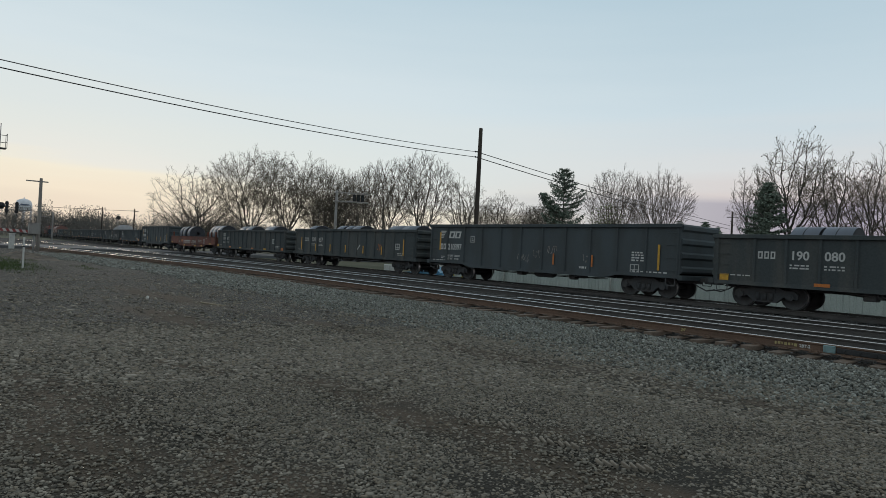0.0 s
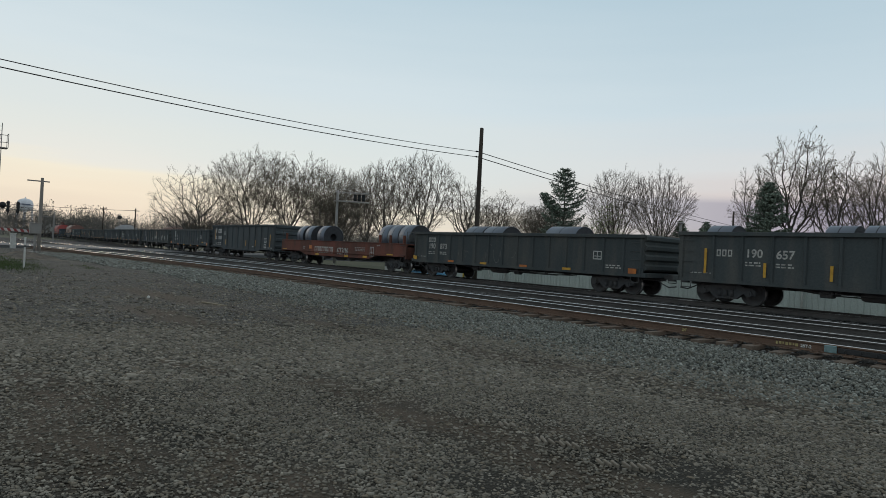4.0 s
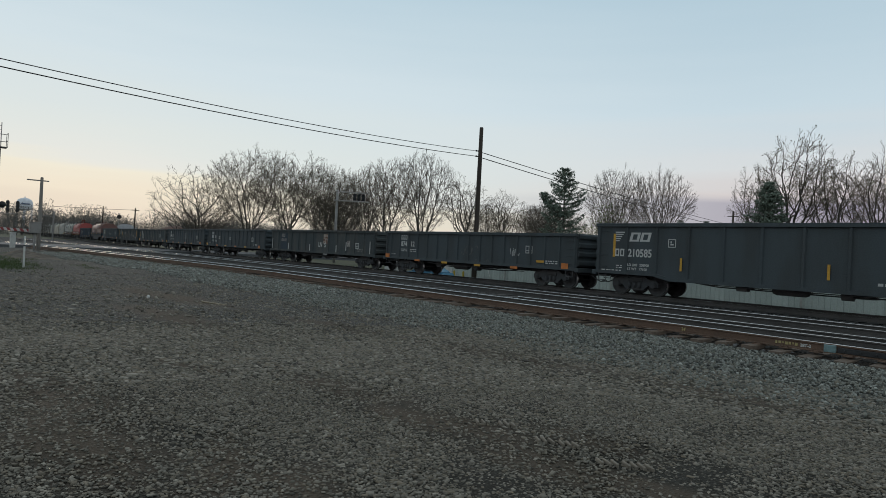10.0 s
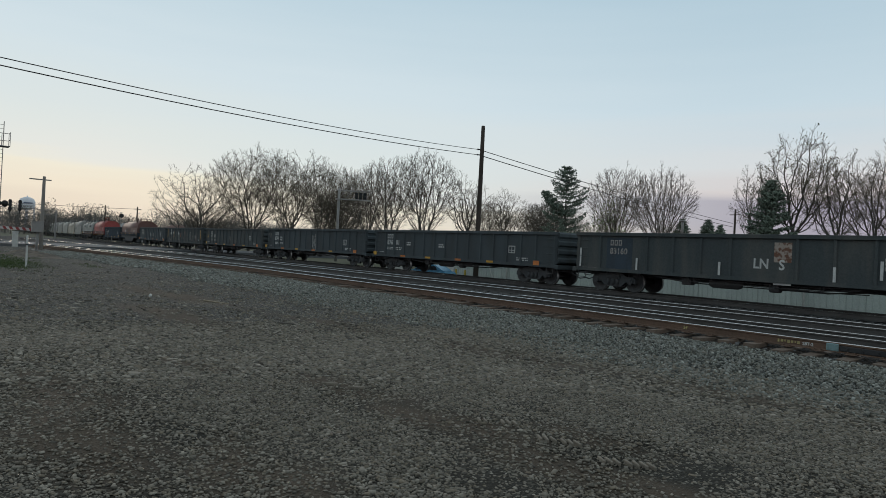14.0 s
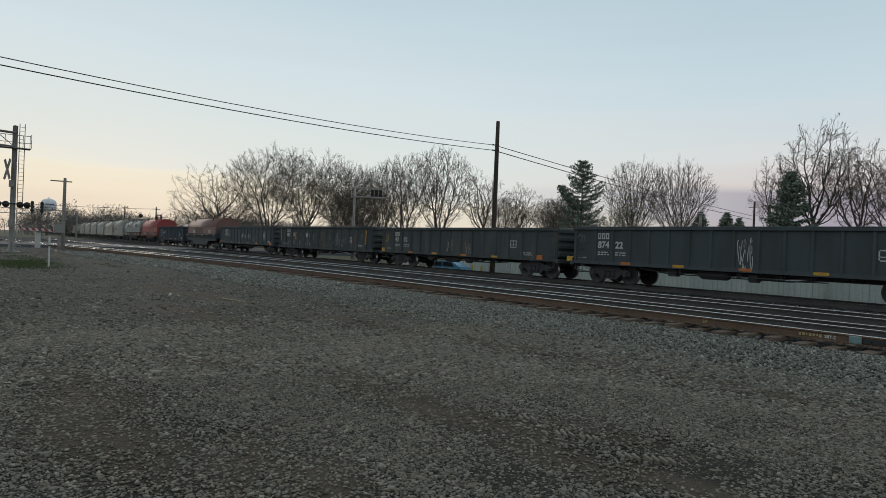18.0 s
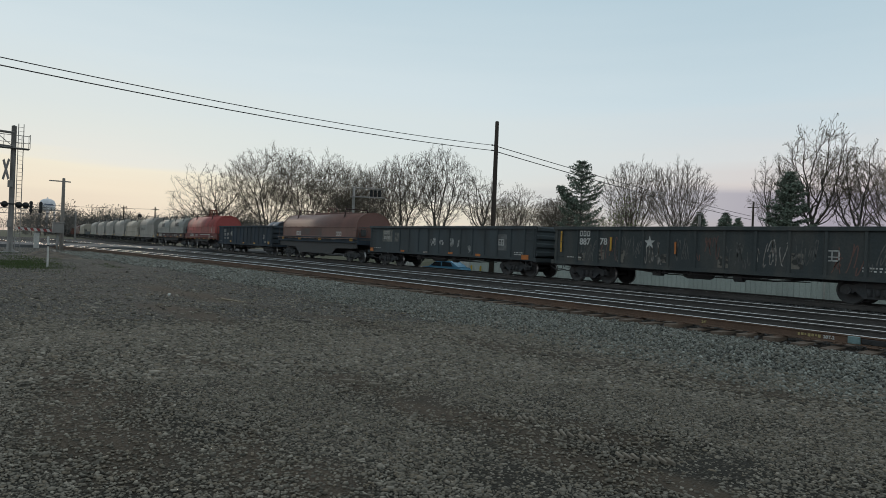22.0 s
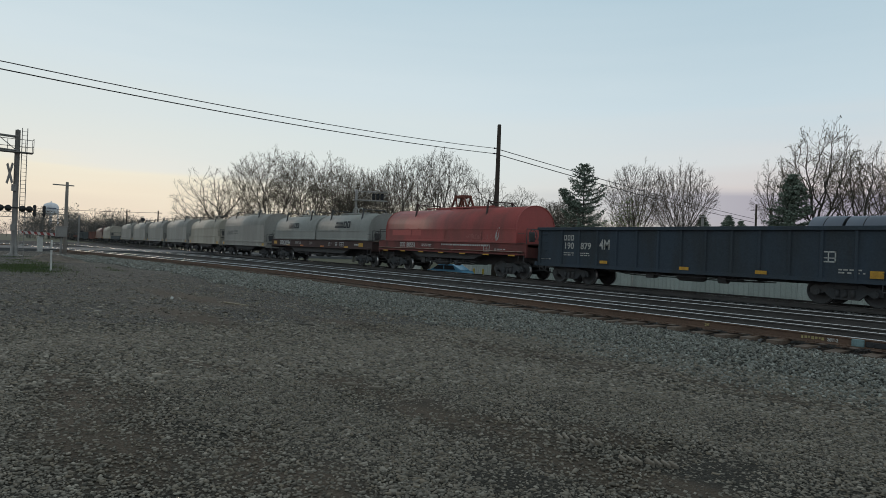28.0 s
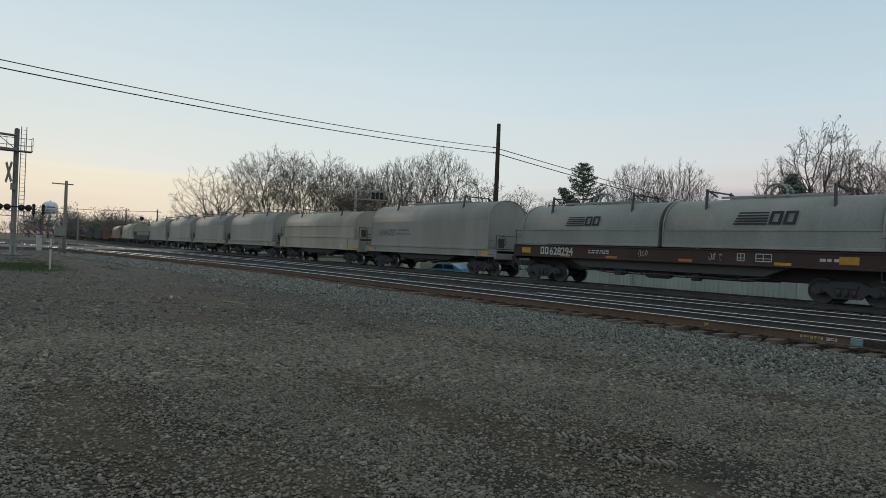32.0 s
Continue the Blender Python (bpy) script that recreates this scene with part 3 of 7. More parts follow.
def tie_mesh():
    bm = B()
    cbox(bm, -0.115, 0.115, -1.37, 1.37, -0.17, 0, 0.007)
    me = bpy.data.meshes.new("tie")
    done(bm).to_mesh(me)
    bm.free()
    me.materials.append(TIE)
    return me


def plate_mesh():
    bm = B()
    cbox(bm, -0.09, 0.09, -0.18, 0.18, 0, 0.018, 0.005)
    for sx in (-0.06, 0.06):
        for sy in (-0.1, 0.1):
            cbox(bm, sx - 0.012, sx + 0.012, sy - 0.012, sy + 0.012, 0.018, 0.05, 0.004)
    me = bpy.data.meshes.new("tie_plate")
    done(bm).to_mesh(me)
    bm.free()
    me.materials.append(RUST)
    return me


TIE_MESH, PLATE_MESH = tie_mesh(), plate_mesh()
DARK_TIE_MESH = TIE_MESH.copy()
DARK_TIE_MESH.materials[0] = DARKTIE
TRACKS = {}
for name, line, x1, label in (("track_1", near_y, 6, "rusty rails with bright heads on worn wooden ties"), ("track_2", mid_y, 10, "middle track with bright rail heads on dark ties"),
                              ("track_3", far_y, 280, "far track that carries the freight train")):
    tr = TRACKS[name] = empty(name, label=label, category="railway track", kind="structure")
    for sh in (-0.752, 0.752):
        part("rail", rail_mesh("rail", line, sh, -330 if name == "track_3" else -130, x1, 2.0, RUST if name == "track_1" and sh < 0 else DARKRUST), None, tr)

# a spare rail lies between the first two tracks
spare = tagged(new("spare_rail", rail_mesh("spare_rail", lambda x: 16.75 + 0.012 * (x + 10), 0, -16, 8, side=DARKRUST)), "spare rusty rail with a bright head lying between tracks", "rail")
spare.location.z = -0.03

# bonded joint and chalk marks on the first rail
joint = B()
cbox(joint, -4.78, -3.2, 13.82, 13.845, 0.185, 0.285, 0.006)
for k in range(6):
    tube(joint, (-4.65 + k * 0.26, 13.83, 0.235), (-4.65 + k * 0.26, 13.79, 0.235), 0.02, n=6)
part("joint_bar", done(joint), DARKSTEEL, TRACKS["track_1"], "dark bolted joint bar")
pad = B()
cbox(pad, -5.02, -4.8, 13.808, 13.84, 0.165, 0.315, 0.012)
part("painted_joint", done(pad), TEAL, TRACKS["track_1"], "teal paint daubed on the rail web")
marks = B()
for i, (x, w) in enumerate([(-5.95, 0.035), (-5.89, 0.05), (-5.82, 0.03), (-5.76, 0.05), (-5.69, 0.045), (-5.62, 0.03), (-5.57, 0.05)]):
    box(marks, x, x + w, 13.858, 13.862, 0.205 + 0.01 * (i % 3), 0.265)
part("chalk_mark", done(marks), mat("chalk_yellow", (0.40, 0.33, 0.15), 0.9, bump=0), TRACKS["track_1"], "faded yellow chalk scrawl on the rail web")
for text, x, size in (("28T-2", -5.47, 0.085), ("24'", -8.06, 0.10)):
    num = bpy.data.curves.new("chalk_number", "FONT")
    num.body, num.size, num.extrude, num.offset = text, size, 0.001, 0.003
    ob = new("chalk_number_tmp", num)
    me = bpy.data.meshes.new_from_object(ob)
    bpy.data.objects.remove(ob)
    ob = part("chalk_number", me, WHITE if size < 0.09 else bpy.data.materials["chalk_yellow"], TRACKS["track_1"], "chalked characters on the rail web")
    ob.matrix_basis = pose(x, 13.856, 0.205, 90, 0, 0)


def lay_ties(name, line, x0, x1, pitch):
    r = random.Random(name)
    x = x0
    while x < x1:
        y = line(x) + r.uniform(-0.17, 0.12)
        a = math.degrees(math.atan(line(x + 0.5) - line(x - 0.5)))
        t = part("tie", TIE_MESH if name == "track_1" else DARK_TIE_MESH, None, TRACKS[name])
        t.matrix_basis = pose(x, y, RAIL - 0.212 + r.uniform(-0.025, 0.004), r.uniform(-1.2, 1.2), r.uniform(-2, 2), a + r.uniform(-2.5, 2.5))
        for s in (-0.752, 0.752) if name == "track_1" else ():
            p = part("tie_plate", PLATE_MESH, None, TRACKS[name])
            p.matrix_basis = pose(x, line(x) + s, RAIL - 0.203, 0, 0, a)
        x += pitch + r.uniform(-0.04, 0.04)

# ---- the level crossing ----
def crossing():
    bm = B()
    outline = [(-90, -40), (-76, -40), (-75.5, 0), (-76, 30), (-79, 120), (-94, 120), (-92, 30)]
    prism(bm, outline, -0.1, 0.30, "z")
    ob = part("road", done(bm), ASPHALT, None)
    return tagged(ob, "worn grey asphalt road over the level crossing", "road", kind="structure")


crossing()

# ---- the train ----
def wheelset_mesh():
    bm = B()
    tube(bm, (0, -0.95, 0), (0, 0.95, 0), 0.075, n=10)
    for s in (-1, 1):
        y = 0.717 * s
        prof = [(0.09, 0.10), (0.16, 0.085), (0.20, 0.03), (0.36, 0.02), (0.385, 0.06), (0.435, 0.065), (0.457, 0.06), (0.462, -0.055), (0.485, -0.068), (0.485, -0.09), (0.40, -0.075), (0.36, -0.02), (0.2, -0.02), (0.16, -0.06), (0.09, -0.06)]
        lathe(bm, [(r, y + s * h) for r, h in prof], "y", 20)
        for k in range(3):
            a = 2.094 * k
            tube(bm, (0.28 * math.cos(a), y + s * 0.018, 0.28 * math.sin(a)), (0.28 * math.cos(a), y + s * 0.035, 0.28 * math.sin(a)), 0.035, n=6)
    me = bpy.data.meshes.new("wheelset")
    done(bm)
    bm.to_mesh(me)
    bm.free()
    me.materials.append(WHEEL)
    me.materials.append(TREAD)
    for p in me.polygons:
        r = max(math.hypot(me.vertices[i].co.x, me.vertices[i].co.z) for i in p.vertices)
        lo = min(math.hypot(me.vertices[i].co.x, me.vertices[i].co.z) for i in p.vertices)
        p.material_index = 1 if lo > 0.45 and r < 0.47 else 0
    return me


def bogie_mesh():
    bm = B()
    for s in (-1, 1):
        y0, y1 = s * 0.90, s * 1.06
        outer = [(-1.12, 0.38), (-1.12, 0.56), (-0.98, 0.66), (-0.70, 0.66), (-0.42, 0.80), (0.42, 0.80), (0.70, 0.66), (0.98, 0.66), (1.12, 0.56), (1.12, 0.38),
                 (0.74, 0.38), (0.66, 0.44), (0.40, 0.22), (-0.40, 0.22), (-0.66, 0.44), (-0.74, 0.38)]
        prism(bm, outer, min(y0, y1), max(y0, y1), "y")
        # springs, bearing boxes and their end caps stand proud
        for x in (-0.24, 0.0, 0.24):
            tube(bm, (x, s * 1.07, 0.30), (x, s * 1.07, 0.55), 0.075, n=8)
        for x in (-0.89, 0.89):
            tube(bm, (x, s * 0.9, 0.457), (x, s * 1.15, 0.457), 0.125, n=12)
            tube(bm, (x, s * 1.15, 0.457), (x, s * 1.17, 0.457), 0.07, n=8)
        cbox(bm, -0.36, 0.36, min(s * 1.04, s * 1.1), max(s * 1.04, s * 1.1), 0.57, 0.72, 0.015)
    cbox(bm, -0.2, 0.2, -1.05, 1.05, 0.58, 0.78, 0.02)
    tube(bm, (0, 0, 0.7), (0, 0, 0.92), 0.2, n=12)
    for x in (-0.42, 0.42):
        cbox(bm, x - 0.05, x + 0.05, -0.8, 0.8, 0.30, 0.42, 0.01)
    me = bpy.data.meshes.new("bogie")
    done(bm)
    bm.to_mesh(me)
    bm.free()
    me.materials.append(BOGIEIRON)
    return me


def coupler_mesh():
    bm = B()
    cbox(bm, -0.2, 0.42, -0.075, 0.075, 0.74, 0.9, 0.015)
    prism(bm, [(0.36, -0.12), (0.52, -0.17), (0.66, -0.12), (0.60, -0.02), (0.52, 0.02), (0.64, 0.08), (0.62, 0.15), (0.44, 0.17), (0.34, 0.10)], 0.68, 0.95, "z")
    pipe(bm, [(-0.1, -0.32, 0.75), (0.25, -0.33, 0.55), (0.55, -0.30, 0.42), (0.78, -0.12, 0.47)], 0.028)
    pipe(bm, [(-0.05, -1.3, 0.72), (-0.05, -0.12, 0.66), (0.3, -0.1, 0.68)], 0.016)
    me = bpy.data.meshes.new("coupler")
    done(bm)
    bm.to_mesh(me)
    bm.free()
    me.materials.append(UNDER)
    return me


WHEELSET, BOGIE, COUPLER = wheelset_mesh(), bogie_mesh(), coupler_mesh()
CARS, AXLES, LOADS = [], [], []
bpy_cache = {}


def running_gear(car, left, right, inset=1.8):
    for s, e in ((-1, left), (1, right)):
        bo = part("bogie", BOGIE, None, car)
        bo.matrix_basis = pose(e - s * inset, 0, 0)
        for k, x in enumerate((-0.89, 0.89)):
            w = part("wheelset", WHEELSET, None, bo)
            w.matrix_basis = pose(x, 0, 0.457)
            AXLES.append((w, x))
        c = part("coupler", COUPLER, None, car)
        c.matrix_basis = pose(e, 0, 0, 0, 0, 0 if s > 0 else 180)


def brake_gear(car, length, z, seed):
    r = random.Random(seed)
    bm = B()
    span = length / 2 - 4.2
    x = r.uniform(-1.5, 0.5)
    lathe(bm, [(0.01, x - 0.65), (0.16, x - 0.6), (0.2, x - 0.5), (0.2, x + 0.5), (0.16, x + 0.6), (0.01, x + 0.65)], "x", 12, (0, -0.75, z - 0.02))
    cx = x + r.uniform(1.3, 1.8)
    tube(bm, (cx, -0.95, z - 0.05), (cx + 0.35, -0.95, z - 0.05), 0.17, n=12)
    tube(bm, (cx + 0.35, -0.95, z - 0.05), (cx + 0.95, -0.95, z - 0.05), 0.05, n=6)
    vx = x - r.uniform(1.4, 1.9)
    cbox(bm, vx - 0.2, vx + 0.2, -1.1, -0.75, z - 0.18, z + 0.18, 0.03)
    cbox(bm, vx + 0.25, vx + 0.38, -1.05, -0.8, z - 0.1, z + 0.15, 0.02)
    for y, dz, rr in ((-1.18, -0.02, 0.018), (-0.5, -0.1, 0.025), (-1.05, 0.08, 0.016)):
        pipe(bm, [(-span, y, z + dz + 0.1), (-span + 1.0, y, z + dz), (span - 1.2, y, z + dz - 0.02), (span, y, z + dz + 0.1)], rr)
    for k in range(4):
        hx = -span + 1.2 + k * (2 * span - 2.4) / 3
        pipe(bm, [(hx, -1.2, z + 0.2), (hx, -1.2, z - 0.06), (hx + 0.12, -1.2, z - 0.06), (hx + 0.12, -1.2, z + 0.2)], 0.014)
    pipe(bm, [(cx + 0.9, -0.95, z - 0.05), (cx + 1.2, -0.6, z - 0.1), (span, -0.3, z - 0.08)], 0.02)
    part("brake_gear", done(bm), UNDER, car, "grimy brake cylinder, valve and rods")


def ladder(car, x, y, z0, z1, material, rungs=5, width=0.42):
    s = -1 if y < 0 else 1
    key = ("grab_iron", s, width, material.name)
    if key not in bpy_cache:
        bm = B()
        pipe(bm, [(-width / 2, 0, 0), (-width / 2, s * 0.06, 0), (width / 2, s * 0.06, 0), (width / 2, 0, 0)], 0.011)
        me = bpy.data.meshes.new("grab_iron")
        done(bm).to_mesh(me)
        bm.free()
        me.materials.append(material)
        bpy_cache[key] = me
    for k in range(rungs):
        g = part("grab_iron", bpy_cache[key], None, car)
        g.matrix_basis = pose(x, y, z0 + (z1 - z0) * k / (rungs - 1))


def step(car, x, y, z, material):
    bm = B()
    s = -1 if y < 0 else 1
    pipe(bm, [(x - 0.2, y, z + 0.05), (x - 0.2, y + s * 0.02, z - 0.34), (x + 0.2, y + s * 0.02, z - 0.34), (x + 0.2, y, z + 0.05)], 0.016)
    part("step", done(bm), material, car)


def reflector(car, x, z, w, h, y, material=None):
    bm = B()
    cbox(bm, x - w / 2, x + w / 2, y - 0.005, y + 0.004, z - h / 2, z + h / 2, 0.002)
    part("reflector", done(bm), material or YELLOW, car)


def bars(car, name, rects, y, material, label=""):
    """Stencilled blocks: (x, z, width, height) from each lower left corner."""
    bm = B()
    for x, z, w, h in rects:
        box(bm, x, x + w, y - 0.004, y, z, z + h)
    ob = part(name, done(bm), material, car, label)
    return tagged(ob, kind="stuff") if name == "stencil" else ob


def lettering(car, text, x, z, size, y, material, wide=1.0):
    cu = bpy.data.curves.new("lettering", "FONT")
    cu.body, cu.size, cu.extrude, cu.resolution_u, cu.offset = text, size, 0.002, 3, size * 0.022
    tmp = new("lettering_tmp", cu)
    me = bpy.data.meshes.new_from_object(tmp)
    bpy.data.objects.remove(tmp)
    ob = part("lettering", me, material, car)
    ob.matrix_basis = pose(x, y - 0.007, z, 90, 0, 0) @ Matrix.Diagonal((wide, 1, 1, 1))
    return ob


def small_print(r, x, z, w, rows, h=0.06, gap=0.05):
    out = []
    for k in range(rows):
        p = x
        while p < x + w - 0.05:
            q = r.uniform(0.05, 0.2)
            out.append((p, z - k * (h + gap), min(q, x + w - p), h))
            p += q + r.uniform(0.03, 0.09)
    return out


def frame_bars(x, z, w, h, t=0.035, cross=True):
    out = [(x, z, w, t), (x, z + h - t, w, t), (x, z, t, h), (x + w - t, z, t, h)]
    if cross:
        out += [(x + w * 0.45, z, t * 0.8, h), (x, z + h * 0.35, w, t * 0.7)]
    return out


def mark_blocks(car, x, z, n, w, h, gap, y, material, name="mark_block", slant=0.0, label="plain open block of the owner's mark"):
    """Owner's marks, drawn as one plain open block for each letter."""
    key = ("block", w, h, slant, material.name)
    if key not in bpy_cache:
        t, u = w * 0.27, h * 0.2
        rings = []
        for x0, z0, x1, z1 in ((0, 0, w, h), (t, u, w - t, h - u)):
            rings.append([(px + slant * pz, -0.004, pz) for px, pz in ((x0, z0), (x1, z0), (x1, z1), (x0, z1))])
        verts = rings[0] + rings[1] + [(p[0], 0.0, p[2]) for p in rings[0]]
        faces = [(k, (k + 1) % 4, 4 + (k + 1) % 4, 4 + k) for k in range(4)] + [(8 + k, 8 + (k + 1) % 4, (k + 1) % 4, k) for k in range(4)]
        bpy_cache[key] = mesh_of(name, verts, faces, material)
    for k in range(n):
        ob = part(name, bpy_cache[key], None, car, label)
        ob.matrix_basis = pose(x + k * (w + gap), y, z)


def owner_sign(hood, x, z, y, big, paint, label="owner's sign in plain dark bars"):
    """Five bars that run into two slanting open blocks."""
    bm = B()
    for k in range(5):
        box(bm, x + 0.05 * k * big, x + (1.1 + 0.02 * k) * big, y - 0.004, y, z + 0.088 * k * big, z + (0.088 * k + 0.05) * big)
    ob = part("owner_sign", done(bm), paint, hood, label)
    mark_blocks(hood, x + 1.14 * big, z, 2, 0.38 * big, 0.42 * big, 0.06 * big, y, paint, "sign_block", 0.28, "plain slanting dark block of the sign")
    return ob


def scrawl(car, x, z, w, h, y, material, seed, turns=3, thick=0.03):
    """Paint-can strokes: a few uneven hooks and bows beside each other, no letters."""
    r = random.Random(seed)
    bm = B()
    px = x
    for _ in range(turns):
        sw = w / turns * r.uniform(0.6, 1.1)
        a0, span = r.uniform(0, 6.28), r.uniform(2.0, 5.0) * r.choice((-1, 1))
        hh = h * r.uniform(0.55, 1.0)
        lift = r.uniform(0, h - hh)
        slant = r.uniform(-0.25, 0.35)
        n = 11
        pts = []
        for k in range(n + 1):
            a = a0 + span * k / n
            u, v = 0.5 + 0.5 * math.cos(a), 0.5 + 0.5 * math.sin(a)
            pts.append(Vector((px + sw * u + slant * hh * v, y - 0.004, z + lift + hh * v)))
        for p, q in zip(pts, pts[1:]):
            d = (q - p).normalized()
            nrm = Vector((-d.z, 0, d.x)) * thick / 2 * r.uniform(0.75, 1.15)
            bm.faces.new([bm.verts.new(e) for e in (p - nrm, q - nrm, q + nrm, p + nrm)])
        px += w / turns * r.uniform(0.7, 1.2)
    tagged(part("painted_scrawl", done(bm), material, car, "sprayed line scrawl"), kind="stuff")


def gondola(s_left, s_right, top, belly, paint, ribs, label, seed, low_end=0.92, rib_w=0.15, pitch=None, phase=0.0, ends=(0.0, 0.0), clear=()):
    """An open-topped car: sheet sides between hat-shaped ribs, ribbed ends, chords, floor and running gear."""
    h = (s_right - s_left) / 2
    a, b = -h + ends[0], h + ends[1]
    L = b - a
    r = random.Random(seed)
    car = empty("gondola_car", label=label, category="freight car", group="cars of the freight train")
    CARS.append((car, (s_left + s_right) / 2))
    bog = 2.9
    if belly > 0.75:
        low_end = belly
    low = min(belly, low_end)
    outline = [(a, low_end), (a + bog, low_end), (a + bog + 0.7, low), (b - bog - 0.7, low), (b - bog, low_end), (b, low_end), (b, top - 0.06), (a, top - 0.06)]
    for s in (-1, 1):
        bm = B()
        prism(bm, outline, min(s * 1.395, s * 1.41), max(s * 1.395, s * 1.41), "y")
        part("side_sheet", done(bm), paint, car)
        bm = B()
        cbox(bm, a - 0.03, b + 0.03, min(s * 1.39, s * 1.51), max(s * 1.39, s * 1.51), top - 0.15, top, 0.012)
        part("top_chord", done(bm), paint, car)
        bm = B()
        low_rail = outline[:6]
        for (xa, za), (xb, zb) in zip(low_rail, low_rail[1:]):
            prism(bm, [(xa, za - 0.01), (xb, zb - 0.01), (xb, zb + 0.13), (xa, za + 0.13)], min(s * 1.40, s * 1.465), max(s * 1.40, s * 1.465), "y")
        part("bottom_chord", done(bm), paint, car)
        spots = [a + 0.14 + (L - 0.28) * k / (ribs - 1) for k in range(ribs)]
        if pitch:
            spots = [a + 0.14, b - 0.14] + [phase + k * pitch for k in range(-20, 21) if a + 0.55 < phase + k * pitch < b - 0.55 and not any(c < phase + k * pitch < d for c, d in clear)]
        for x in spots:
            inward = min(x - a, b - x) - bog
            z0 = low_end - (low_end - low) * min(1.0, max(0.0, inward / 0.7))
            bm = B()
            w = rib_w / 2
            prism(bm, [(x - w, s * 1.405), (x - w * 0.55, s * 1.468), (x + w * 0.55, s * 1.468), (x + w, s * 1.405)], z0 + 0.05, top - 0.12, "z")
            part("rib", done(bm), paint, car)
    for s, e in ((-1, a), (1, b)):
        bm = B()
        box(bm, min(e - s * 0.02, e), max(e - s * 0.02, e), -1.39, 1.39, 0.9, top - 0.02)
        part("end_sheet", done(bm), paint, car)
        n = 4
        for k in range(n):
            z = 1.2 + (top - 1.35) * k / (n - 1)
            bm = B()
            prism(bm, [(e, z - 0.15), (e + s * 0.08, z - 0.07), (e + s * 0.08, z + 0.07), (e, z + 0.15)], -1.36, 1.36, "y")
            part("end_rib", done(bm), paint, car)
        bm = B()
        cbox(bm, min(e - s * 0.05, e + s * 0.16), max(e - s * 0.05, e + s * 0.16), -1.5, 1.5, 0.78, 0.98, 0.015)
        part("end_sill", done(bm), paint, car)
        for sy in (-1, 1):
            ladder(car, e - s * 0.38, sy * 1.42, 1.15, top - 0.35, paint, 4)
            step(car, e - s * 0.38, sy * 1.44, 0.9, UNDER)
    bm = B()
    box(bm, a, b, -1.39, 1.39, 0.98, 1.06)
    part("floor", done(bm), UNDER, car)
    bm = B()
    cbox(bm, a - 0.1, b + 0.1, -0.22, 0.22, 0.66, 0.97, 0.01)
    for k in range(7):
        x = a + 3.9 + k * (L - 7.8) / 6
        prism(bm, [(-1.38, 0.97), (-1.38, 0.85), (-0.22, 0.66), (0.22, 0.66), (1.38, 0.85), (1.38, 0.97)], x - 0.05, x + 0.05, "x")
    part("centre_sill", done(bm), UNDER, car)
    running_gear(car, a, b, 1.8)
    brake_gear(car, L, min(low, 0.72) - 0.02, seed)
    # brake wheel on the rear end
    bm = B()
    for k in range(12):
        u, v = 2 * math.pi * k / 12, 2 * math.pi * (k + 1) / 12
        tube(bm, (a - 0.2, -0.55 + 0.27 * math.cos(u), top - 0.5 + 0.27 * math.sin(u)), (a - 0.2, -0.55 + 0.27 * math.cos(v), top - 0.5 + 0.27 * math.sin(v)), 0.016, n=5)
        if k % 3 == 0:
            tube(bm, (a - 0.17, -0.55, top - 0.5), (a - 0.2, -0.55 + 0.27 * math.cos(u), top - 0.5 + 0.27 * math.sin(u)), 0.012, n=5)
    part("brake_wheel", done(bm), UNDER, car)
    return car, h, r


SIDE = -1.412
RIB = -1.470


def coil(car_s, s0, width, dia, z_low, label="grey steel coil strapped on the car", mt=None):
    """A roll of sheet steel, its axis along the train."""
    ob = empty("steel_coil", label=label, category="steel coil", group="steel coils on the train")
    R, hole = dia / 2, 0.27
    bm = B()
    lathe(bm, [(R - 0.015, 0), (R, 0.012), (R, width - 0.012), (R - 0.015, width)], "x", 48)
    part("roll", done(bm), mt or COIL, ob)
    bm = B()
    for x0, sg in ((0.004, -1), (width - 0.004, 1)):
        prof = []
        k = 0
        rr = hole
        while rr < R - 0.012:
            prof.append((rr, x0 + sg * (0.0 if k % 2 else -0.007)))
            rr += 0.09
            k += 1
        prof.append((R - 0.012, x0))
        lathe(bm, prof, "x", 28)
    lathe(bm, [(hole, 0.005), (hole, width - 0.005)], "x", 32)
    part("edge", done(bm), COILEND, ob, "dark wound edge with an open eye")
    for x in (width * 0.46,):
        bm = B()
        lathe(bm, [(R - 0.002, x - 0.017), (R + 0.004, x - 0.015), (R + 0.004, x + 0.015), (R - 0.002, x + 0.017)], "x", 48)
        part("strap", done(bm), STRAP, ob)
    LOADS.append((ob, s0, z_low + R))
    return ob


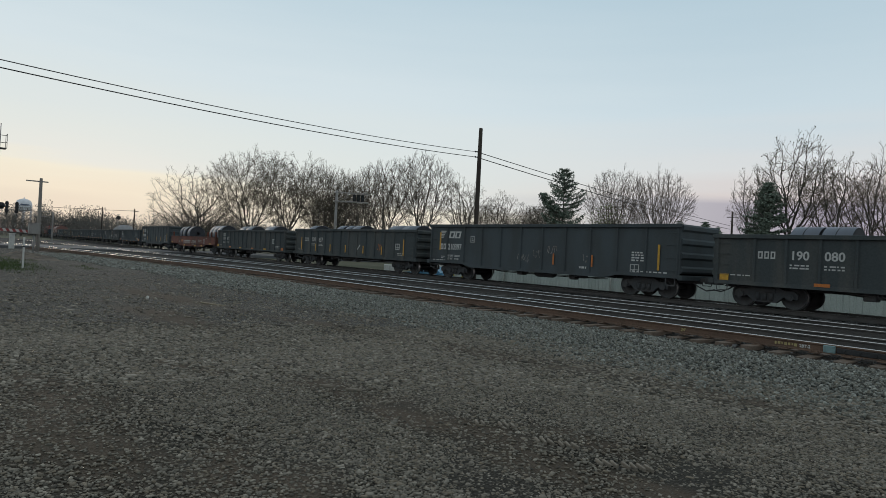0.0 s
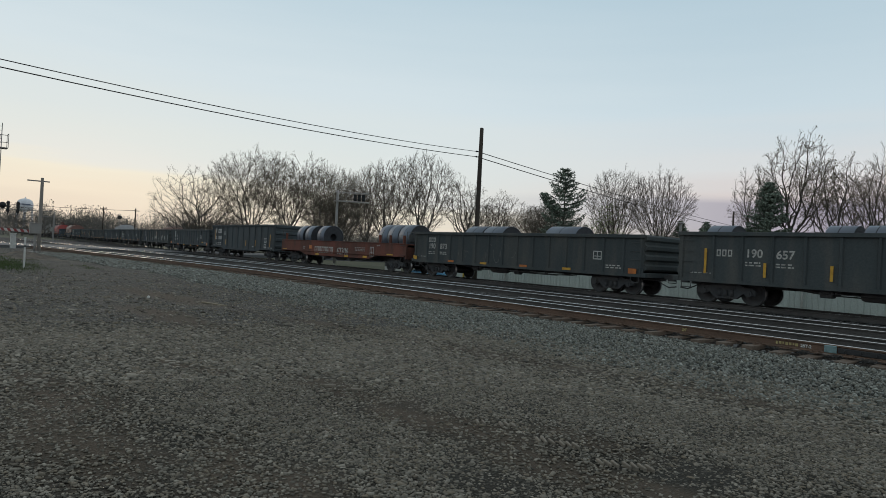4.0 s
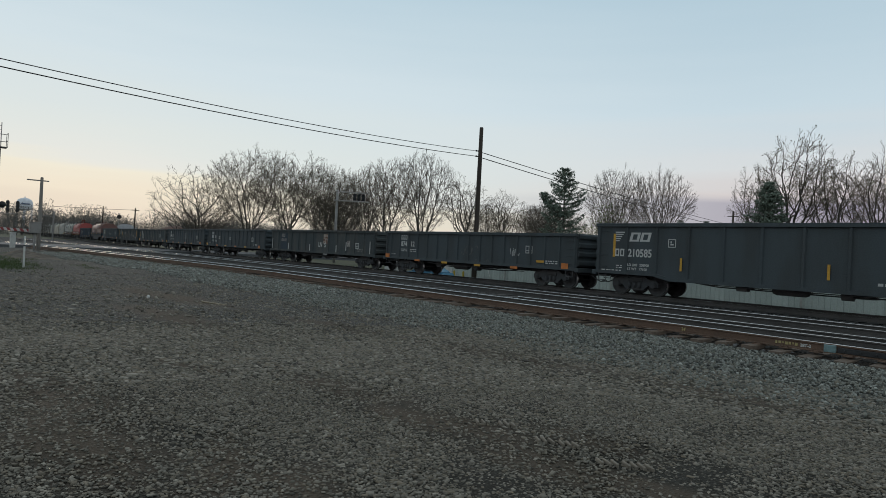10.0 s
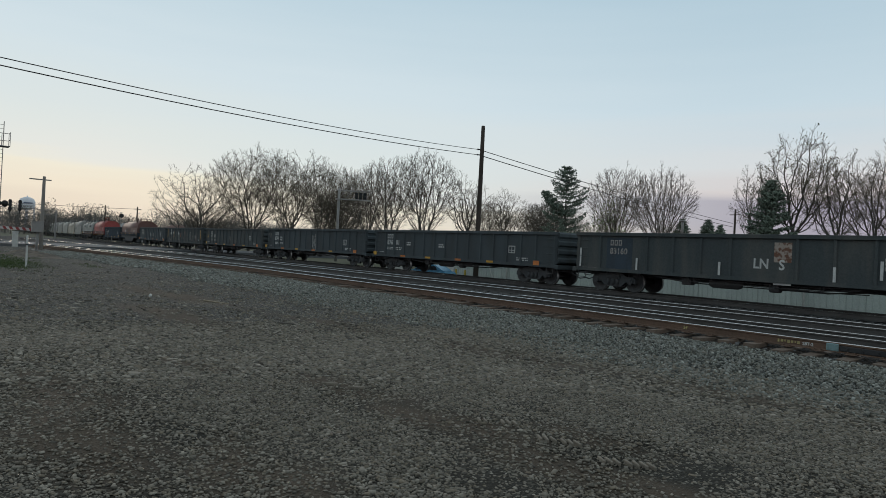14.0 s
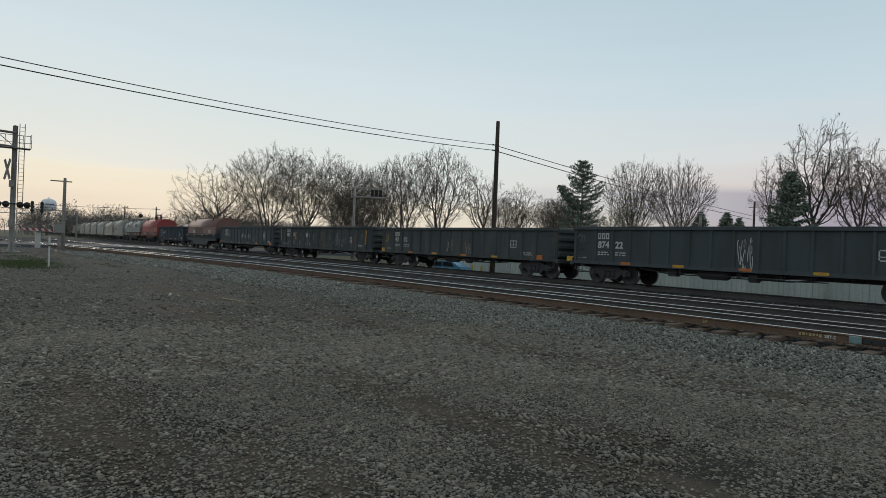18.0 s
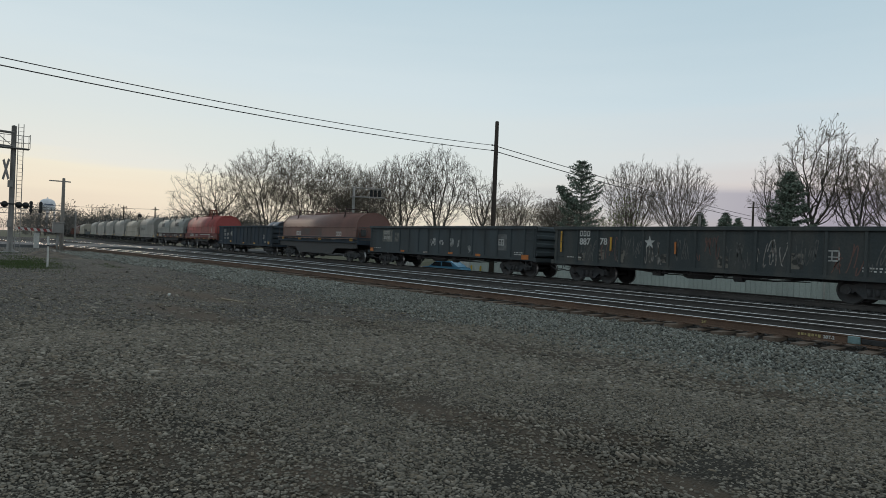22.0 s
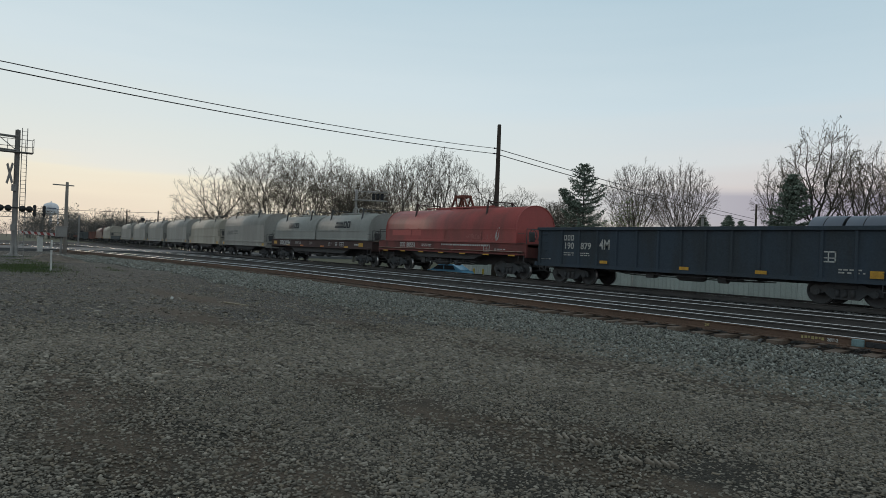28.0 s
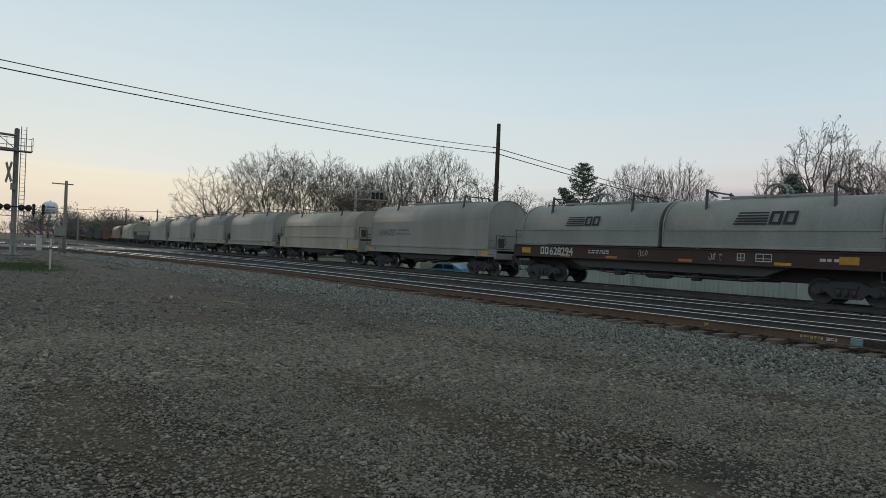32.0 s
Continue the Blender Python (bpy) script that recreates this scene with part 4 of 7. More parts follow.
def coil_hood(car, x0, x1, z0, z_seam, z_top, paint, stands, half=1.42, lifter=None, seam=True):
    """A rounded steel cover: straight sides to the seam, then an arch; end walls; angle stands on top."""
    hood = B()
    arc = [(-half, z0), (-half, z_seam)]
    n = 14
    for k in range(1, n):
        a = math.pi * (1 - k / n)
        arc.append((half * math.cos(a) * 1.0, z_seam + (z_top - z_seam) * math.sin(a) ** 0.85))
    arc += [(half, z_seam), (half, z0)]
    lo = [hood.verts.new((x0, y, z)) for y, z in arc]
    hi = [hood.verts.new((x1, y, z)) for y, z in arc]
    for a in range(len(arc) - 1):
        f = hood.faces.new((lo[a], lo[a + 1], hi[a + 1], hi[a]))
        f.smooth = 0 < a < len(arc) - 2
    hood.faces.new(lo)
    hood.faces.new(hi[::-1])
    h = part("hood", done(hood), paint, car)
    for s in (-1, 1):
        bm = B()
        cbox(bm, x0 + 0.02, x1 - 0.02, min(s * half, s * (half + 0.025)), max(s * half, s * (half + 0.025)), z_seam - 0.035, z_seam + 0.02, 0.006)
        k = x0 + 0.4 if seam else x1
        while k < x1 - 0.2:
            cbox(bm, k - 0.035, k + 0.035, min(s * half, s * (half + 0.04)), max(s * half, s * (half + 0.04)), z_seam - 0.05, z_seam + 0.06, 0.008)
            k += 1.1
        if seam:
            part("seam", done(bm), paint, h)
        else:
            bm.free()
        bm = B()
        cbox(bm, x0 + 0.02, x1 - 0.02, min(s * (half - 0.01), s * (half + 0.05)), max(s * (half - 0.01), s * (half + 0.05)), z0 - 0.02, z0 + 0.09, 0.01)
        part("lower_rim", done(bm), paint, h)
    for x in (x0, x1):
        bm = B()
        last = None
        for y, z in arc:
            out = Vector((0, y, max(0.0, z - z_seam))).normalized()
            c = Vector((x, y, z))
            ring = [bm.verts.new(c + v) for v in (Vector((-0.03, 0, 0)) - out * 0.01, Vector((-0.03, 0, 0)) + out * 0.03, Vector((0.03, 0, 0)) + out * 0.03, Vector((0.03, 0, 0)) - out * 0.01)]
            if last:
                for k in range(4):
                    bm.faces.new((last[k], last[(k + 1) % 4], ring[(k + 1) % 4], ring[k]))
            last = ring
        part("end_band", done(bm), paint, h)
    for x in stands:
        bm = B()
        for s in (-1, 1):
            tube(bm, (x, s * half * 0.80, z_seam + (z_top - z_seam) * 0.50), (x - 0.12, s * half * 0.62, z_top + 0.36), 0.06, n=6)
            tube(bm, (x - 0.12, s * half * 0.62, z_top + 0.34), (x + 0.3, s * half * 0.60, z_top + 0.05), 0.035, n=5)
        tube(bm, (x - 0.11, -half * 0.64, z_top + 0.30), (x - 0.11, half * 0.64, z_top + 0.30), 0.035, n=5)
        part("stacking_stand", done(bm), MAROON if paint in (REDHOOD, BROWNHOOD) else UNDER, h)
    if len(stands) > 1:
        bm = B()
        for y in (-half * 0.25, half * 0.25):
            cbox(bm, stands[0] + 0.2, stands[-1] - 0.2, y - 0.035, y + 0.035, z_top + 0.02, z_top + 0.1, 0.008)
        part("lifting_rail", done(bm), paint, h)
    if lifter == "loop":
        x = (x0 + x1) / 2
        bm = B()
        for y in (-0.22, 0.22):
            pts = [(x - 0.42, y, z_top)] + [(x - 0.42 * math.cos(a), y, z_top + 0.16 + 0.36 * math.sin(a)) for a in np.linspace(0, math.pi, 9)] + [(x + 0.42, y, z_top)]
            pipe(bm, pts, 0.05, 8)
        part("lifting_loop", done(bm), paint, h)
    elif lifter == "frame":
        x = (x0 + x1) / 2
        bm = B()
        cbox(bm, x - 0.5, x + 0.5, -0.3, 0.3, z_top + 0.66, z_top + 0.82, 0.02)
        for a in (-1, 1):
            for y in (-0.27, 0.27):
                tube(bm, (x + a * 0.8, y, z_top - 0.02), (x + a * 0.42, y, z_top + 0.68), 0.065, n=6)
                tube(bm, (x + a * 0.16, y, z_top - 0.02), (x + a * 0.36, y, z_top + 0.68), 0.05, n=6)
        part("lifting_frame", done(bm), SOUTH, h, "dark rusty lifting frame")
    return h


def coil_car(s_left, s_right, frame_paint, sill, belly, label, seed, inset=2.0, end_deck=0.7):
    """A flat car with a deep frame under covers."""
    L = s_right - s_left
    h = L / 2
    r = random.Random(seed)
    car = empty("coil_car", label=label, category="freight car", group="cars of the freight train")
    CARS.append((car, (s_left + s_right) / 2))
    for s in (-1, 1):
        bm = B()
        cbox(bm, -h + 0.1, h - 0.1, min(s * 1.38, s * 1.47), max(s * 1.38, s * 1.47), sill[0], sill[1], 0.012)
        part("side_sill", done(bm), frame_paint, car)
        bm = B()
        cbox(bm, -h + 0.1, h - 0.1, min(s * 1.36, s * 1.53), max(s * 1.36, s * 1.53), sill[0] - 0.03, sill[0] + 0.04, 0.01)
        cbox(bm, -h + 0.1, h - 0.1, min(s * 1.36, s * 1.51), max(s * 1.36, s * 1.51), sill[1] - 0.03, sill[1] + 0.02, 0.01)
        part("sill_flange", done(bm), frame_paint, car)
        bm = B()
        prism(bm, [(-h + 3.4, sill[0]), (-h + 4.4, belly), (h - 4.4, belly), (h - 3.4, sill[0])], min(s * 1.0, s * 1.25), max(s * 1.0, s * 1.25), "y")
        part("belly_beam", done(bm), UNDER, car)
    bm = B()
    cbox(bm, -h, h, -1.36, 1.36, sill[1] - 0.22, sill[1] - 0.05, 0.02)
    part("deck", done(bm), UNDER, car)
    bm = B()
    cbox(bm, -h - 0.1, h + 0.1, -0.24, 0.24, 0.64, sill[0] + 0.1, 0.01)
    part("centre_sill", done(bm), UNDER, car)
    for s in (-1, 1):
        bm = B()
        cbox(bm, min(s * (h - 0.12), s * h), max(s * (h - 0.12), s * h), -1.47, 1.47, sill[0] - 0.15, sill[1], 0.015)
        part("end_sill", done(bm), frame_paint, car)
        for sy in (-1, 1):
            step(car, s * (h - 0.35), sy * 1.46, sill[0] - 0.02, UNDER)
            ladder(car, s * (h - 0.35), sy * 1.48, sill[0] + 0.1, sill[1] + 0.5, UNDER, 3)
        bm = B()
        pipe(bm, [(s * (h - 0.06), -1.4, sill[1]), (s * (h - 0.06), -1.4, sill[1] + 0.75), (s * (h - 0.06), 1.4, sill[1] + 0.75), (s * (h - 0.06), 1.4, sill[1])], 0.02)
        part("hand_rail", done(bm), UNDER, car)
    bm = B()
    x = h - 0.02
    for k in range(14):
        a, b = 2 * math.pi * k / 14, 2 * math.pi * (k + 1) / 14
        tube(bm, (x, -1.0 + 0.28 * math.cos(a), sill[1] + 0.45 + 0.28 * math.sin(a)), (x, -1.0 + 0.28 * math.cos(b), sill[1] + 0.45 + 0.28 * math.sin(b)), 0.02, n=5)
        if k % 3 == 0:
            tube(bm, (x, -1.0, sill[1] + 0.45), (x, -1.0 + 0.28 * math.cos(a), sill[1] + 0.45 + 0.28 * math.sin(a)), 0.014, n=5)
    cbox(bm, x - 0.12, x, -1.18, -0.82, sill[1] + 0.1, sill[1] + 0.6, 0.02)
    part("brake_wheel", done(bm), UNDER, car)
    running_gear(car, -h, h, inset)
    brake_gear(car, L, min(belly, 0.75) - 0.04, seed)
    return car, h, r


def dress_black(car, h, r, mark, numbers, frame_at, stripes, m=None, size=0.42, small=True):
    """Mark, numbers, stencils and reflectors on the side toward the lot; places are (x, z) on the side."""
    m = m or WHITE
    if mark:
        mark_blocks(car, mark[0], mark[1], 3, 0.16, 0.26, 0.06, SIDE, m)
    for text, x, z in numbers:
        lettering(car, text, x, z, size, SIDE, m)
        if small:
            bars(car, "stencil", small_print(r, x, z - 0.22, 0.62, 2, 0.05), SIDE, m)
    if frame_at:
        bars(car, "stencil_frame", frame_bars(frame_at[0], frame_at[1], 0.47, 0.38, 0.045), SIDE - 0.006, WHITE)
    bars(car, "stencil", small_print(r, h - 1.9, 1.2, 0.8, 2, 0.05) + small_print(r, -h + 0.5, 1.12, 0.9, 1, 0.04), SIDE, m)
    for x, z, w, hh, paint in stripes:
        reflector(car, x, z, w, hh, RIB, paint)


def low_stripes(h, z=0.95):
    return [(x, z, 0.5, 0.11, YELLOW if k % 2 else ORANGE) for k, x in enumerate((-0.53 * h, -0.2 * h, 0.16 * h, 0.5 * h))] + [(-h + 0.45, 1.05, 0.34, 0.24, YELLOW), (h - 0.5, 1.03, 0.4, 0.22, ORANGE)]


# the cars, from the one in front backwards; the numbers are metres along the train
def build_train():
    # open car with coils
    car, h, r = gondola(117.9, 134.2, 2.64, 0.80, BLACK2, 13, "black gondola car with faded white numbers and coil load", 1, pitch=1.1, phase=-6.63)
    dress_black(car, h, r, (-6.5, 1.78), (("190", -5.4, 1.78), ("080", -4.3, 1.78)), (5.62, 1.45), low_stripes(h))
    for s0, w in ((120.3, 0.95), (121.35, 0.95), (123.8, 1.2), (126.0, 1.2)):
        coil(126, s0, w, 1.75, 1.25)
    # tall black car
    def tall(sl, sr, number, seed):
        car, h, r = gondola(sl, sr, 3.03, 0.70, BLACK, 12, "tall black gondola car with white numbers, clean paint", seed, 0.86)
        bars(car, "owner_sign", [(-h + 0.95, 2.62 - 0.09 * k, 0.46 - 0.06 * k, 0.05) for k in range(5)] , SIDE, WHITE, "owner's sign in plain white bars")
        mark_blocks(car, -h + 1.66, 2.26, 2, 0.46, 0.38, 0.05, SIDE, WHITE, "sign_block", 0.25, "plain slanting white block of the sign")
        mark_blocks(car, -h + 0.98, 1.62, 2, 0.2, 0.32, 0.05, SIDE, WHITE)
        lettering(car, number, -h + 1.62, 1.62, 0.46, SIDE, WHITE, 0.84)
        lettering(car, "LD LMT  208900", -h + 1.62, 1.22, 0.15, SIDE, WHITE)
        lettering(car, "LT WT   77100", -h + 1.62, 1.05, 0.15, SIDE, WHITE)
        bars(car, "stencil", small_print(r, -h + 0.3, 0.98, 1.1, 1, 0.05) + small_print(r, -h + 1.05, 1.2, 0.3, 2, 0.035), SIDE, WHITE)
        bars(car, "stencil_frame", frame_bars(-h + 3.5, 2.05, 0.34, 0.34, 0.03, False) + [(-h + 3.6, 2.14, 0.14, 0.05), (-h + 3.6, 2.22, 0.05, 0.08)], SIDE, WHITE)
        bars(car, "stencil_frame", frame_bars(h - 2.3, 0.96, 0.44, 0.38), SIDE, WHITE)
        bars(car, "stencil", small_print(r, h - 2.25, 1.8, 0.6, 4, 0.06) + small_print(r, h - 2.2, 1.02, 1.7, 1, 0.05) + small_print(r, h - 5.0, 1.02, 0.4, 1, 0.09), SIDE, WHITE)
        reflector(car, -h + 0.92, 2.08, 0.12, 1.0, -1.416)
        for x in ((-3.82, 1.53, 3.82) if seed == 6 else (1.49, 3.74)):
            reflector(car, x, 1.38, 0.09, 0.52, RIB, YELLOW if seed == 6 else ORANGE)
        reflector(car, 7.07, 1.66, 0.1, 1.05, RIB)
        for x, z, w in ((5.0, 1.6, 0.5), (6.8, 1.7, 0.3)) if seed == 6 else ((-0.9, 1.15, 0.75), (0.15, 1.4, 0.6), (1.0, 1.6, 0.7), (3.2, 1.3, 0.6)):
            scrawl(car, x, z, w, 0.4, SIDE, FADED if seed == 2 else DIMPAINT, seed * 10 + int(w * 20), 6, 0.022)
        return car
    tall(100.5, 116.5, "210397", 2)
    for s0, w in ((101.6, 1.1), (106.0, 1.0)):
        coil(0, s0, w, 1.8, 1.2)
    car, h, r = gondola(83.3, 99.1, 2.72, 0.80, BLACK2, 14, "weathered black gondola car with coils above its sides", 3, pitch=1.1, phase=-6.48)
    dress_black(car, h, r, (-6.35, 1.80), (("190", -5.25, 1.80), ("657", -4.16, 1.78)), (5.75, 1.45),
                [(-6.76, 1.61, 0.10, 0.95, YELLOW)] + [(x, 1.35, 0.10, 0.52, YELLOW) for x in (-4.51, -2.33, -0.2, 2.1, 4.3)] + [(6.7, 1.6, 0.10, 1.0, YELLOW)], LETTER)
    bm = B()
    for pts in ([(1.08, 1.66), (1.16, 1.66), (1.36, 1.36), (1.30, 1.30)], [(1.36, 1.36), (1.62, 1.62), (1.56, 1.68), (1.30, 1.30)]):
        prism(bm, pts, SIDE - 0.006, SIDE - 0.001, "y")
    part("painted_tick", done(bm), WHITE, car, "white painted tick mark")
    scrawl(car, 3.7, 1.3, 0.6, 0.5, SIDE, ORANGE, 33, 4, 0.025)
    for s0, w in ((84.0, 1.0), (88.3, 0.9), (89.5, 0.75), (90.4, 1.05), (95.0, 1.5), (96.5, 1.5)):
        coil(0, s0, w, 1.85, 1.2)
    car, h, r = gondola(65.5, 81.7, 2.58, 0.80, BLACK2, 13, "weathered black gondola car with scrawls and coils", 4, pitch=1.05, phase=-6.55, ends=(0.3, 0.0))
    dress_black(car, h, r, (-6.42, 2.0), (("190", -6.42, 1.62), ("873", -5.37, 1.62)), (5.5, 1.45), low_stripes(h), LETTER)
    scrawl(car, -h + 6.2, 0.95, 2.6, 1.2, SIDE, DIMPAINT, 4, 5)
    scrawl(car, -h + 4.4, 1.2, 0.8, 0.4, SIDE, DIMPAINT, 5, 4)
    for s0, w in ((69.6, 1.4), (71.1, 1.5), (75.6, 1.9)):
        coil(0, s0, w, 1.85, 1.15)
    # red flat car with two rows of coils
    car, h, r = coil_car(47.7, 65.0, SOUTH, (1.02, 1.82), 0.74, "rusty red open coil car with faded white lettering", 5, 1.7)
    for s in (-1, 1):
        bm = B()
        prism(bm, [(-h + 3.0, 1.03), (-h + 4.2, 0.74), (h - 4.2, 0.74), (h - 3.0, 1.03)], min(s * 1.385, s * 1.465), max(s * 1.385, s * 1.465), "y")
        part("belly_sheet", done(bm), SOUTH, car)
    mark_blocks(car, -3.01, 0.95, 8, 0.26, 0.46, 0.095, -1.473, LETTER, "name_block", 0.0, "plain faded open block of the owner's name")
    lettering(car, "62306", 0.27, 0.94, 0.64, -1.473, LETTER)
    bars(car, "stencil_frame", frame_bars(4.6, 0.92, 0.46, 0.62), -1.473, WHITE)
    bars(car, "stencil", small_print(r, 2.7, 1.42, 1.3, 3, 0.05) + small_print(r, -4.9, 1.3, 0.35, 2, 0.08) + small_print(r, h - 3.2, 1.62, 0.3, 1, 0.07), -1.473, FADED)
    bars(car, "placard", [(-3.9, 1.2, 0.42, 0.28)], -1.473, ORANGE, "faded orange placard")
    for x, z in ((-h + 0.6, 1.06), (-2.6, 0.82), (1.6, 0.82), (4.0, 0.86), (6.9, 1.08)):
        reflector(car, x, z, 0.7 if abs(x) > 6 else 0.5, 0.14, -1.473, YELLOW)
    for s0 in (49.1, 50.5, 52.5):
        coil(0, s0, 1.0, 1.75, 1.28, "bright strapped steel coil standing on the red car")
    for s0, w in ((61.0, 1.0), (62.05, 1.15), (63.3, 1.2)):
        coil(0, s0, w, 1.8, 1.28, "bright strapped steel coil standing on the red car")
    for x in (-h + 0.5, h - 2.0, h - 0.5, h - 3.2):
        bm = B()
        cbox(bm, x - 0.08, x + 0.08, -1.35, -1.2, 1.75, 2.35, 0.02)
        part("stake", done(bm), SOUTH, car)
    tall(30.5, 46.4, "210585", 6)
    # the row of plain black cars
    car, h, r = gondola(13.7, 29.4, 2.57, 0.86, BLACK, 13, "black gondola car with white stencils and smooth sides", 7, pitch=0.92, phase=-7.0, ends=(0.25, 0.0))
    dress_black(car, h, r, (-5.95, 2.06), (("874", -5.95, 1.66), ("12", -4.98, 1.66)), (4.62, 1.55),
                [(-4.17, 0.84, 0.5, 0.11, ORANGE), (-1.6, 0.82, 0.5, 0.11, YELLOW), (1.17, 0.80, 0.5, 0.11, YELLOW), (3.91, 0.81, 0.5, 0.12, ORANGE), (5.66, 1.19, 0.5, 0.11, YELLOW), (7.2, 1.04, 0.42, 0.26, ORANGE), (-7.3, 1.04, 0.42, 0.26, ORANGE)])
    scrawl(car, 3.6, 1.38, 0.65, 0.4, SIDE, WHITE, 71, 7, 0.025)
    scrawl(car, 0.95, 0.72, 1.3, 0.4, SIDE, DIMPAINT, 72, 4)
    scrawl(car, -0.2, 1.3, 1.6, 0.6, SIDE, DIMPAINT, 73, 5)
    car, h, r = gondola(-3.2, 12.7, 2.56, 0.86, BLACK2, 14, "black gondola car with white post stripes and patched numbers", 8, pitch=1.185, phase=-6.5, ends=(0.15, 0.0), clear=((-6.3, -4.7), (0.1, 1.7)))
    bars(car, "number_patch", [(-h + 1.8, 0.98, 1.3, 1.34)], SIDE, GREENBLACK, "dark repainted patch under the number")
    mark_blocks(car, -h + 1.98, 2.0, 3, 0.16, 0.24, 0.05, SIDE - 0.004, FADED)
    lettering(car, "83160", -h + 1.96, 1.64, 0.36, SIDE, FADED)
    for x, hh in ((-7.54, 0.85), (-4.58, 0.5), (-0.97, 0.5), (2.99, 0.5), (4.34, 0.6), (7.4, 0.85)):
        reflector(car, x, 1.25 if hh < 0.6 else 1.45, 0.09, hh, RIB, WHITE)
    lettering(car, "LN", 0.27, 1.34, 0.5, SIDE, WHITE, 0.9)
    lettering(car, "S", 1.18, 1.32, 0.5, SIDE - 0.004, WHITE, 0.9)
    bars(car, "painted_bar", [(1.02, 0.78, 0.6, 0.13)], SIDE, WHITE, "white painted bar low on the side")
    bars(car, "panel_patch", [(1.0, 1.58, 0.6, 0.7)], SIDE, mat("chipped_primer", (0.36, 0.30, 0.25), 0.9, second=(0.14, 0.055, 0.03), share=0.9, scale=5, fine=30, bump=0.1, edge=(0.46, 0.54)), "chipped pale patch with rust showing through")
    bars(car, "stencil", small_print(r, -h + 0.5, 0.95, 1.0, 1, 0.05) + small_print(r, h - 2.2, 1.25, 0.9, 2, 0.05), SIDE, FADED)
    bars(car, "stencil_frame", frame_bars(5.46, 1.32, 0.47, 0.4, 0.05), SIDE, WHITE)
    bars(car, "panel_patch", [(4.4, 1.45, 0.34, 0.4)], SIDE, FADED, "small grey primer patch")
    car, h, r = gondola(-20.2, -5.0, 2.56, 0.86, BLACK, 13, "black gondola car with bold white numbers and amber reflectors", 9, pitch=1.0, phase=-6.0, ends=(0.33, 0.75))
    dress_black(car, h, r, (-5.85, 2.02), (("876", -5.85, 1.64), ("01", -4.9, 1.64)), (5.12, 1.45), low_stripes(h))
    bars(car, "stencil", small_print(r, -3.75, 1.75, 0.45, 2, 0.08) + small_print(r, -0.6, 1.7, 0.5, 2, 0.08), SIDE, WHITE)
    car, h, r = gondola(-37.2, -21.8, 2.56, 0.86, BLACK, 13, "black gondola car with bold white numbers and a sprayed scrawl", 10, pitch=0.93, phase=-5.77, ends=(0.65, 0.85))
    dress_black(car, h, r, (-5.65, 2.0), (("874", -5.65, 1.6), ("22", -4.7, 1.6)), (5.5, 1.44), low_stripes(h))
    scrawl(car, 0.95, 0.95, 0.55, 1.2, SIDE, WHITE, 101, 5, 0.03)
    scrawl(car, 1.0, 1.5, 0.5, 0.6, SIDE, FADED, 102, 5, 0.04)
    scrawl(car, -6.9, 1.7, 0.5, 0.5, SIDE, FADED, 103, 2, 0.03)
    car, h, r = gondola(-53.5, -38.2, 2.5, 0.86, BLACK2, 13, "black gondola car with faded numbers and sprayed scrawls", 11, pitch=0.99, phase=-6.03, ends=(0.2, 0.6))
    dress_black(car, h, r, (-6.0, 1.95), (("40", -5.9, 1.6), ("82", -4.9, 1.6)), (4.97, 1.46), low_stripes(h), LETTER)
    scrawl(car, -0.45, 0.95, 0.45, 0.9, SIDE, FADED, 111, 5, 0.03)
    scrawl(car, 1.35, 0.9, 0.45, 0.75, SIDE, FADED, 112, 5, 0.03)
    scrawl(car, -7.0, 1.5, 0.3, 0.7, SIDE, YELLOW, 113, 3, 0.03)
    car, h, r = gondola(-69.7, -54.8, 2.57, 0.80, BLACK2, 14, "black gondola car covered in faded scrawls, white star", 12, pitch=1.2, phase=-6.35, ends=(-0.3, 0.25))
    dress_black(car, h, r, (-6.22, 2.12), (("887", -6.22, 1.74), ("78", -5.05, 1.76)), (4.4, 1.4), [(-7.3, 1.86, 0.1, 1.0, YELLOW), (-4.4, 1.8, 0.1, 0.6, YELLOW), (-1.2, 1.7, 0.08, 0.5, ORANGE), (6.9, 1.8, 0.1, 1.0, YELLOW)], small=False)
    for k in range(11):
        scrawl(car, -h + 1.2 + k * 1.2, 0.95 + 0.12 * (k % 3), 0.95, 1.05, SIDE, (DIMPAINT, BROWNHOOD, DIMPAINT, FADED)[k % 4], 120 + k, 7, 0.035)
    for k, x in enumerate((-6.3, -5.2, -4.1, -1.9, 0.6, 3.3)):
        bars(car, "panel_patch", [(x, 1.0 + 0.08 * (k % 2), 0.42, 0.35 + 0.1 * (k % 3))], SIDE + 0.001, CHIPPED, "chipped grey patch of old paint")
    bm = B()
    star = [(-h + 5.0 + (0.28 if k % 2 == 0 else 0.11) * math.sin(math.pi * k / 5), 1.9 + (0.28 if k % 2 == 0 else 0.11) * math.cos(math.pi * k / 5)) for k in range(10)]
    prism(bm, star, SIDE - 0.008, SIDE - 0.001, "y")
    part("painted_star", done(bm), WHITE, car, "white sprayed five-pointed star")
    car, h, r = gondola(-87.0, -70.9, 2.6, 0.86, BLACK, 14, "black gondola car with pale patches and white scrawls", 13, pitch=1.03, phase=-6.5, ends=(0.0, -0.4), clear=((-6.55, -5.3),))
    bars(car, "number_patch", [(-6.5, 1.58, 1.15, 0.76)], SIDE, WORNPATCH, "pale worn patch under the number")
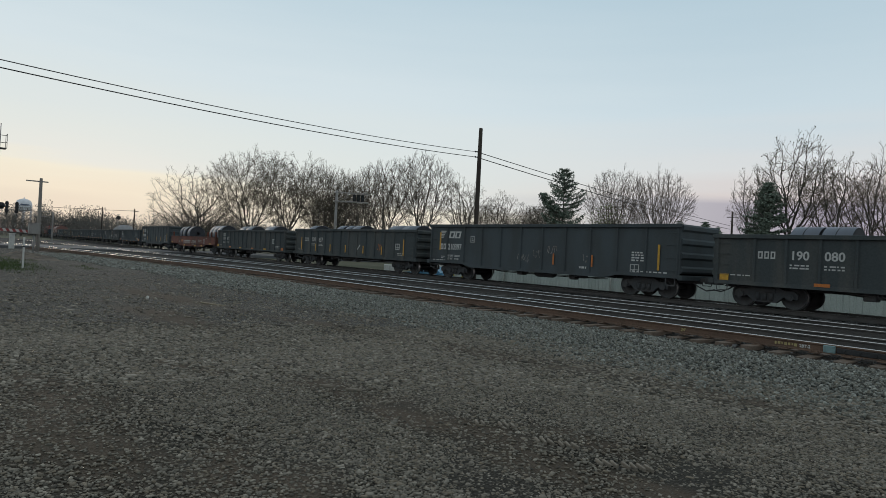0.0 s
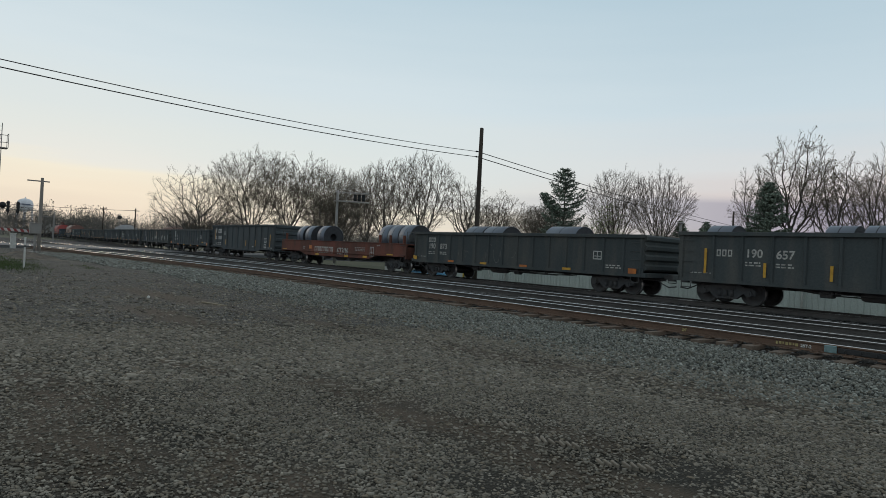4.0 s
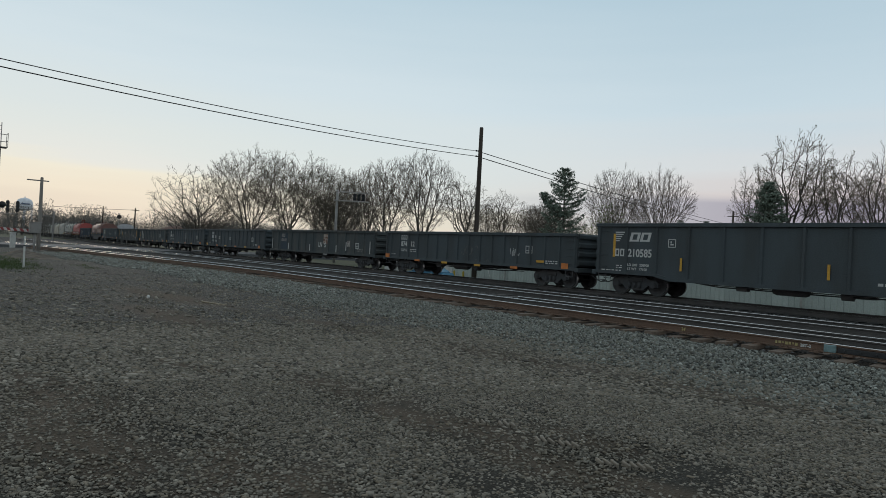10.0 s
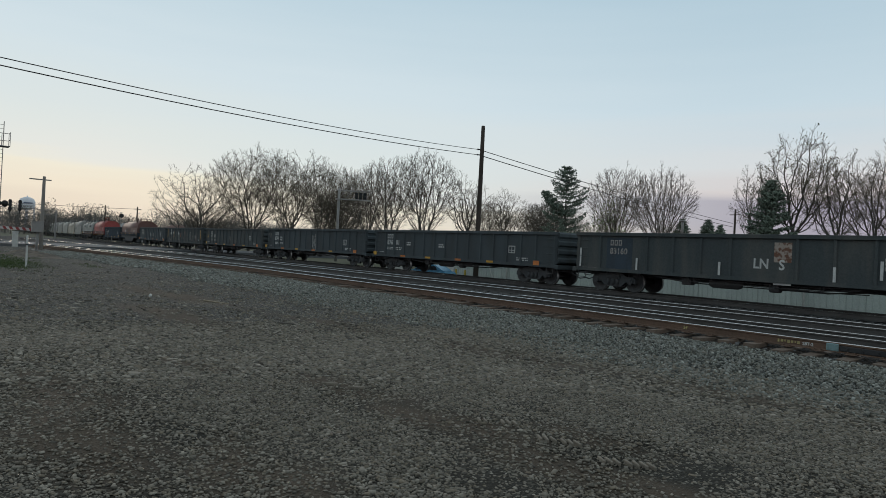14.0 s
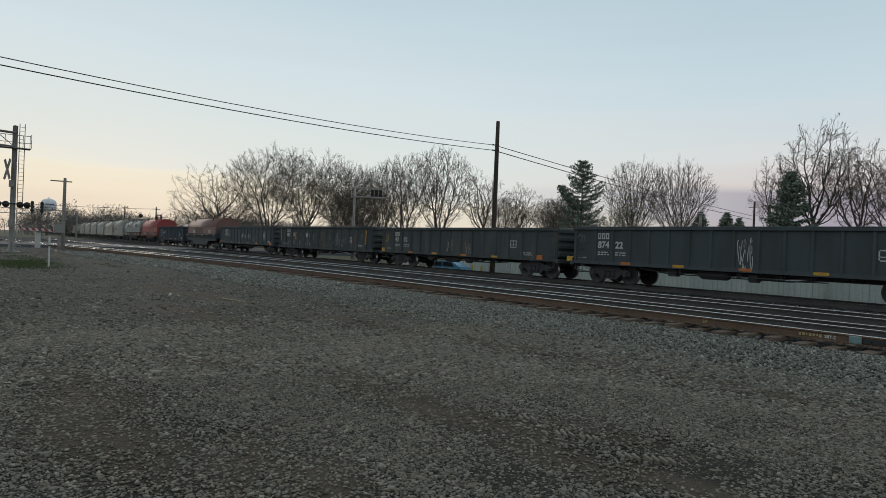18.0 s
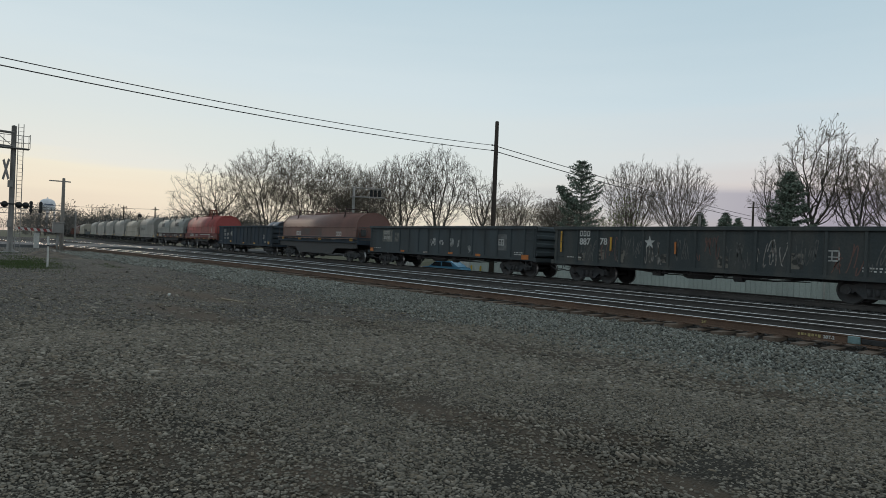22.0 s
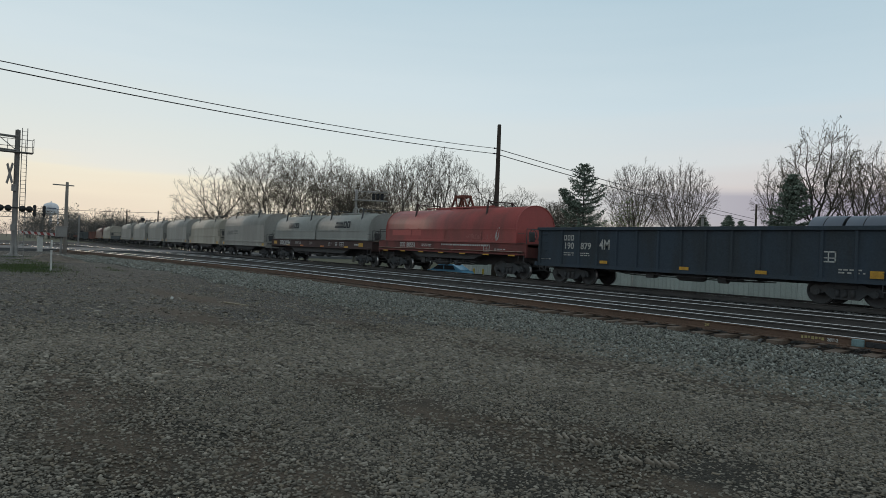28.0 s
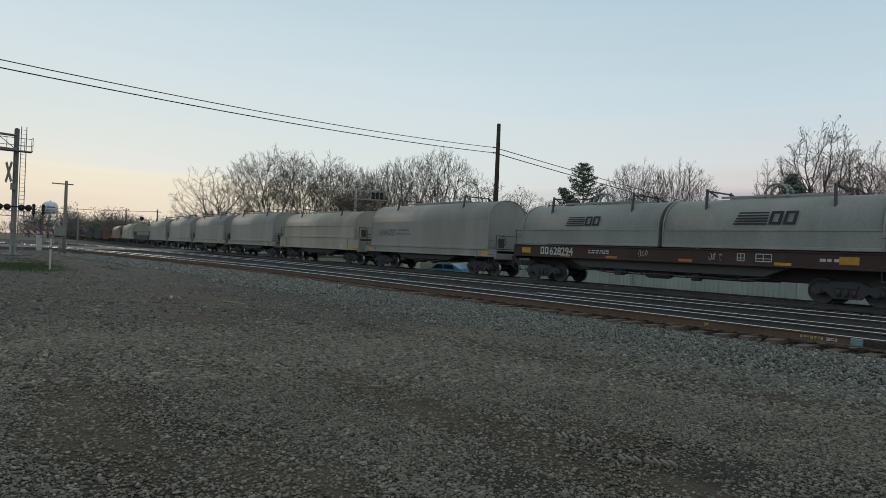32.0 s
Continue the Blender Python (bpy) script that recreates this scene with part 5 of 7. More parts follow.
    bars(car, "number_patch", [(-5.05, 1.60, 0.62, 0.58)], SIDE, WORNPATCH, "pale worn patch beside the number")
    dress_black(car, h, r, None, (), None, [(-7.75, 1.02, 0.42, 0.24, ORANGE), (-4.02, 1.02, 0.42, 0.11, ORANGE), (-1.54, 1.0, 0.42, 0.11, FADED), (0.91, 1.03, 0.42, 0.12, ORANGE), (3.36, 1.0, 0.42, 0.13, ORANGE), (7.0, 1.01, 0.5, 0.24, ORANGE)])
    mark_blocks(car, -6.3, 2.06, 3, 0.16, 0.24, 0.06, SIDE - 0.005, LETTER)
    lettering(car, "83155", -6.32, 1.74, 0.30, SIDE, LETTER)
    bars(car, "panel_patch", [(4.86, 1.31, 0.7, 0.85)], SIDE, mat("grey_primer", (0.15, 0.155, 0.15), 0.9, second=(0.09, 0.09, 0.088), share=0.8, scale=4, fine=30), "grey primer panel behind a white stencil frame")
    bars(car, "stencil_frame", frame_bars(4.94, 1.57, 0.43, 0.33, 0.05), SIDE - 0.006, WHITE)
    for k, (x, z, w, hh) in enumerate(((-1.05, 1.42, 0.48, 0.5), (-0.25, 1.45, 0.38, 0.34), (0.67, 1.40, 0.5, 0.5), (1.47, 1.38, 0.42, 0.45), (2.45, 1.08, 0.25, 0.48))):
        scrawl(car, x, z, w, hh, SIDE, WHITE, 130 + k, 6, 0.03)
    # covered coil cars
    car, h, r = coil_car(-102.3, -88.6, GREENBLACK, (1.42, 1.78), 0.5, "coil car with a rounded brown steel hood", 14, 1.5)
    for s in (-1, 1):
        bm = B()
        prism(bm, [(-h + 0.3, 1.42), (-h + 0.3, 1.0), (-h + 3.4, 0.95), (-h + 4.0, 0.5), (h - 4.0, 0.5), (h - 3.4, 0.95), (h - 0.3, 1.0), (h - 0.3, 1.42)], min(s * 1.3, s * 1.4), max(s * 1.3, s * 1.4), "y")
        part("side_girder", done(bm), UNDER, car)
    hd = coil_hood(car, -h + 0.9, h - 0.35, 1.78, 2.55, 3.63, BROWNHOOD, (-3.8, 4.1), lifter="loop")
    bars(hd, "panel_patch", [(-2.4, 1.84, 3.6, 0.6)], -1.424, mat("dull_grey_primer", (0.125, 0.10, 0.09), 0.8, second=(0.15, 0.085, 0.07), share=0.8, scale=0.9, fine=14, bump=0.03), "dull grey repainted stretch of the side")
    for s in (-1, 1):
        bm = B()
        cbox(bm, -h + 0.2, h - 0.15, min(s * 1.47, s * 1.6), max(s * 1.47, s * 1.6), 1.66, 1.70, 0.008)
        part("walkway_edge", done(bm), LEDGE, car, "pale worn edge of the walkway")
    for x in (-3.3, 3.5):
        mark_blocks(hd, x, 1.86, 3, 0.22, 0.34, 0.07, -1.424, WHITE)
    bars(car, "stencil", small_print(r, -h + 2.0, 1.6, 0.8, 1, 0.1) + small_print(r, -h + 5.0, 1.62, 3.5, 1, 0.05) + small_print(r, h - 4.0, 1.6, 0.8, 1, 0.06), -1.473, FADED)
    for x in (-h + 1.0, -h + 4.2, -h + 7.8, h - 1.0):
        reflector(car, x, 1.62, 0.45, 0.2, -1.473, YELLOW)
    car, h, r = gondola(-119.8, -103.7, 2.68, 0.80, GREENBLACK, 14, "blue-black gondola car with a few coils", 15, pitch=1.06, phase=-6.04, ends=(0.45, 0.0))
    dress_black(car, h, r, (-5.92, 2.05), (("190", -5.92, 1.66), ("879", -4.9, 1.66)), (5.6, 1.45), [(-3.5, 1.1, 0.42, 0.13, YELLOW), (0.5, 1.0, 0.42, 0.13, YELLOW), (3.6, 1.0, 0.42, 0.13, YELLOW), (7.3, 1.1, 0.4, 0.24, YELLOW)], LETTER)
    lettering(car, "4M", -3.8, 1.68, 0.62, SIDE, LETTER, 0.75)
    for s0, w in ((-106.9, 1.1), (-105.7, 1.2)):
        coil(0, s0, w, 1.9, 1.2)
    for s0 in (-115.6, -110.0):
        coil(0, s0, 1.0, 1.5, 1.25)
    car, h, r = coil_car(-134.25, -120.15, REDSILL, (1.27, 1.86), 0.92, "coil car with a rounded bright red steel hood", 16, 1.7)
    hd = coil_hood(car, -h + 0.85, h - 0.8, 1.88, 2.6, 3.9, REDHOOD, (-3.3, 3.5), lifter="frame")
    bm = B()
    cbox(bm, -h + 0.2, h - 0.2, -1.60, -1.47, 1.40, 1.44, 0.008)
    part("walkway_edge", done(bm), LEDGE, car, "pale worn edge of the walkway")
    bars(hd, "repainted_patch", [(-h + 1.6, 2.22, 3.2, 0.34)], -1.424, REDPATCH, "repainted brighter red patch")
    for k, x in enumerate((-3.3, 0.2, 3.5)):
        bars(hd, "rust_run", [(x - 0.03, 2.62 - 0.5 - 0.1 * k, 0.07, 0.5), (x + 0.09, 2.62 - 0.32, 0.03, 0.32)], -1.426, RUSTRUN, "dark rust run below the seam")
    mark_blocks(car, -h + 2.6, 1.5, 3, 0.16, 0.27, 0.05, -1.473, WHITE)
    lettering(car, "80551", -h + 3.35, 1.49, 0.40, -1.473, WHITE)
    bars(car, "stencil", small_print(r, -h + 5.0, 1.66, 1.0, 2, 0.05) + small_print(r, -h + 7.0, 1.66, 4.2, 1, 0.09) + small_print(r, h - 2.4, 1.5, 0.9, 2, 0.05), -1.473, WHITE)
    bars(car, "stencil_frame", frame_bars(h - 3.3, 1.36, 0.5, 0.4), -1.473, WHITE)
    scrawl(hd, 2.2, 2.0, 2.6, 0.35, -1.424, PALERED, 161, 14, 0.03)
    scrawl(hd, 4.6, 1.95, 0.32, 0.8, -1.424, WHITE, 162, 6, 0.028)
    for k in range(7):
        reflector(car, -h + 1.0 + k * (2 * h - 2) / 6, 1.22, 0.5, 0.07, -1.54, YELLOW)
    # two grey hoods on a maroon frame
    car, h, r = coil_car(-152.4, -135.15, MAROON, (1.22, 1.76), 0.82, "maroon coil car under two rounded grey hoods", 17, 1.7)
    for x0, x1, lx in ((-h + 0.55, -0.12, -4.1), (0.12, h - 0.55, 4.2)):
        hd = coil_hood(car, x0, x1, 1.84, 2.52, 3.8, GREYHOOD, (x0 + 1.7, x1 - 1.55), lifter="loop")
        owner_sign(hd, lx - 1.1, 2.72, -1.43, 1.0 if lx < 0 else 1.15, DARKLOGO)
    mark_blocks(car, -h + 1.9, 1.33, 2, 0.23, 0.36, 0.06, -1.473, WHITE)
    lettering(car, "628294", -h + 2.5, 1.32, 0.52, -1.473, WHITE, 0.95)
    bars(car, "stencil", small_print(r, -h + 4.9, 1.55, 1.2, 2, 0.05) + frame_bars(h - 5.3, 1.36, 0.3, 0.3) + frame_bars(h - 4.6, 1.36, 0.6, 0.3) + small_print(r, h - 2.4, 1.45, 0.7, 1, 0.1), -1.473, WHITE)
    scrawl(car, -1.0, 1.38, 0.5, 0.28, -1.473, LETTER, 171, 5, 0.02)
    scrawl(car, 2.2, 1.34, 0.7, 0.3, -1.473, LETTER, 172, 5, 0.025)
    for x in (-h + 0.9, -h + 3.5, -h + 6.2, 1.2, 5.0, h - 1.5):
        reflector(car, x, 1.3 if abs(x) < h - 2 else 1.5, 0.6, 0.12 if abs(x) < h - 2 else 0.26, -1.473, YELLOW if abs(x) > 4 else ORANGE)
    # tall one-piece grey covers
    def grey(sl, sr, z0, seam, top, paint, seed, label, marks=True):
        car, h, r = coil_car(sl, sr, paint, (1.08, z0 - 0.04), 0.75, label, seed, 1.75)
        hd = coil_hood(car, -h + 0.75, h - 0.7, z0, seam, top, paint, (-h + 3.4, h - 3.3), half=1.44, lifter="loop", seam=not marks and z0 > 1.9)
        if marks:
            owner_sign(hd, -h + 1.7, 2.15, -1.45, 0.95, FAINTLOGO)
            bars(hd, "owner_name", small_print(r, -h + 3.8, 2.45, 1.5, 2, 0.12, 0.12), -1.45, FAINTLOGO, "owner's name in plain faint bars")
        for x in (-h + 0.6, h - 0.9):
            reflector(car, x, 1.2, 0.5, 0.3, -1.473, YELLOW)
        bars(car, "stencil_frame", frame_bars(h - 2.6, 1.15, 0.4, 0.3), -1.473, WHITE)
        for x in (-h + 1.3, h - 1.6):
            bm = B()
            cbox(bm, x - 0.04, x + 0.04, -1.5, -1.47, 0.98, z0, 0.008)
            part("side_post", done(bm), paint, car)
        return car
    grey(-167.3, -153.8, 1.50, 3.05, 4.2, GREYHOOD2, 18, "tall pale grey covered coil car with dark bars")
    grey(-181.8, -168.3, 1.98, 2.82, 3.95, TANHOOD, 19, "cream-grey covered coil car with a rounded hood", False)
    s = -182.9
    for k in range(4):
        grey(s - 13.4, s, 1.50, 3.05, 4.2, GREYHOOD2, 20 + k, "tall pale grey covered coil car", False)
        s -= 14.5
    car, h, r = coil_car(s - 13.4, s, BLACK, (0.98, 1.7), 0.7, "low empty black coil car", 24, 1.7)
    s -= 14.5
    grey(s - 13.4, s, 1.75, 2.7, 3.9, TANHOOD, 25, "pale covered coil car with a rounded hood", False)
    s -= 14.5
    grey(s - 13.4, s, 1.75, 2.6, 3.6, BROWNHOOD, 26, "dull brown covered coil car", False)
    s -= 14.5
    gondola(s - 16, s, 2.7, 0.7, SOUTH, 12, "red-brown gondola car in the rear of the train", 27)
    s -= 17
    for k in range(2):
        gondola(s - 16, s, 2.6, 0.7, BLACK, 12, "black gondola car in the rear of the train", 28 + k)
        s -= 17
    for k in range(9):
        if k % 4 == 1:
            gondola(s - 16, s, 2.5, 0.7, BLACK2, 12, "black gondola car in the rear of the train", 30 + k)
        else:
            car, h, r = coil_car(s - 16, s, SOUTH, (1.0, 1.7), 0.8, "red open coil car in the rear of the train", 30 + k, 1.7)
            for q in range(4):
                coil(0, s - 15 + q * 3.8, 1.4, 1.7, 1.4, "far steel coil on a red car")
        s -= 17


build_train()

# ---- trees ----
def segments_mesh(name, segs, sides, material):
    """Tapered branches: each row is start, end, start radius, end radius."""
    a = np.array([s[0] for s in segs], float)
    b = np.array([s[1] for s in segs], float)
    ra, rb = np.array([s[2] for s in segs]), np.array([s[3] for s in segs])
    d = b - a
    d /= np.linalg.norm(d, axis=1, keepdims=True) + 1e-9
    ref = np.where(np.abs(d[:, 2:3]) > 0.9, [[1.0, 0, 0]], [[0, 0, 1.0]])
    u = np.cross(d, ref)
    u /= np.linalg.norm(u, axis=1, keepdims=True) + 1e-9
    w = np.cross(d, u)
    n = len(segs)
    ang = 2 * np.pi * np.arange(sides) / sides
    off = u[:, None] * np.cos(ang)[None, :, None] + w[:, None] * np.sin(ang)[None, :, None]
    pts = np.concatenate([a[:, None] + off * ra[:, None, None], b[:, None] + off * rb[:, None, None]], 1)
    k = np.arange(sides)
    quad = np.stack([k, (k + 1) % sides, (k + 1) % sides + sides, k + sides], -1)
    faces = (quad[None] + (2 * sides) * np.arange(n)[:, None, None]).reshape(-1, 4)
    me = bpy.data.meshes.new(name)
    me.vertices.add(pts.shape[0] * pts.shape[1])
    me.vertices.foreach_set("co", pts.astype(np.float32).ravel())
    me.loops.add(len(faces) * 4)
    me.loops.foreach_set("vertex_index", faces.astype(np.int32).ravel())
    me.polygons.add(len(faces))
    me.polygons.foreach_set("loop_start", np.arange(0, len(faces) * 4, 4, dtype=np.int32))
    me.update(calc_edges=True)
    me.materials.append(material)
    return me


def leaves_mesh(name, spots, size, material, r):
    """Small loose leaf blades at many spots."""
    n = len(spots)
    g = np.random.default_rng(r)
    c = np.asarray(spots, float)
    e1 = g.normal(size=(n, 3))
    e1 /= np.linalg.norm(e1, axis=1, keepdims=True)
    e2 = np.cross(e1, g.normal(size=(n, 3)))
    e2 /= np.linalg.norm(e2, axis=1, keepdims=True)
    s = size * g.uniform(0.5, 1.4, (n, 1))
    pts = np.stack([c - e1 * s, c + e2 * s * 0.45, c + e1 * s, c - e2 * s * 0.45], 1)
    faces = np.arange(4 * n).reshape(-1, 4)
    me = bpy.data.meshes.new(name)
    me.vertices.add(4 * n)
    me.vertices.foreach_set("co", pts.astype(np.float32).ravel())
    me.loops.add(4 * n)
    me.loops.foreach_set("vertex_index", faces.astype(np.int32).ravel())
    me.polygons.add(n)
    me.polygons.foreach_set("loop_start", np.arange(0, 4 * n, 4, dtype=np.int32))
    me.update(calc_edges=True)
    me.materials.append(material)
    return me


def bare_tree(seed, height, width, fork, crowd, straight, crook, buds, bud_size, label, bud_mat=None, lean=0.0, twig_r=0.018, foot=0.12, belly=0.62, spur=0.64, stout=0.016):
    """A leafless tree: twig ends fill a domed crown, each joins the stem that brings it to the ground on a short way, and stems are as thick as what hangs on them.
    fork: where the stem parts, foot: where the crown begins, belly: where it is widest, as shares of the height;
    crowd: how many knots fill the crown; straight: how far limbs run on their own before they join; stout: the stem's radius as a share of the height."""
    g = np.random.default_rng(seed)
    lumps = g.normal(0, 0.07, 4)
    v = g.normal(size=(crowd, 3))
    v /= np.linalg.norm(v, axis=1)[:, None]
    turn = np.arctan2(v[:, 1], v[:, 0])
    swell = 1 + lumps[0] * np.sin(turn) + lumps[1] * np.cos(turn) + lumps[2] * np.sin(2 * turn + 1) + lumps[3] * np.cos(3 * turn + 2)
    v *= (g.random(crowd) ** 0.40 * swell)[:, None]
    zm = belly * height
    z = np.where(v[:, 2] > 0, zm + v[:, 2] * (height - zm), zm + v[:, 2] * (zm - foot * height))
    # towards the foot the crown draws in like a fan
    fan = np.where(z < zm, 0.25 + 0.75 * np.clip(z / zm, 0, 1) ** 1.2, 1.0)
    ends = np.column_stack((v[:, 0] * width / 2 * fan + lean * z, v[:, 1] * width / 2 * fan, z))
    stem = max(1, int(fork * height / 0.6))
    pos = [np.array([0.0, 0.0, -0.2])]
    for k in range(stem):
        pos.append(np.array([lean * fork * height * (k + 1) / stem, 0, fork * height * (k + 1) / stem]) + g.normal(0, crook * 0.3, 3) * (k > 0))
    up = list(range(-1, stem))
    way = [0.0] * (stem + 1)
    cost, host = np.full(crowd, 1e9), np.zeros(crowd, int)
    free, fresh = np.ones(crowd, bool), list(range(max(0, stem - 2), stem + 1))
    while True:
        for n in fresh:
            gap = np.linalg.norm(ends - pos[n], axis=1)
            c = gap + straight * way[n] + 1.6 * np.maximum(0, pos[n][2] - ends[:, 2])
            closer = c < cost
            cost[closer], host[closer] = c[closer], n
        if not free.any():
            break
        i = int(np.where(free, cost, 1e9).argmin())
        free[i] = False
        pos.append(ends[i])
        up.append(host[i])
        way.append(way[host[i]] + np.linalg.norm(ends[i] - pos[host[i]]))
        fresh = [len(pos) - 1]
    count = len(pos)
    pos = np.array(pos)
    bears = np.ones(count)
    for n in range(count - 1, 0, -1):
        bears[up[n]] += bears[n]
    heir = np.full(count, -1)
    for n in range(1, count):
        if heir[up[n]] < 0 or bears[n] > bears[heir[up[n]]]:
            heir[up[n]] = n
    # limbs run on smoothly through their knots
    for _ in range(3):
        for n in range(stem + 1, count):
            if heir[n] > 0:
                pos[n] = 0.5 * pos[n] + 0.25 * pos[up[n]] + 0.25 * pos[heir[n]]
    rad = np.maximum(height * stout * (bears / bears[0]) ** 0.46, twig_r * 0.75)
    wood, fine, tips = [], [], []
    for n in range(1, count):
        a, b = pos[up[n]], pos[n]
        run = np.linalg.norm(b - a) + 1e-6
        bend = (a + b) / 2 + g.normal(0, crook * 0.35, 3) * min(run, 1.5)
        r0 = min(rad[up[n]], rad[n] * 1.3)
        (wood if rad[n] > 0.035 else fine).extend([(a, bend, r0, (r0 + rad[n]) / 2), (bend, b, (r0 + rad[n]) / 2, rad[n])])
        if bears[n] > 12:
            continue
        e = (b - a) / run
        for k in range(5 if bears[n] < 2 else 2):
            d = e + g.normal(0, 0.46, 3) + np.array([0, 0, 0.14])
            d /= np.linalg.norm(d)
            at = b if k < 2 else a + (b - a) * g.uniform(0.3, 0.95)
            mid = at + d * spur * g.uniform(0.4, 0.7)
            fine.append((at, mid, twig_r * 0.7, twig_r * 0.55))
            for _ in range(2):
                q = d + g.normal(0, 0.32, 3)
                end = mid + q / np.linalg.norm(q) * spur * g.uniform(0.35, 0.7)
                fine.append((mid, end, twig_r * 0.55, twig_r * 0.4))
                if g.random() < buds * 0.6:
                    tips.append(end + g.normal(0, 0.04, 3))
    tree = empty("bare_tree", label=label, category="tree", group="bare trees behind the railway")
    part("trunk", segments_mesh("trunk", wood, 5, BARK), None, tree)
    part("crown", segments_mesh("crown", fine, 3, TWIG), None, tree)
    if tips:
        part("foliage", leaves_mesh("foliage", tips, bud_size, bud_mat or BUDS, seed), None, tree, "small spring buds")
    return tree


def spruce_tree(seed, height, width, ragged, label, leaders=((0.0, 0.0, 1.0),), shape=0.75, droop=0.3, spray=0.13):
    """A conifer: straight stems with tiers of drooping boughs whose tips turn up, hung with needle sprays.
    leaders: each stem's offset and its share of the height; shape: how early the outline narrows."""
    r = random.Random(seed)
    wood, spots = [], []
    for ox, oy, share in leaders:
        top = height * share
        foot = 0.0 if share == 1.0 else height * 0.55
        start = Vector((ox if share == 1.0 else 0, oy if share == 1.0 else 0, foot - 0.1))
        tip = Vector((ox, oy, top))
        wood.append((start, tip, height * 0.016 * (1 if share == 1.0 else 0.5), 0.02))
        z = max(foot, height * 0.08)
        while z < top * 0.99:
            t = z / top
            reach = width / 2 * (1 - t ** (1 / shape)) ** 0.8 * (1.0 if share == 1.0 else 0.6)
            core = start.lerp(tip, (z - foot) / (top - foot))
            for k in range(r.choice((7, 8, 9))):
                if r.random() < ragged * 0.35:
                    continue
                a = r.uniform(0, 2 * math.pi)
                ln = reach * r.uniform(1 - 0.45 * (ragged + 0.3), 1.12) + 0.2
                q = Vector((core.x, core.y, z))
                out = Vector((math.cos(a), math.sin(a), 0.12 - droop * (1 - t)))
                n = 5
                for j in range(n):
                    out.z += 0.06 + 0.07 * j * ragged
                    nx = q + out.normalized() * ln / n
                    wood.append((q, nx, 0.045 * (1 - j / n) + 0.012, 0.045 * (1 - (j + 1) / n) + 0.012))
                    for _ in range(int((6 + 46 * ln / n) * (0.3 + 0.8 * (j + 1) / n))):
                        p = q + (nx - q) * r.random()
                        hang = abs(r.gauss(0, 0.16)) * (0.5 + ragged)
                        spots.append(p + Vector((r.gauss(0, 0.15), r.gauss(0, 0.15), 0.05 - hang)))
                    q = nx
            z += height * r.uniform(0.024, 0.036) * (1 + 0.5 * ragged)
    tree = empty("spruce_tree", label=label, category="tree", group="evergreens behind the railway")
    part("trunk", segments_mesh("trunk", wood, 5, BARK), None, tree)
    part("crown", leaves_mesh("crown", spots, spray, NEEDLE, seed), None, tree, "dark green needle sprays")
    return tree


def place(tree, x, y, turn, wide=1.0, tall=1.0):
    """A copy of a tree, a share as wide and as tall as the first."""
    return copy_thing(tree, pose(x, y, 0, 0, 0, turn) @ Matrix.Diagonal((wide, wide, tall, 1)))


def set_pose(tree, x, y, turn):
    tree.matrix_basis = pose(x, y, 0, 0, 0, turn)


oak = bare_tree(37, 12.4, 14.6, 0.20, 800, 0.28, 0.18, 0.10, 0.045, "bare spreading tree with crooked limbs and fine twigs", foot=0.16, belly=0.50, stout=0.024, spur=0.55)
vase = bare_tree(11, 15.4, 13.8, 0.06, 1500, 0.5, 0.15, 0.8, 0.06, "tall bare many-stemmed tree with budding twigs", foot=0.2, belly=0.60)
vase2 = bare_tree(23, 14.9, 13.2, 0.16, 1400, 0.5, 0.15, 0.8, 0.06, "tall bare tree with a dense budding crown", foot=0.22, belly=0.60)
elm = bare_tree(29, 15.3, 10.4, 0.14, 1000, 0.6, 0.12, 0.08, 0.045, "bare tree with steep limbs and a rounded twiggy crown", foot=0.2, belly=0.62)
broom = bare_tree(41, 12.9, 8.8, 0.2, 800, 0.8, 0.08, 0.04, 0.04, "bare fan-shaped tree with fine upright twigs", foot=0.28, belly=0.64, twig_r=0.015)
airy = bare_tree(53, 15.0, 7.6, 0.28, 460, 0.45, 0.2, 0.9, 0.08, "open bare tree with buds on its crooked twigs", lean=0.04, foot=0.32, belly=0.64, twig_r=0.015)
forked = bare_tree(59, 12.6, 8.2, 0.12, 480, 0.5, 0.18, 0.3, 0.055, "bare tree with slanting forked limbs", lean=0.06, foot=0.28, belly=0.66, twig_r=0.015)
scrub = bare_tree(67, 4.6, 7.0, 0.0, 240, 0.5, 0.2, 0.2, 0.04, "low bare brush behind the tracks", foot=0.05, belly=0.5, spur=0.5, twig_r=0.015)

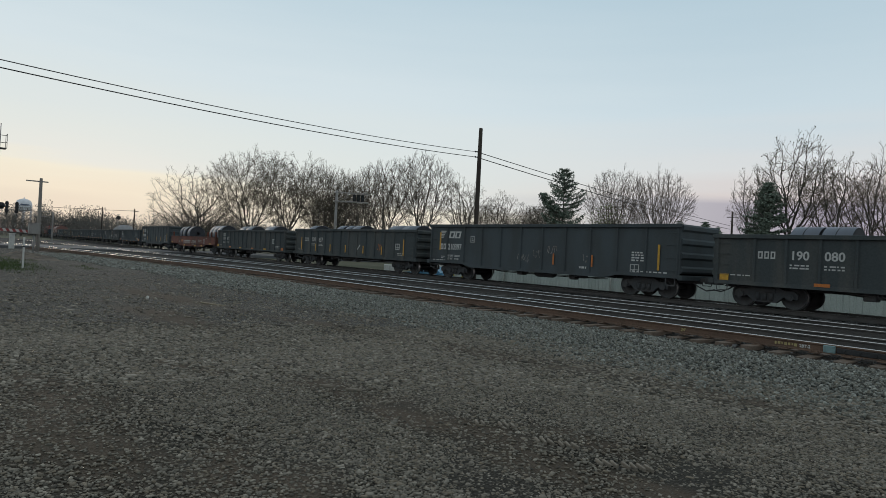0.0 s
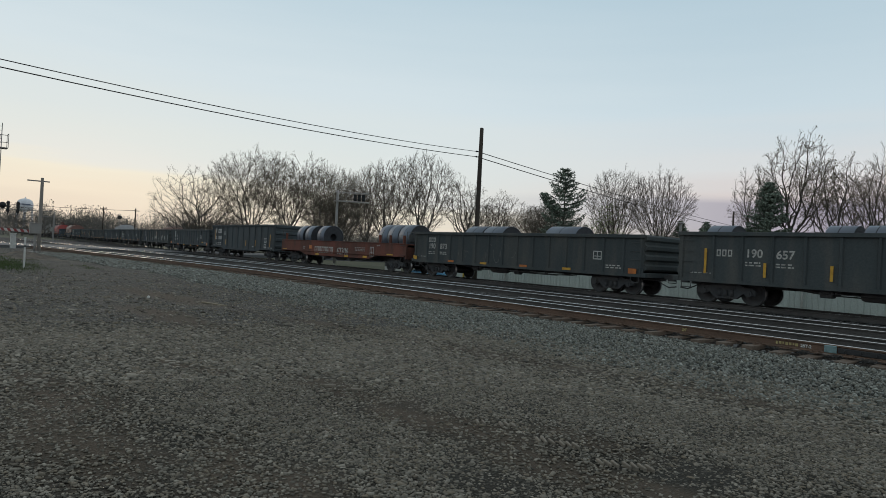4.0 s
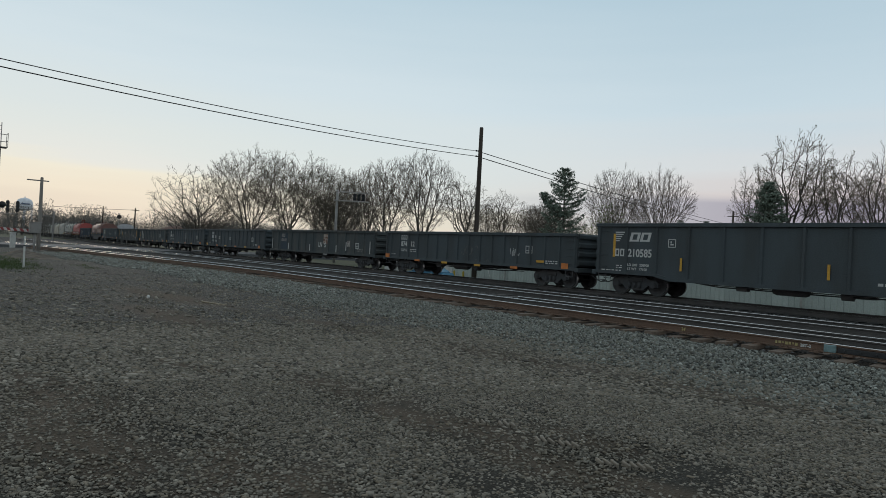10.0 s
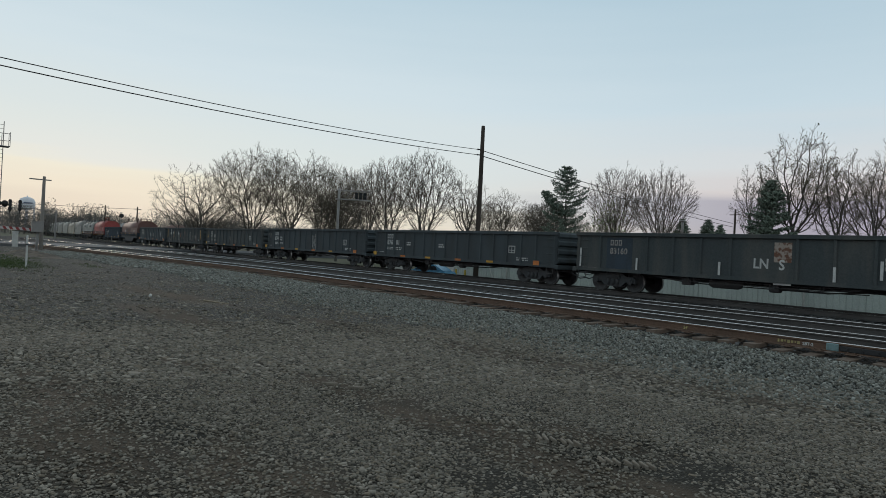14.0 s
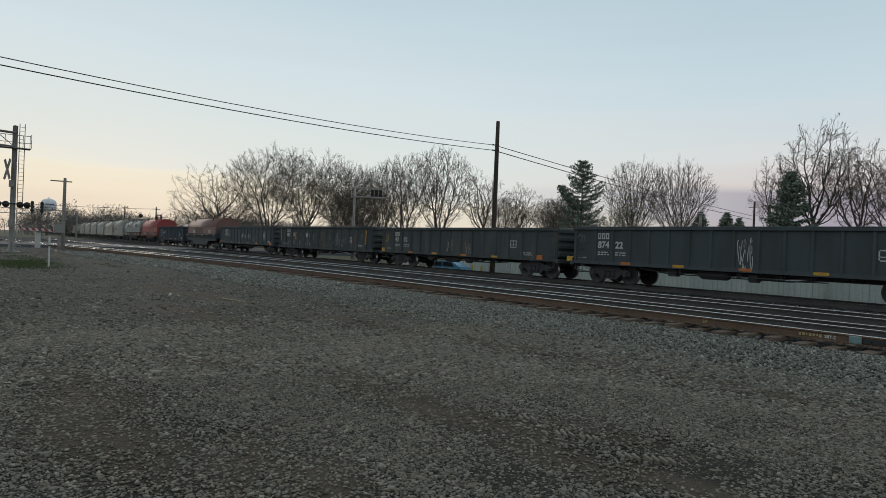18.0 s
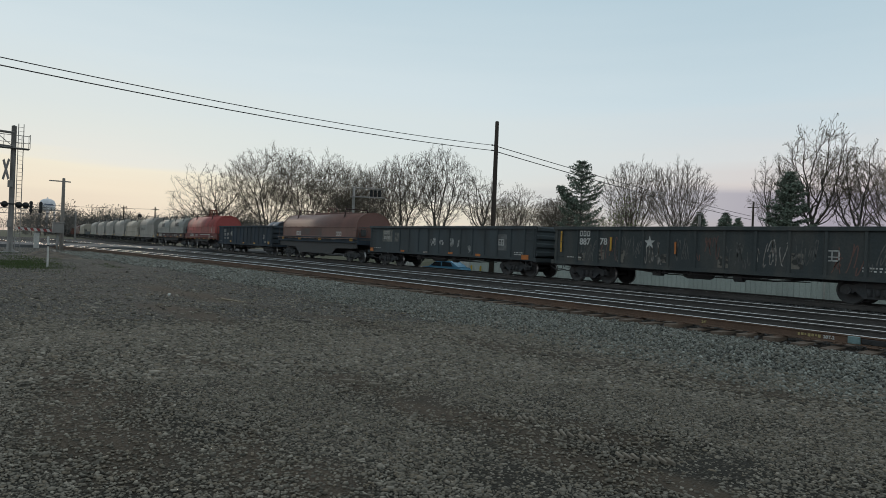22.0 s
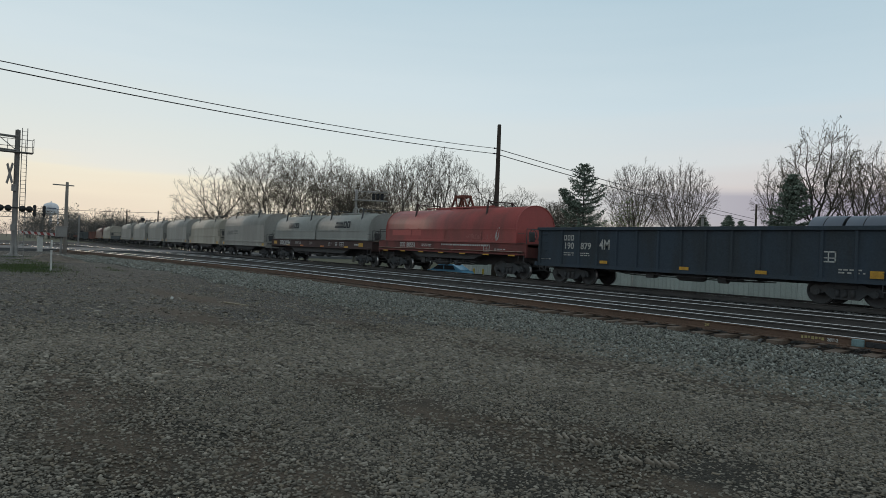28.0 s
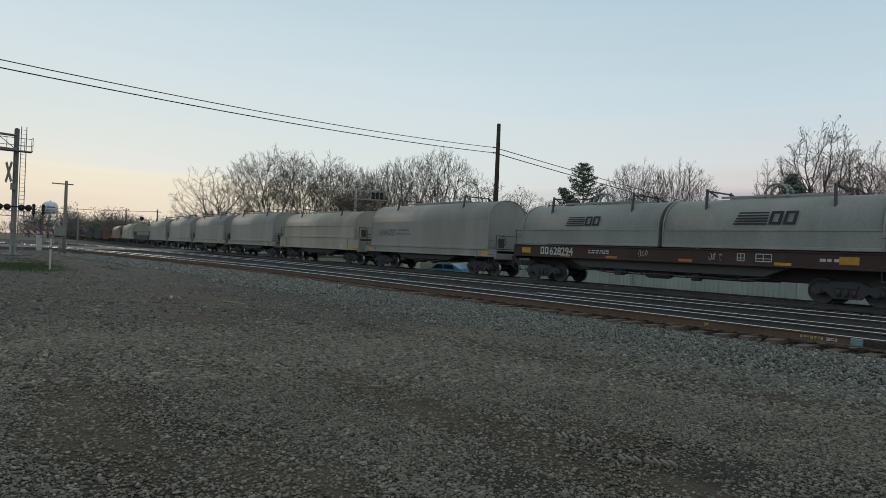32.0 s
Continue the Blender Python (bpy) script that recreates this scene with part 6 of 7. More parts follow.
set_pose(oak, -99.6, 33.3, 200)
set_pose(vase, -93.3, 38.7, 0)
set_pose(vase2, -89.1, 43.1, 40)
set_pose(elm, -71.5, 54.6, 10)
set_pose(broom, -43.9, 69.2, 0)
set_pose(airy, -27.0, 64.6, 30)
set_pose(forked, -22.2, 68.0, 0)
set_pose(scrub, -95.5, 35.5, 0)
for t, x, y, turn, wide, tall in (
        (vase, -86.8, 47.6, 150, 0.82, 0.92), (vase2, -90.0, 52.4, 100, 0.78, 0.92), (oak, -104.5, 36.5, 110, 0.75, 0.78),
        (elm, -76.0, 51.9, 120, 0.95, 0.94), (elm, -79.2, 50.5, 200, 0.8, 0.88), (airy, -69.2, 60.7, 260, 1.0, 0.84), (broom, -68.0, 63.5, 40, 0.9, 0.72), (airy, -71.2, 70.3, 150, 0.95, 0.78),
        (broom, -76.0, 83.5, 70, 1.1, 0.86), (broom, -80.0, 87.0, 160, 1.1, 0.84), (broom, -70.5, 82.0, 250, 1.2, 0.80), (elm, -66.0, 74.0, 300, 0.75, 0.66),
        (broom, -50.6, 69.5, 110, 0.98, 1.06), (airy, -30.6, 64.9, 90, 0.66, 0.80), (airy, -23.6, 66.2, 210, 0.85, 0.87), (forked, -19.3, 69.4, 120, 1.0, 0.96),
        (forked, -16.0, 70.0, 240, 1.05, 0.98), (vase, -110.0, 62.0, 20, 0.8, 0.75), (vase2, -100.0, 60.0, 190, 0.9, 0.78)):
    place(t, x, y, turn, wide, tall)
for k, (x, y, size) in enumerate(((-101.5, 34.5, 0.9), (-96.0, 38.0, 0.7), (-74.0, 52.0, 0.8), (-69.0, 57.0, 0.9), (-66.0, 61.0, 1.0), (-104.5, 33.0, 0.8), (-62.0, 66.0, 1.0),
                                  (-58.5, 66.0, 0.95), (-52.5, 66.5, 1.05), (-47.0, 66.5, 0.95), (-42.5, 72.0, 0.9), (-34.0, 68.0, 0.95), (-29.5, 67.0, 0.95), (-21.5, 66.0, 0.9), (-18.5, 68.0, 0.95))):
    place(scrub, x, y, 47 * k, size, size)
big = spruce_tree(5, 13.5, 6.9, 0.75, "tall dark spruce with ragged drooping boughs", ((0.5, 0.3, 1.0), (-1.7, -1.5, 0.76)), 0.30, 0.35)
set_pose(big, -55.4, 64.5, 0)
full = spruce_tree(9, 9.9, 6.2, 0.1, "dense dark green conical spruce", shape=0.8)
set_pose(full, -27.9, 62.0, 0)
for x, y, size in ((-61.2, 103.2, 0.95), (-57.6, 105.3, 0.95), (-55.8, 106, 0.86)):
    place(full, x, y, x * 40, size, size)
leafy = bare_tree(71, 8.6, 5.4, 0.0, 320, 0.5, 0.14, 1.5, 0.10, "small tree with fresh yellow-green leaves", YOUNGLEAF, foot=0.08, belly=0.55)
set_pose(leafy, -49.6, 66.5, 0)
place(leafy, -63.0, 100.0, 90, 0.9, 0.9)


# far woods along the horizon: clumps of twig fans on stems, one mass
def far_woods():
    r = random.Random(99)
    segs, spots = [], []
    for k in range(620):
        a = math.radians(r.uniform(-10, 34))
        d = r.uniform(240, 430)
        x, y = -math.cos(a) * d, math.sin(a) * d
        if a < math.radians(5) and d < 380:
            continue
        h = r.uniform(8.0, 13.5) if k < 360 else r.uniform(3.0, 5.5)
        w = h * (r.uniform(0.3, 0.5) if k < 360 else r.uniform(0.8, 1.3))
        segs.append((Vector((x, y, -0.2)), Vector((x + r.gauss(0, 0.4), y, h * 0.6)), 0.22, 0.12))
        for _ in range(80 if k < 360 else 40):
            # twig ends inside a rounded crown
            v = Vector((r.gauss(0, 1), r.gauss(0, 1), r.gauss(0, 1))).normalized() * r.random() ** 0.4
            p = Vector((x + v.x * w, y + v.y * w, h * 0.58 + v.z * h * 0.42))
            b = Vector((x, y, p.z * 0.5))
            segs.append((b + (p - b) * 0.55, p, 0.05, 0.025))
            for _ in range(3):
                spots.append(p + Vector((r.gauss(0, 0.45), r.gauss(0, 0.45), r.gauss(0, 0.35))))
    # the haze of distance is painted in as a paler twig colour
    haze = mat("far_twig_haze", (0.165, 0.148, 0.132), 0.95, second=(0.135, 0.128, 0.108), scale=0.05, fine=2, bump=0)
    verts = segments_mesh("far_woods", segs, 3, haze)
    tagged(new("far_woods", verts), "hazy bare woods along the horizon", "woods", kind="stuff")
    tagged(new("far_woods_buds", leaves_mesh("far_woods_buds", spots, 0.27, haze, 3)), "budding twigs of the far woods", "woods", kind="stuff")


far_woods()

# ---- poles and wires ----
def wood_pole(name, x, y, h, r, label, lean=0.0):
    ob = empty(name, pose(x, y, 0), label=label, category="utility pole")
    bm = B()
    lathe(bm, [(0.01, -1.0), (r * 1.25, -1.0), (r * 1.12, h * 0.3), (r, h * 0.7), (r * 0.86, h - 0.06), (r * 0.7, h), (0.005, h + 0.01)], "z", 14)
    part("pole_shaft", done(bm), OLDWOOD if name == "old_pole" else POLE, ob)
    return ob


p1 = wood_pole("utility_pole", -37.8, 34.3, 11.7, 0.17, "tall dark wooden utility pole behind the train")
for z in (9.88, 9.46):
    bm = B()
    tube(bm, (-0.16, -0.05, z), (-0.42, -0.05, z), 0.02, n=6)
    lathe(bm, [(0.02, z - 0.06), (0.06, z - 0.04), (0.045, z), (0.06, z + 0.05), (0.02, z + 0.07)], "z", 8, (-0.42, -0.05, 0))
    part("insulator", done(bm), DARKSTEEL, p1)
p2 = wood_pole("utility_pole", -50.3, 100.0, 10.7, 0.16, "wooden utility pole among the far trees")
bm = B()
cbox(bm, -0.9, 0.9, -0.06, 0.06, 9.75, 9.87, 0.01)
part("crossarm", done(bm), POLE, p2)


def wire(a, b, sag, r, label):
    a, b = Vector(a), Vector(b)
    bm = B()
    side = (b - a).cross(Vector((0, 0, 1))).normalized()
    last = None
    for k in range(33):
        u = k / 32
        p = a.lerp(b, u)
        p.z -= 4 * sag * u * (1 - u)
        ring = [bm.verts.new(p + r * (math.cos(q) * side + math.sin(q) * Vector((0, 0, 1)))) for q in (0, 1.047, 2.094, 3.142, 4.189, 5.236)]
        if last:
            for i in range(6):
                bm.faces.new((last[i], last[(i + 1) % 6], ring[(i + 1) % 6], ring[i]))
        last = ring
    ob = part("overhead_wire", done(bm), WIRE, None)
    return tagged(ob, label, "wire", group="wires of the pole line")


wire((-38.2, 34.3, 9.88), (-25.4, -32.0, 10.2), 1.38, 0.022, "black overhead wire sagging from the wooden pole")
wire((-38.2, 34.3, 9.46), (-25.4, -32.0, 9.8), 1.29, 0.026, "black overhead wire sagging from the wooden pole")
wire((-38.2, 34.3, 9.88), (-50.6, 100.0, 8.45), 0.25, 0.03, "black overhead wire running to the far pole")
wire((-38.2, 34.3, 9.46), (-50.6, 100.0, 7.9), 0.3, 0.034, "black overhead wire running to the far pole")

# old cut-down pole with a bare crossarm
p3 = wood_pole("old_pole", -65.4, 8.6, 6.4, 0.135, "grey weathered wooden pole with one bare crossarm")
bm = B()
cbox(bm, -0.05, 0.05, -1.1, 0.55, 6.05, 6.15, 0.01)
part("crossarm", done(bm), GALV, p3)
for k, (x, y, h) in enumerate(((-195.9, 40.4, 9.6), (-155.3, 38.5, 8.1))):
    p = wood_pole("far_pole", x, y, h, 0.14, "thin wooden pole beyond the level crossing")
    bm = B()
    cbox(bm, -0.06, 0.06, -0.8, 0.8, h - 0.6, h - 0.45, 0.01)
    part("crossarm", done(bm), POLE, p)
wire((-155.3, 38.5, 7.6), (-190, -20, 9.2), 0.8, 0.04, "thin wire above the level crossing")


# ---- the level crossing: cantilever signal, gate, cabinet ----
def cantilever_signal():
    ob = empty("crossing_signal", pose(-58.8, 4.35, 0.0), label="tall grey cantilever crossing signal with ladder and crossbuck", category="railway signal")
    bm = B()
    lathe(bm, [(0.01, 0), (0.42, 0.0), (0.42, 0.08), (0.22, 0.25), (0.19, 1.2), (0.17, 9.5), (0.19, 9.52), (0.01, 9.6)], "z", 12)
    for a in (0, 1.57, 3.14, 4.71):
        prism(bm, [(0.1, 0.06), (0.5, 0.06), (0.16, 0.9)], -0.02, 0.02, "y")
    part("mast", done(bm), GALV, ob)
    bm = B()
    for dz in (9.0, 7.95):
        tube(bm, (0, 0, dz), (0, -9, dz + 0.3), 0.075, n=8)
        tube(bm, (0.5, 0, dz), (0.5, -9, dz + 0.3), 0.05, n=6)
    for k in range(7):
        y = -k * 1.3
        tube(bm, (0, y, 7.95 - y * 0.033), (0, y - 1.3, 9.0 + 0.033 * (1.3 - y)), 0.03, n=5)
        tube(bm, (0, y - 1.3, 7.95), (0, y - 1.3, 9.0), 0.03, n=5)
    part("arm_truss", done(bm), GALV, ob)
    bm = B()
    cbox(bm, -0.35, 0.6, -9, 1.0, 7.82, 7.88, 0.01)
    part("walkway", done(bm), GALV, ob)
    bm = B()
    for z in (8.35, 8.9):
        tube(bm, (-0.35, -9, z), (-0.35, 1.0, z), 0.025, n=5)
        tube(bm, (-0.35, 1.0, z), (0.6, 1.0, z), 0.025, n=5)
    for y in (1.0, 0.55, -0.6, -1.4, -2.2):
        tube(bm, (-0.35, y, 7.85), (-0.35, y, 8.9), 0.022, n=5)
    tube(bm, (0.6, 1.0, 7.85), (0.6, 1.0, 8.9), 0.022, n=5)
    part("handrail", done(bm), GALV, ob)
    bm = B()
    for y in (0.28, 0.62):
        tube(bm, (0.0, y, 0.1), (0.0, y, 9.75), 0.03, n=5)
    for k in range(30):
        tube(bm, (0, 0.28, 0.5 + k * 0.31), (0, 0.62, 0.5 + k * 0.31), 0.014, n=5)
    part("ladder", done(bm), GALV, ob)
    for sgn in (-1, 1):
        bm = B()
        c = Vector((0.35, -0.45, 6.2))
        d = Vector((0.5 * sgn, 0.2 * sgn, 1.0)).normalized()
        n = Vector((0.1, 0.06, -0.06 * sgn))
        pts = [c - d * 0.85 - n, c + d * 0.85 - n, c + d * 0.85 + n, c - d * 0.85 + n]
        lo = [bm.verts.new(p) for p in pts]
        hi = [bm.verts.new(p + Vector((0.02 + 0.004 * sgn, 0, 0))) for p in pts]
        bm.faces.new(lo)
        bm.faces.new(hi)
        for i in range(4):
            bm.faces.new((lo[i], lo[(i + 1) % 4], hi[(i + 1) % 4], hi[i]))
        part("crossbuck_blade", done(bm), GALV, ob, "weathered white crossbuck blade")
    bm = B()
    tube(bm, (0.2, -1.3, 3.65), (0.2, 1.1, 3.65), 0.05, n=6)
    part("light_bracket", done(bm), DARKSTEEL, ob)
    for y in (-0.95, -0.45, 0.45, 0.9):
        bm = B()
        lathe(bm, [(0.01, 0.0), (0.24, 0.02), (0.24, 0.05), (0.12, 0.06), (0.12, 0.25), (0.01, 0.27)], "x", 16, (0.2, y, 3.6))
        prism(bm, [(y - 0.13, 3.72), (y + 0.13, 3.72), (y + 0.1, 3.76), (y - 0.1, 3.76)], 0.0, 0.25, "x")
        lamp_ob = part("flasher", done(bm), DARKSTEEL, ob)
        bm = B()
        lathe(bm, [(0.005, -0.012), (0.1, -0.008), (0.1, 0.0)], "x", 14, (0.2, y, 3.6))
        part("lens", done(bm), LAMPRED, lamp_ob, "dark red lens, unlit")
    for z, w in ((4.9, 0.16), (1.9, 0.12)):
        bm = B()
        cbox(bm, 0.15, 0.4, -0.15 - w, 0.02, z, z + 0.5, 0.02)
        part("junction_box", done(bm), GALV, ob)
    bm = B()
    prism(bm, [(-0.7, -0.6), (0.7, -0.6), (0.7, 0.6), (-0.7, 0.6)], -0.1, 0.06, "z")
    part("footing", done(bm), CONCRETE, ob)


cantilever_signal()


def crossing_gate():
    ob = empty("crossing_gate", pose(-64.3, 8.15, 0), label="lowered crossing gate with red and white striped arm", category="crossing gate")
    bm = B()
    tube(bm, (0, 0, -0.1), (0, 0, 1.6), 0.085, n=10)
    cbox(bm, -0.3, 0.3, -0.3, 0.3, -0.1, 0.06, 0.02)
    part("post", done(bm), GALV, ob)
    bm = B()
    cbox(bm, -0.32, 0.32, -0.42, 0.42, 1.55, 2.45, 0.04)
    cbox(bm, -0.36, 0.36, -0.46, 0.46, 2.42, 2.5, 0.02)
    part("mechanism", done(bm), GALV, ob, "grey steel mechanism box")
    red, white = mat("arm_red", (0.28, 0.05, 0.045), 0.7, bump=0), mat("arm_white", (0.5, 0.47, 0.44), 0.7, bump=0)
    a, b = Vector((-0.2, -0.3, 1.75)), Vector((-4.5, -2.7, 1.85))
    d = (b - a).normalized()
    ln = (b - a).length
    for k in range(12):
        bm = B()
        p, q = a + d * ln * k / 12, a + d * ln * (k + 1) / 12
        sl = d * 0.12
        up = Vector((0, 0, 0.12))
        n = Vector((d.y, -d.x, 0)).normalized() * 0.02
        ring = [p - up - sl, q - up - sl, q + up + sl, p + up + sl]
        lo, hi = [bm.verts.new(v - n) for v in ring], [bm.verts.new(v + n) for v in ring]
        bm.faces.new(lo)
        bm.faces.new(hi[::-1])
        for i in range(4):
            bm.faces.new((lo[i], lo[(i + 1) % 4], hi[(i + 1) % 4], hi[i]))
        part("arm_stripe", done(bm), (red, white)[k % 2], ob)


crossing_gate()
bm = B()
cbox(bm, -74.8, -74.4, 7.45, 7.9, 0.0, 1.45, 0.03)
cbox(bm, -74.84, -74.36, 7.41, 7.94, 1.42, 1.5, 0.02)
tagged(part("trackside_cabinet", done(bm), PLASTIC_WHITE, None), "small white trackside cabinet by the crossing", "cabinet")


# white marker stake in the grass
st = empty("marker_stake", pose(-36.1, 4.2, 0, 0, -2, 0), label="leaning white marker stake in thin grass", category="marker post")
bm = B()
cbox(bm, -0.035, 0.035, -0.04, 0.04, -0.1, 1.45, 0.01)
part("stake_shaft", done(bm), PLASTIC_WHITE, st)
bm = B()
cbox(bm, -0.04, 0.04, -0.045, 0.045, 0.98, 1.05, 0.004)
part("band", done(bm), DARKSTEEL, st, "dark band")


# far signal bridge beyond the crossing
def signal_bridge():
    ob = empty("signal_bridge", pose(-149.5, 12.0, 0), label="far steel signal bridge with dark signal heads", category="railway signal")
    bm = B()
    for z in (4.9, 5.9):
        for x in (-0.5, 0.5):
            tube(bm, (x, -9, z), (x, 10, z), 0.06, n=5)
    for k in range(19):
        tube(bm, (-0.5, -9 + k, 4.9), (-0.5, -8.5 + k, 5.9), 0.035, n=4)
        tube(bm, (-0.5, -8.5 + k, 5.9), (-0.5, -8 + k, 4.9), 0.035, n=4)
    part("truss", done(bm), GALV, ob)
    for y in (-9, 10):
        bm = B()
        for x in (-0.5, 0.5):
            tube(bm, (x, y, -0.1), (x, y, 5.9), 0.09, n=6)
        part("leg", done(bm), GALV, ob)
    for y in (2.2, 3.8):
        bm = B()
        tube(bm, (0.6, y, 4.7), (0.6, y, 7.4), 0.05, n=6)
        for z in (5.6, 6.3, 7.0):
            tube(bm, (0.65, y, z), (0.75, y, z), 0.33, n=14)
        cbox(bm, 0.55, 0.68, y - 0.22, y + 0.22, 5.2, 7.4, 0.03)
        part("signal_head", done(bm), DARKSTEEL, ob)


signal_bridge()


# signal mast with a cantilever arm behind the train
def arm_signal():
    ob = empty("cantilever_signal", pose(-62.4, 35.9, 0), label="grey cantilever signal mast with dark signal heads", category="railway signal")
    bm = B()
    tube(bm, (0, 0, -0.1), (0, 0, 8.0), 0.16, 0.14, n=10)
    part("mast", done(bm), GALV, ob)
    bm = B()
    d = Vector((1.7, 2.9, 0)).normalized()
    for z in (7.8, 6.85):
        for o in (-0.3, 0.3):
            n = Vector((-d.y, d.x, 0)) * o
            tube(bm, n + Vector((0, 0, z)) - d * 0.3, n + d * 3.4 + Vector((0, 0, z)), 0.05, n=5)
    for k in range(5):
        a, b = d * 0.7 * k, d * 0.7 * (k + 1)
        tube(bm, a + Vector((0, 0, 6.85)), b + Vector((0, 0, 7.8)), 0.03, n=4)
    part("arm_truss", done(bm), GALV, ob)
    bm = B()
    n = Vector((-d.y, d.x, 0)) * 0.4
    vs = [d * 3.5 + n, d * 3.5 - n, -d * 0.4 - n, -d * 0.4 + n]
    prism(bm, [(v.x, v.y) for v in vs], 6.78, 6.83, "z")
    part("walkway", done(bm), GALV, ob)
    for k in (1.9, 2.35, 2.8):
        bm = B()
        c = d * k
        for z in (7.1, 7.45):
            tube(bm, (c.x + 0.15, c.y - 0.1, z), (c.x + 0.3, c.y - 0.2, z), 0.17, n=12)
        cbox(bm, c.x - 0.1, c.x + 0.16, c.y - 0.14, c.y + 0.14, 6.9, 7.65, 0.02)
        part("signal_head", done(bm), DARKSTEEL, ob)


arm_signal()
# low signal by the crossing
lo = empty("dwarf_mast", pose(-152, 34.5, 0), label="dark round signal head on a short mast", category="railway signal")
bm = B()
tube(bm, (0, 0, -0.1), (0, 0, 5.6), 0.08, n=8)
part("mast", done(bm), GALV, lo)
bm = B()
tube(bm, (0.1, 0, 5.8), (0.2, 0, 5.8), 0.45, n=16)
part("signal_head", done(bm), DARKSTEEL, lo)


# ---- water tower far off ----
def water_tower():
    ob = empty("water_tower", pose(-596, 67.8, 0), label="pale water tower with a rounded tank on legs", category="water tower")
    bm = B()
    lathe(bm, [(0.05, 17.2), (3.5, 17.6), (5.2, 19.4), (5.6, 21.5), (5.6, 23.6), (4.6, 25.8), (2.4, 27.0), (0.4, 27.4), (0.3, 28.4), (0.01, 28.4)], "z", 24)
    part("tank", done(bm), TANK, ob)
    for k in range(6):
        a = 2 * math.pi * k / 6
        bm = B()
        tube(bm, (6.3 * math.cos(a), 6.3 * math.sin(a), -0.5), (5.4 * math.cos(a), 5.4 * math.sin(a), 21), 0.35, n=6)
        part("leg", done(bm), TANK, ob)
    bm = B()
    tube(bm, (0, 0, -0.5), (0, 0, 17.5), 0.9, n=8)
    part("riser", done(bm), TANK, ob)
    bm = B()
    lathe(bm, [(5.7, 20.9), (6.3, 20.9), (6.3, 21.1), (5.7, 21.1)], "z", 24)
    part("balcony", done(bm), TANK, ob)
    bm = B()
    box(bm, 5.45, 5.72, -3.0, 3.0, 22.3, 23.0)
    part("painted_name", done(bm), mat("tower_lettering", (0.12, 0.15, 0.22), 0.8, bump=0), ob, "town name as a plain dark bar")


water_tower()


# pale salt domes beyond the crossing
def dome(x, y, r, h, m, label):
    bm = B()
    lathe(bm, [(r, -0.1), (r, 0.3 * h), (r * 0.93, 0.55 * h), (r * 0.7, 0.82 * h), (r * 0.35, 0.97 * h), (0.01, h)], "z", 20, (x, y, 0))
    tagged(part("storage_dome", done(bm), m, None), label, "dome")


dome(-186, 44, 3.6, 4.9, mat("dull_dome", (0.25, 0.25, 0.25), 0.9), "pale rounded storage dome far beyond the train")
dome(-190, 58, 5.0, 5.4, mat("rusty_dome", (0.16, 0.10, 0.08), 0.9), "rust-brown rounded storage dome far beyond the train")


# ---- long shed behind the train ----
def shed():
    ob = empty("metal_shed", label="long low grey-green metal shed with a brown roof", category="building")
    x0, x1, y0, y1, eave, base = -47.0, 26.0, 38.0, 52.0, 3.08, -1.0
    bm = B()
    box(bm, x0 + 0.05, x1, y0 + 0.05, y1, base, eave)
    part("wall_core", done(bm), SIDING, ob)
    shared = None
    n = int((x1 - x0) / 0.92)
    for k in range(n):
        x = x0 + k * 0.92
        if shared is None:
            bm = B()
            pts = [(0, 0.06)]
            for j in range(3):
                a = 0.02 + j * 0.305
                pts += [(a, 0.03), (a + 0.2, 0.03), (a + 0.225, 0.0), (a + 0.275, 0.0), (a + 0.295, 0.03)]
            pts += [(0.912, 0.03), (0.912, 0.06)]
            prism(bm, pts, base, eave - 0.02, "z")
            me = bpy.data.meshes.new("panel")
            done(bm).to_mesh(me)
            bm.free()
            me.materials.append(SIDING)
            shared = me
        p = part("panel", shared, None, ob)
        p.matrix_basis = pose(x, y0, 0)
    bm = B()
    prism(bm, [(y0 - 0.35, eave + 0.02), (y0 - 0.35, eave + 0.10), ((y0 + y1) / 2, eave + 0.8), (y1 + 0.3, eave + 0.1), (y1 + 0.3, eave + 0.02), ((y0 + y1) / 2, eave + 0.68)], x0 - 0.3, x1 + 0.3, "x")
    part("roof", done(bm), ROOF, ob)
    bm = B()
    cbox(bm, x0 - 0.3, x1 + 0.3, y0 - 0.5, y0 - 0.36, eave - 0.05, eave + 0.16, 0.02)
    part("gutter", done(bm), GUTTER, ob, "pale gutter along the eave")
    for x in (-15.0, -27.5, -38.0):
        bm = B()
        tube(bm, (x, y0 - 0.12, base), (x, y0 - 0.12, eave), 0.055, n=8)
        tube(bm, (x, y0 - 0.12, eave), (x, y0 - 0.42, eave + 0.02), 0.05, n=8)
        part("downpipe", done(bm), PLASTIC_WHITE, ob, "white downpipe")
    bm = B()
    tube(bm, (-24.3, 41.0, eave + 0.4), (-24.3, 41.0, eave + 1.5), 0.09, n=10)
    tube(bm, (-24.3, 41.0, eave + 1.5), (-24.3, 41.0, eave + 1.62), 0.16, n=10)
    part("vent_pipe", done(bm), GALV, ob)
    bm = B()
    box(bm, x0 + 0.3, x0 + 2.2, y0 - 0.03, y0 + 0.03, base, 1.45)
    part("side_door", done(bm), PLASTIC_WHITE, ob, "plain white door")


shed()
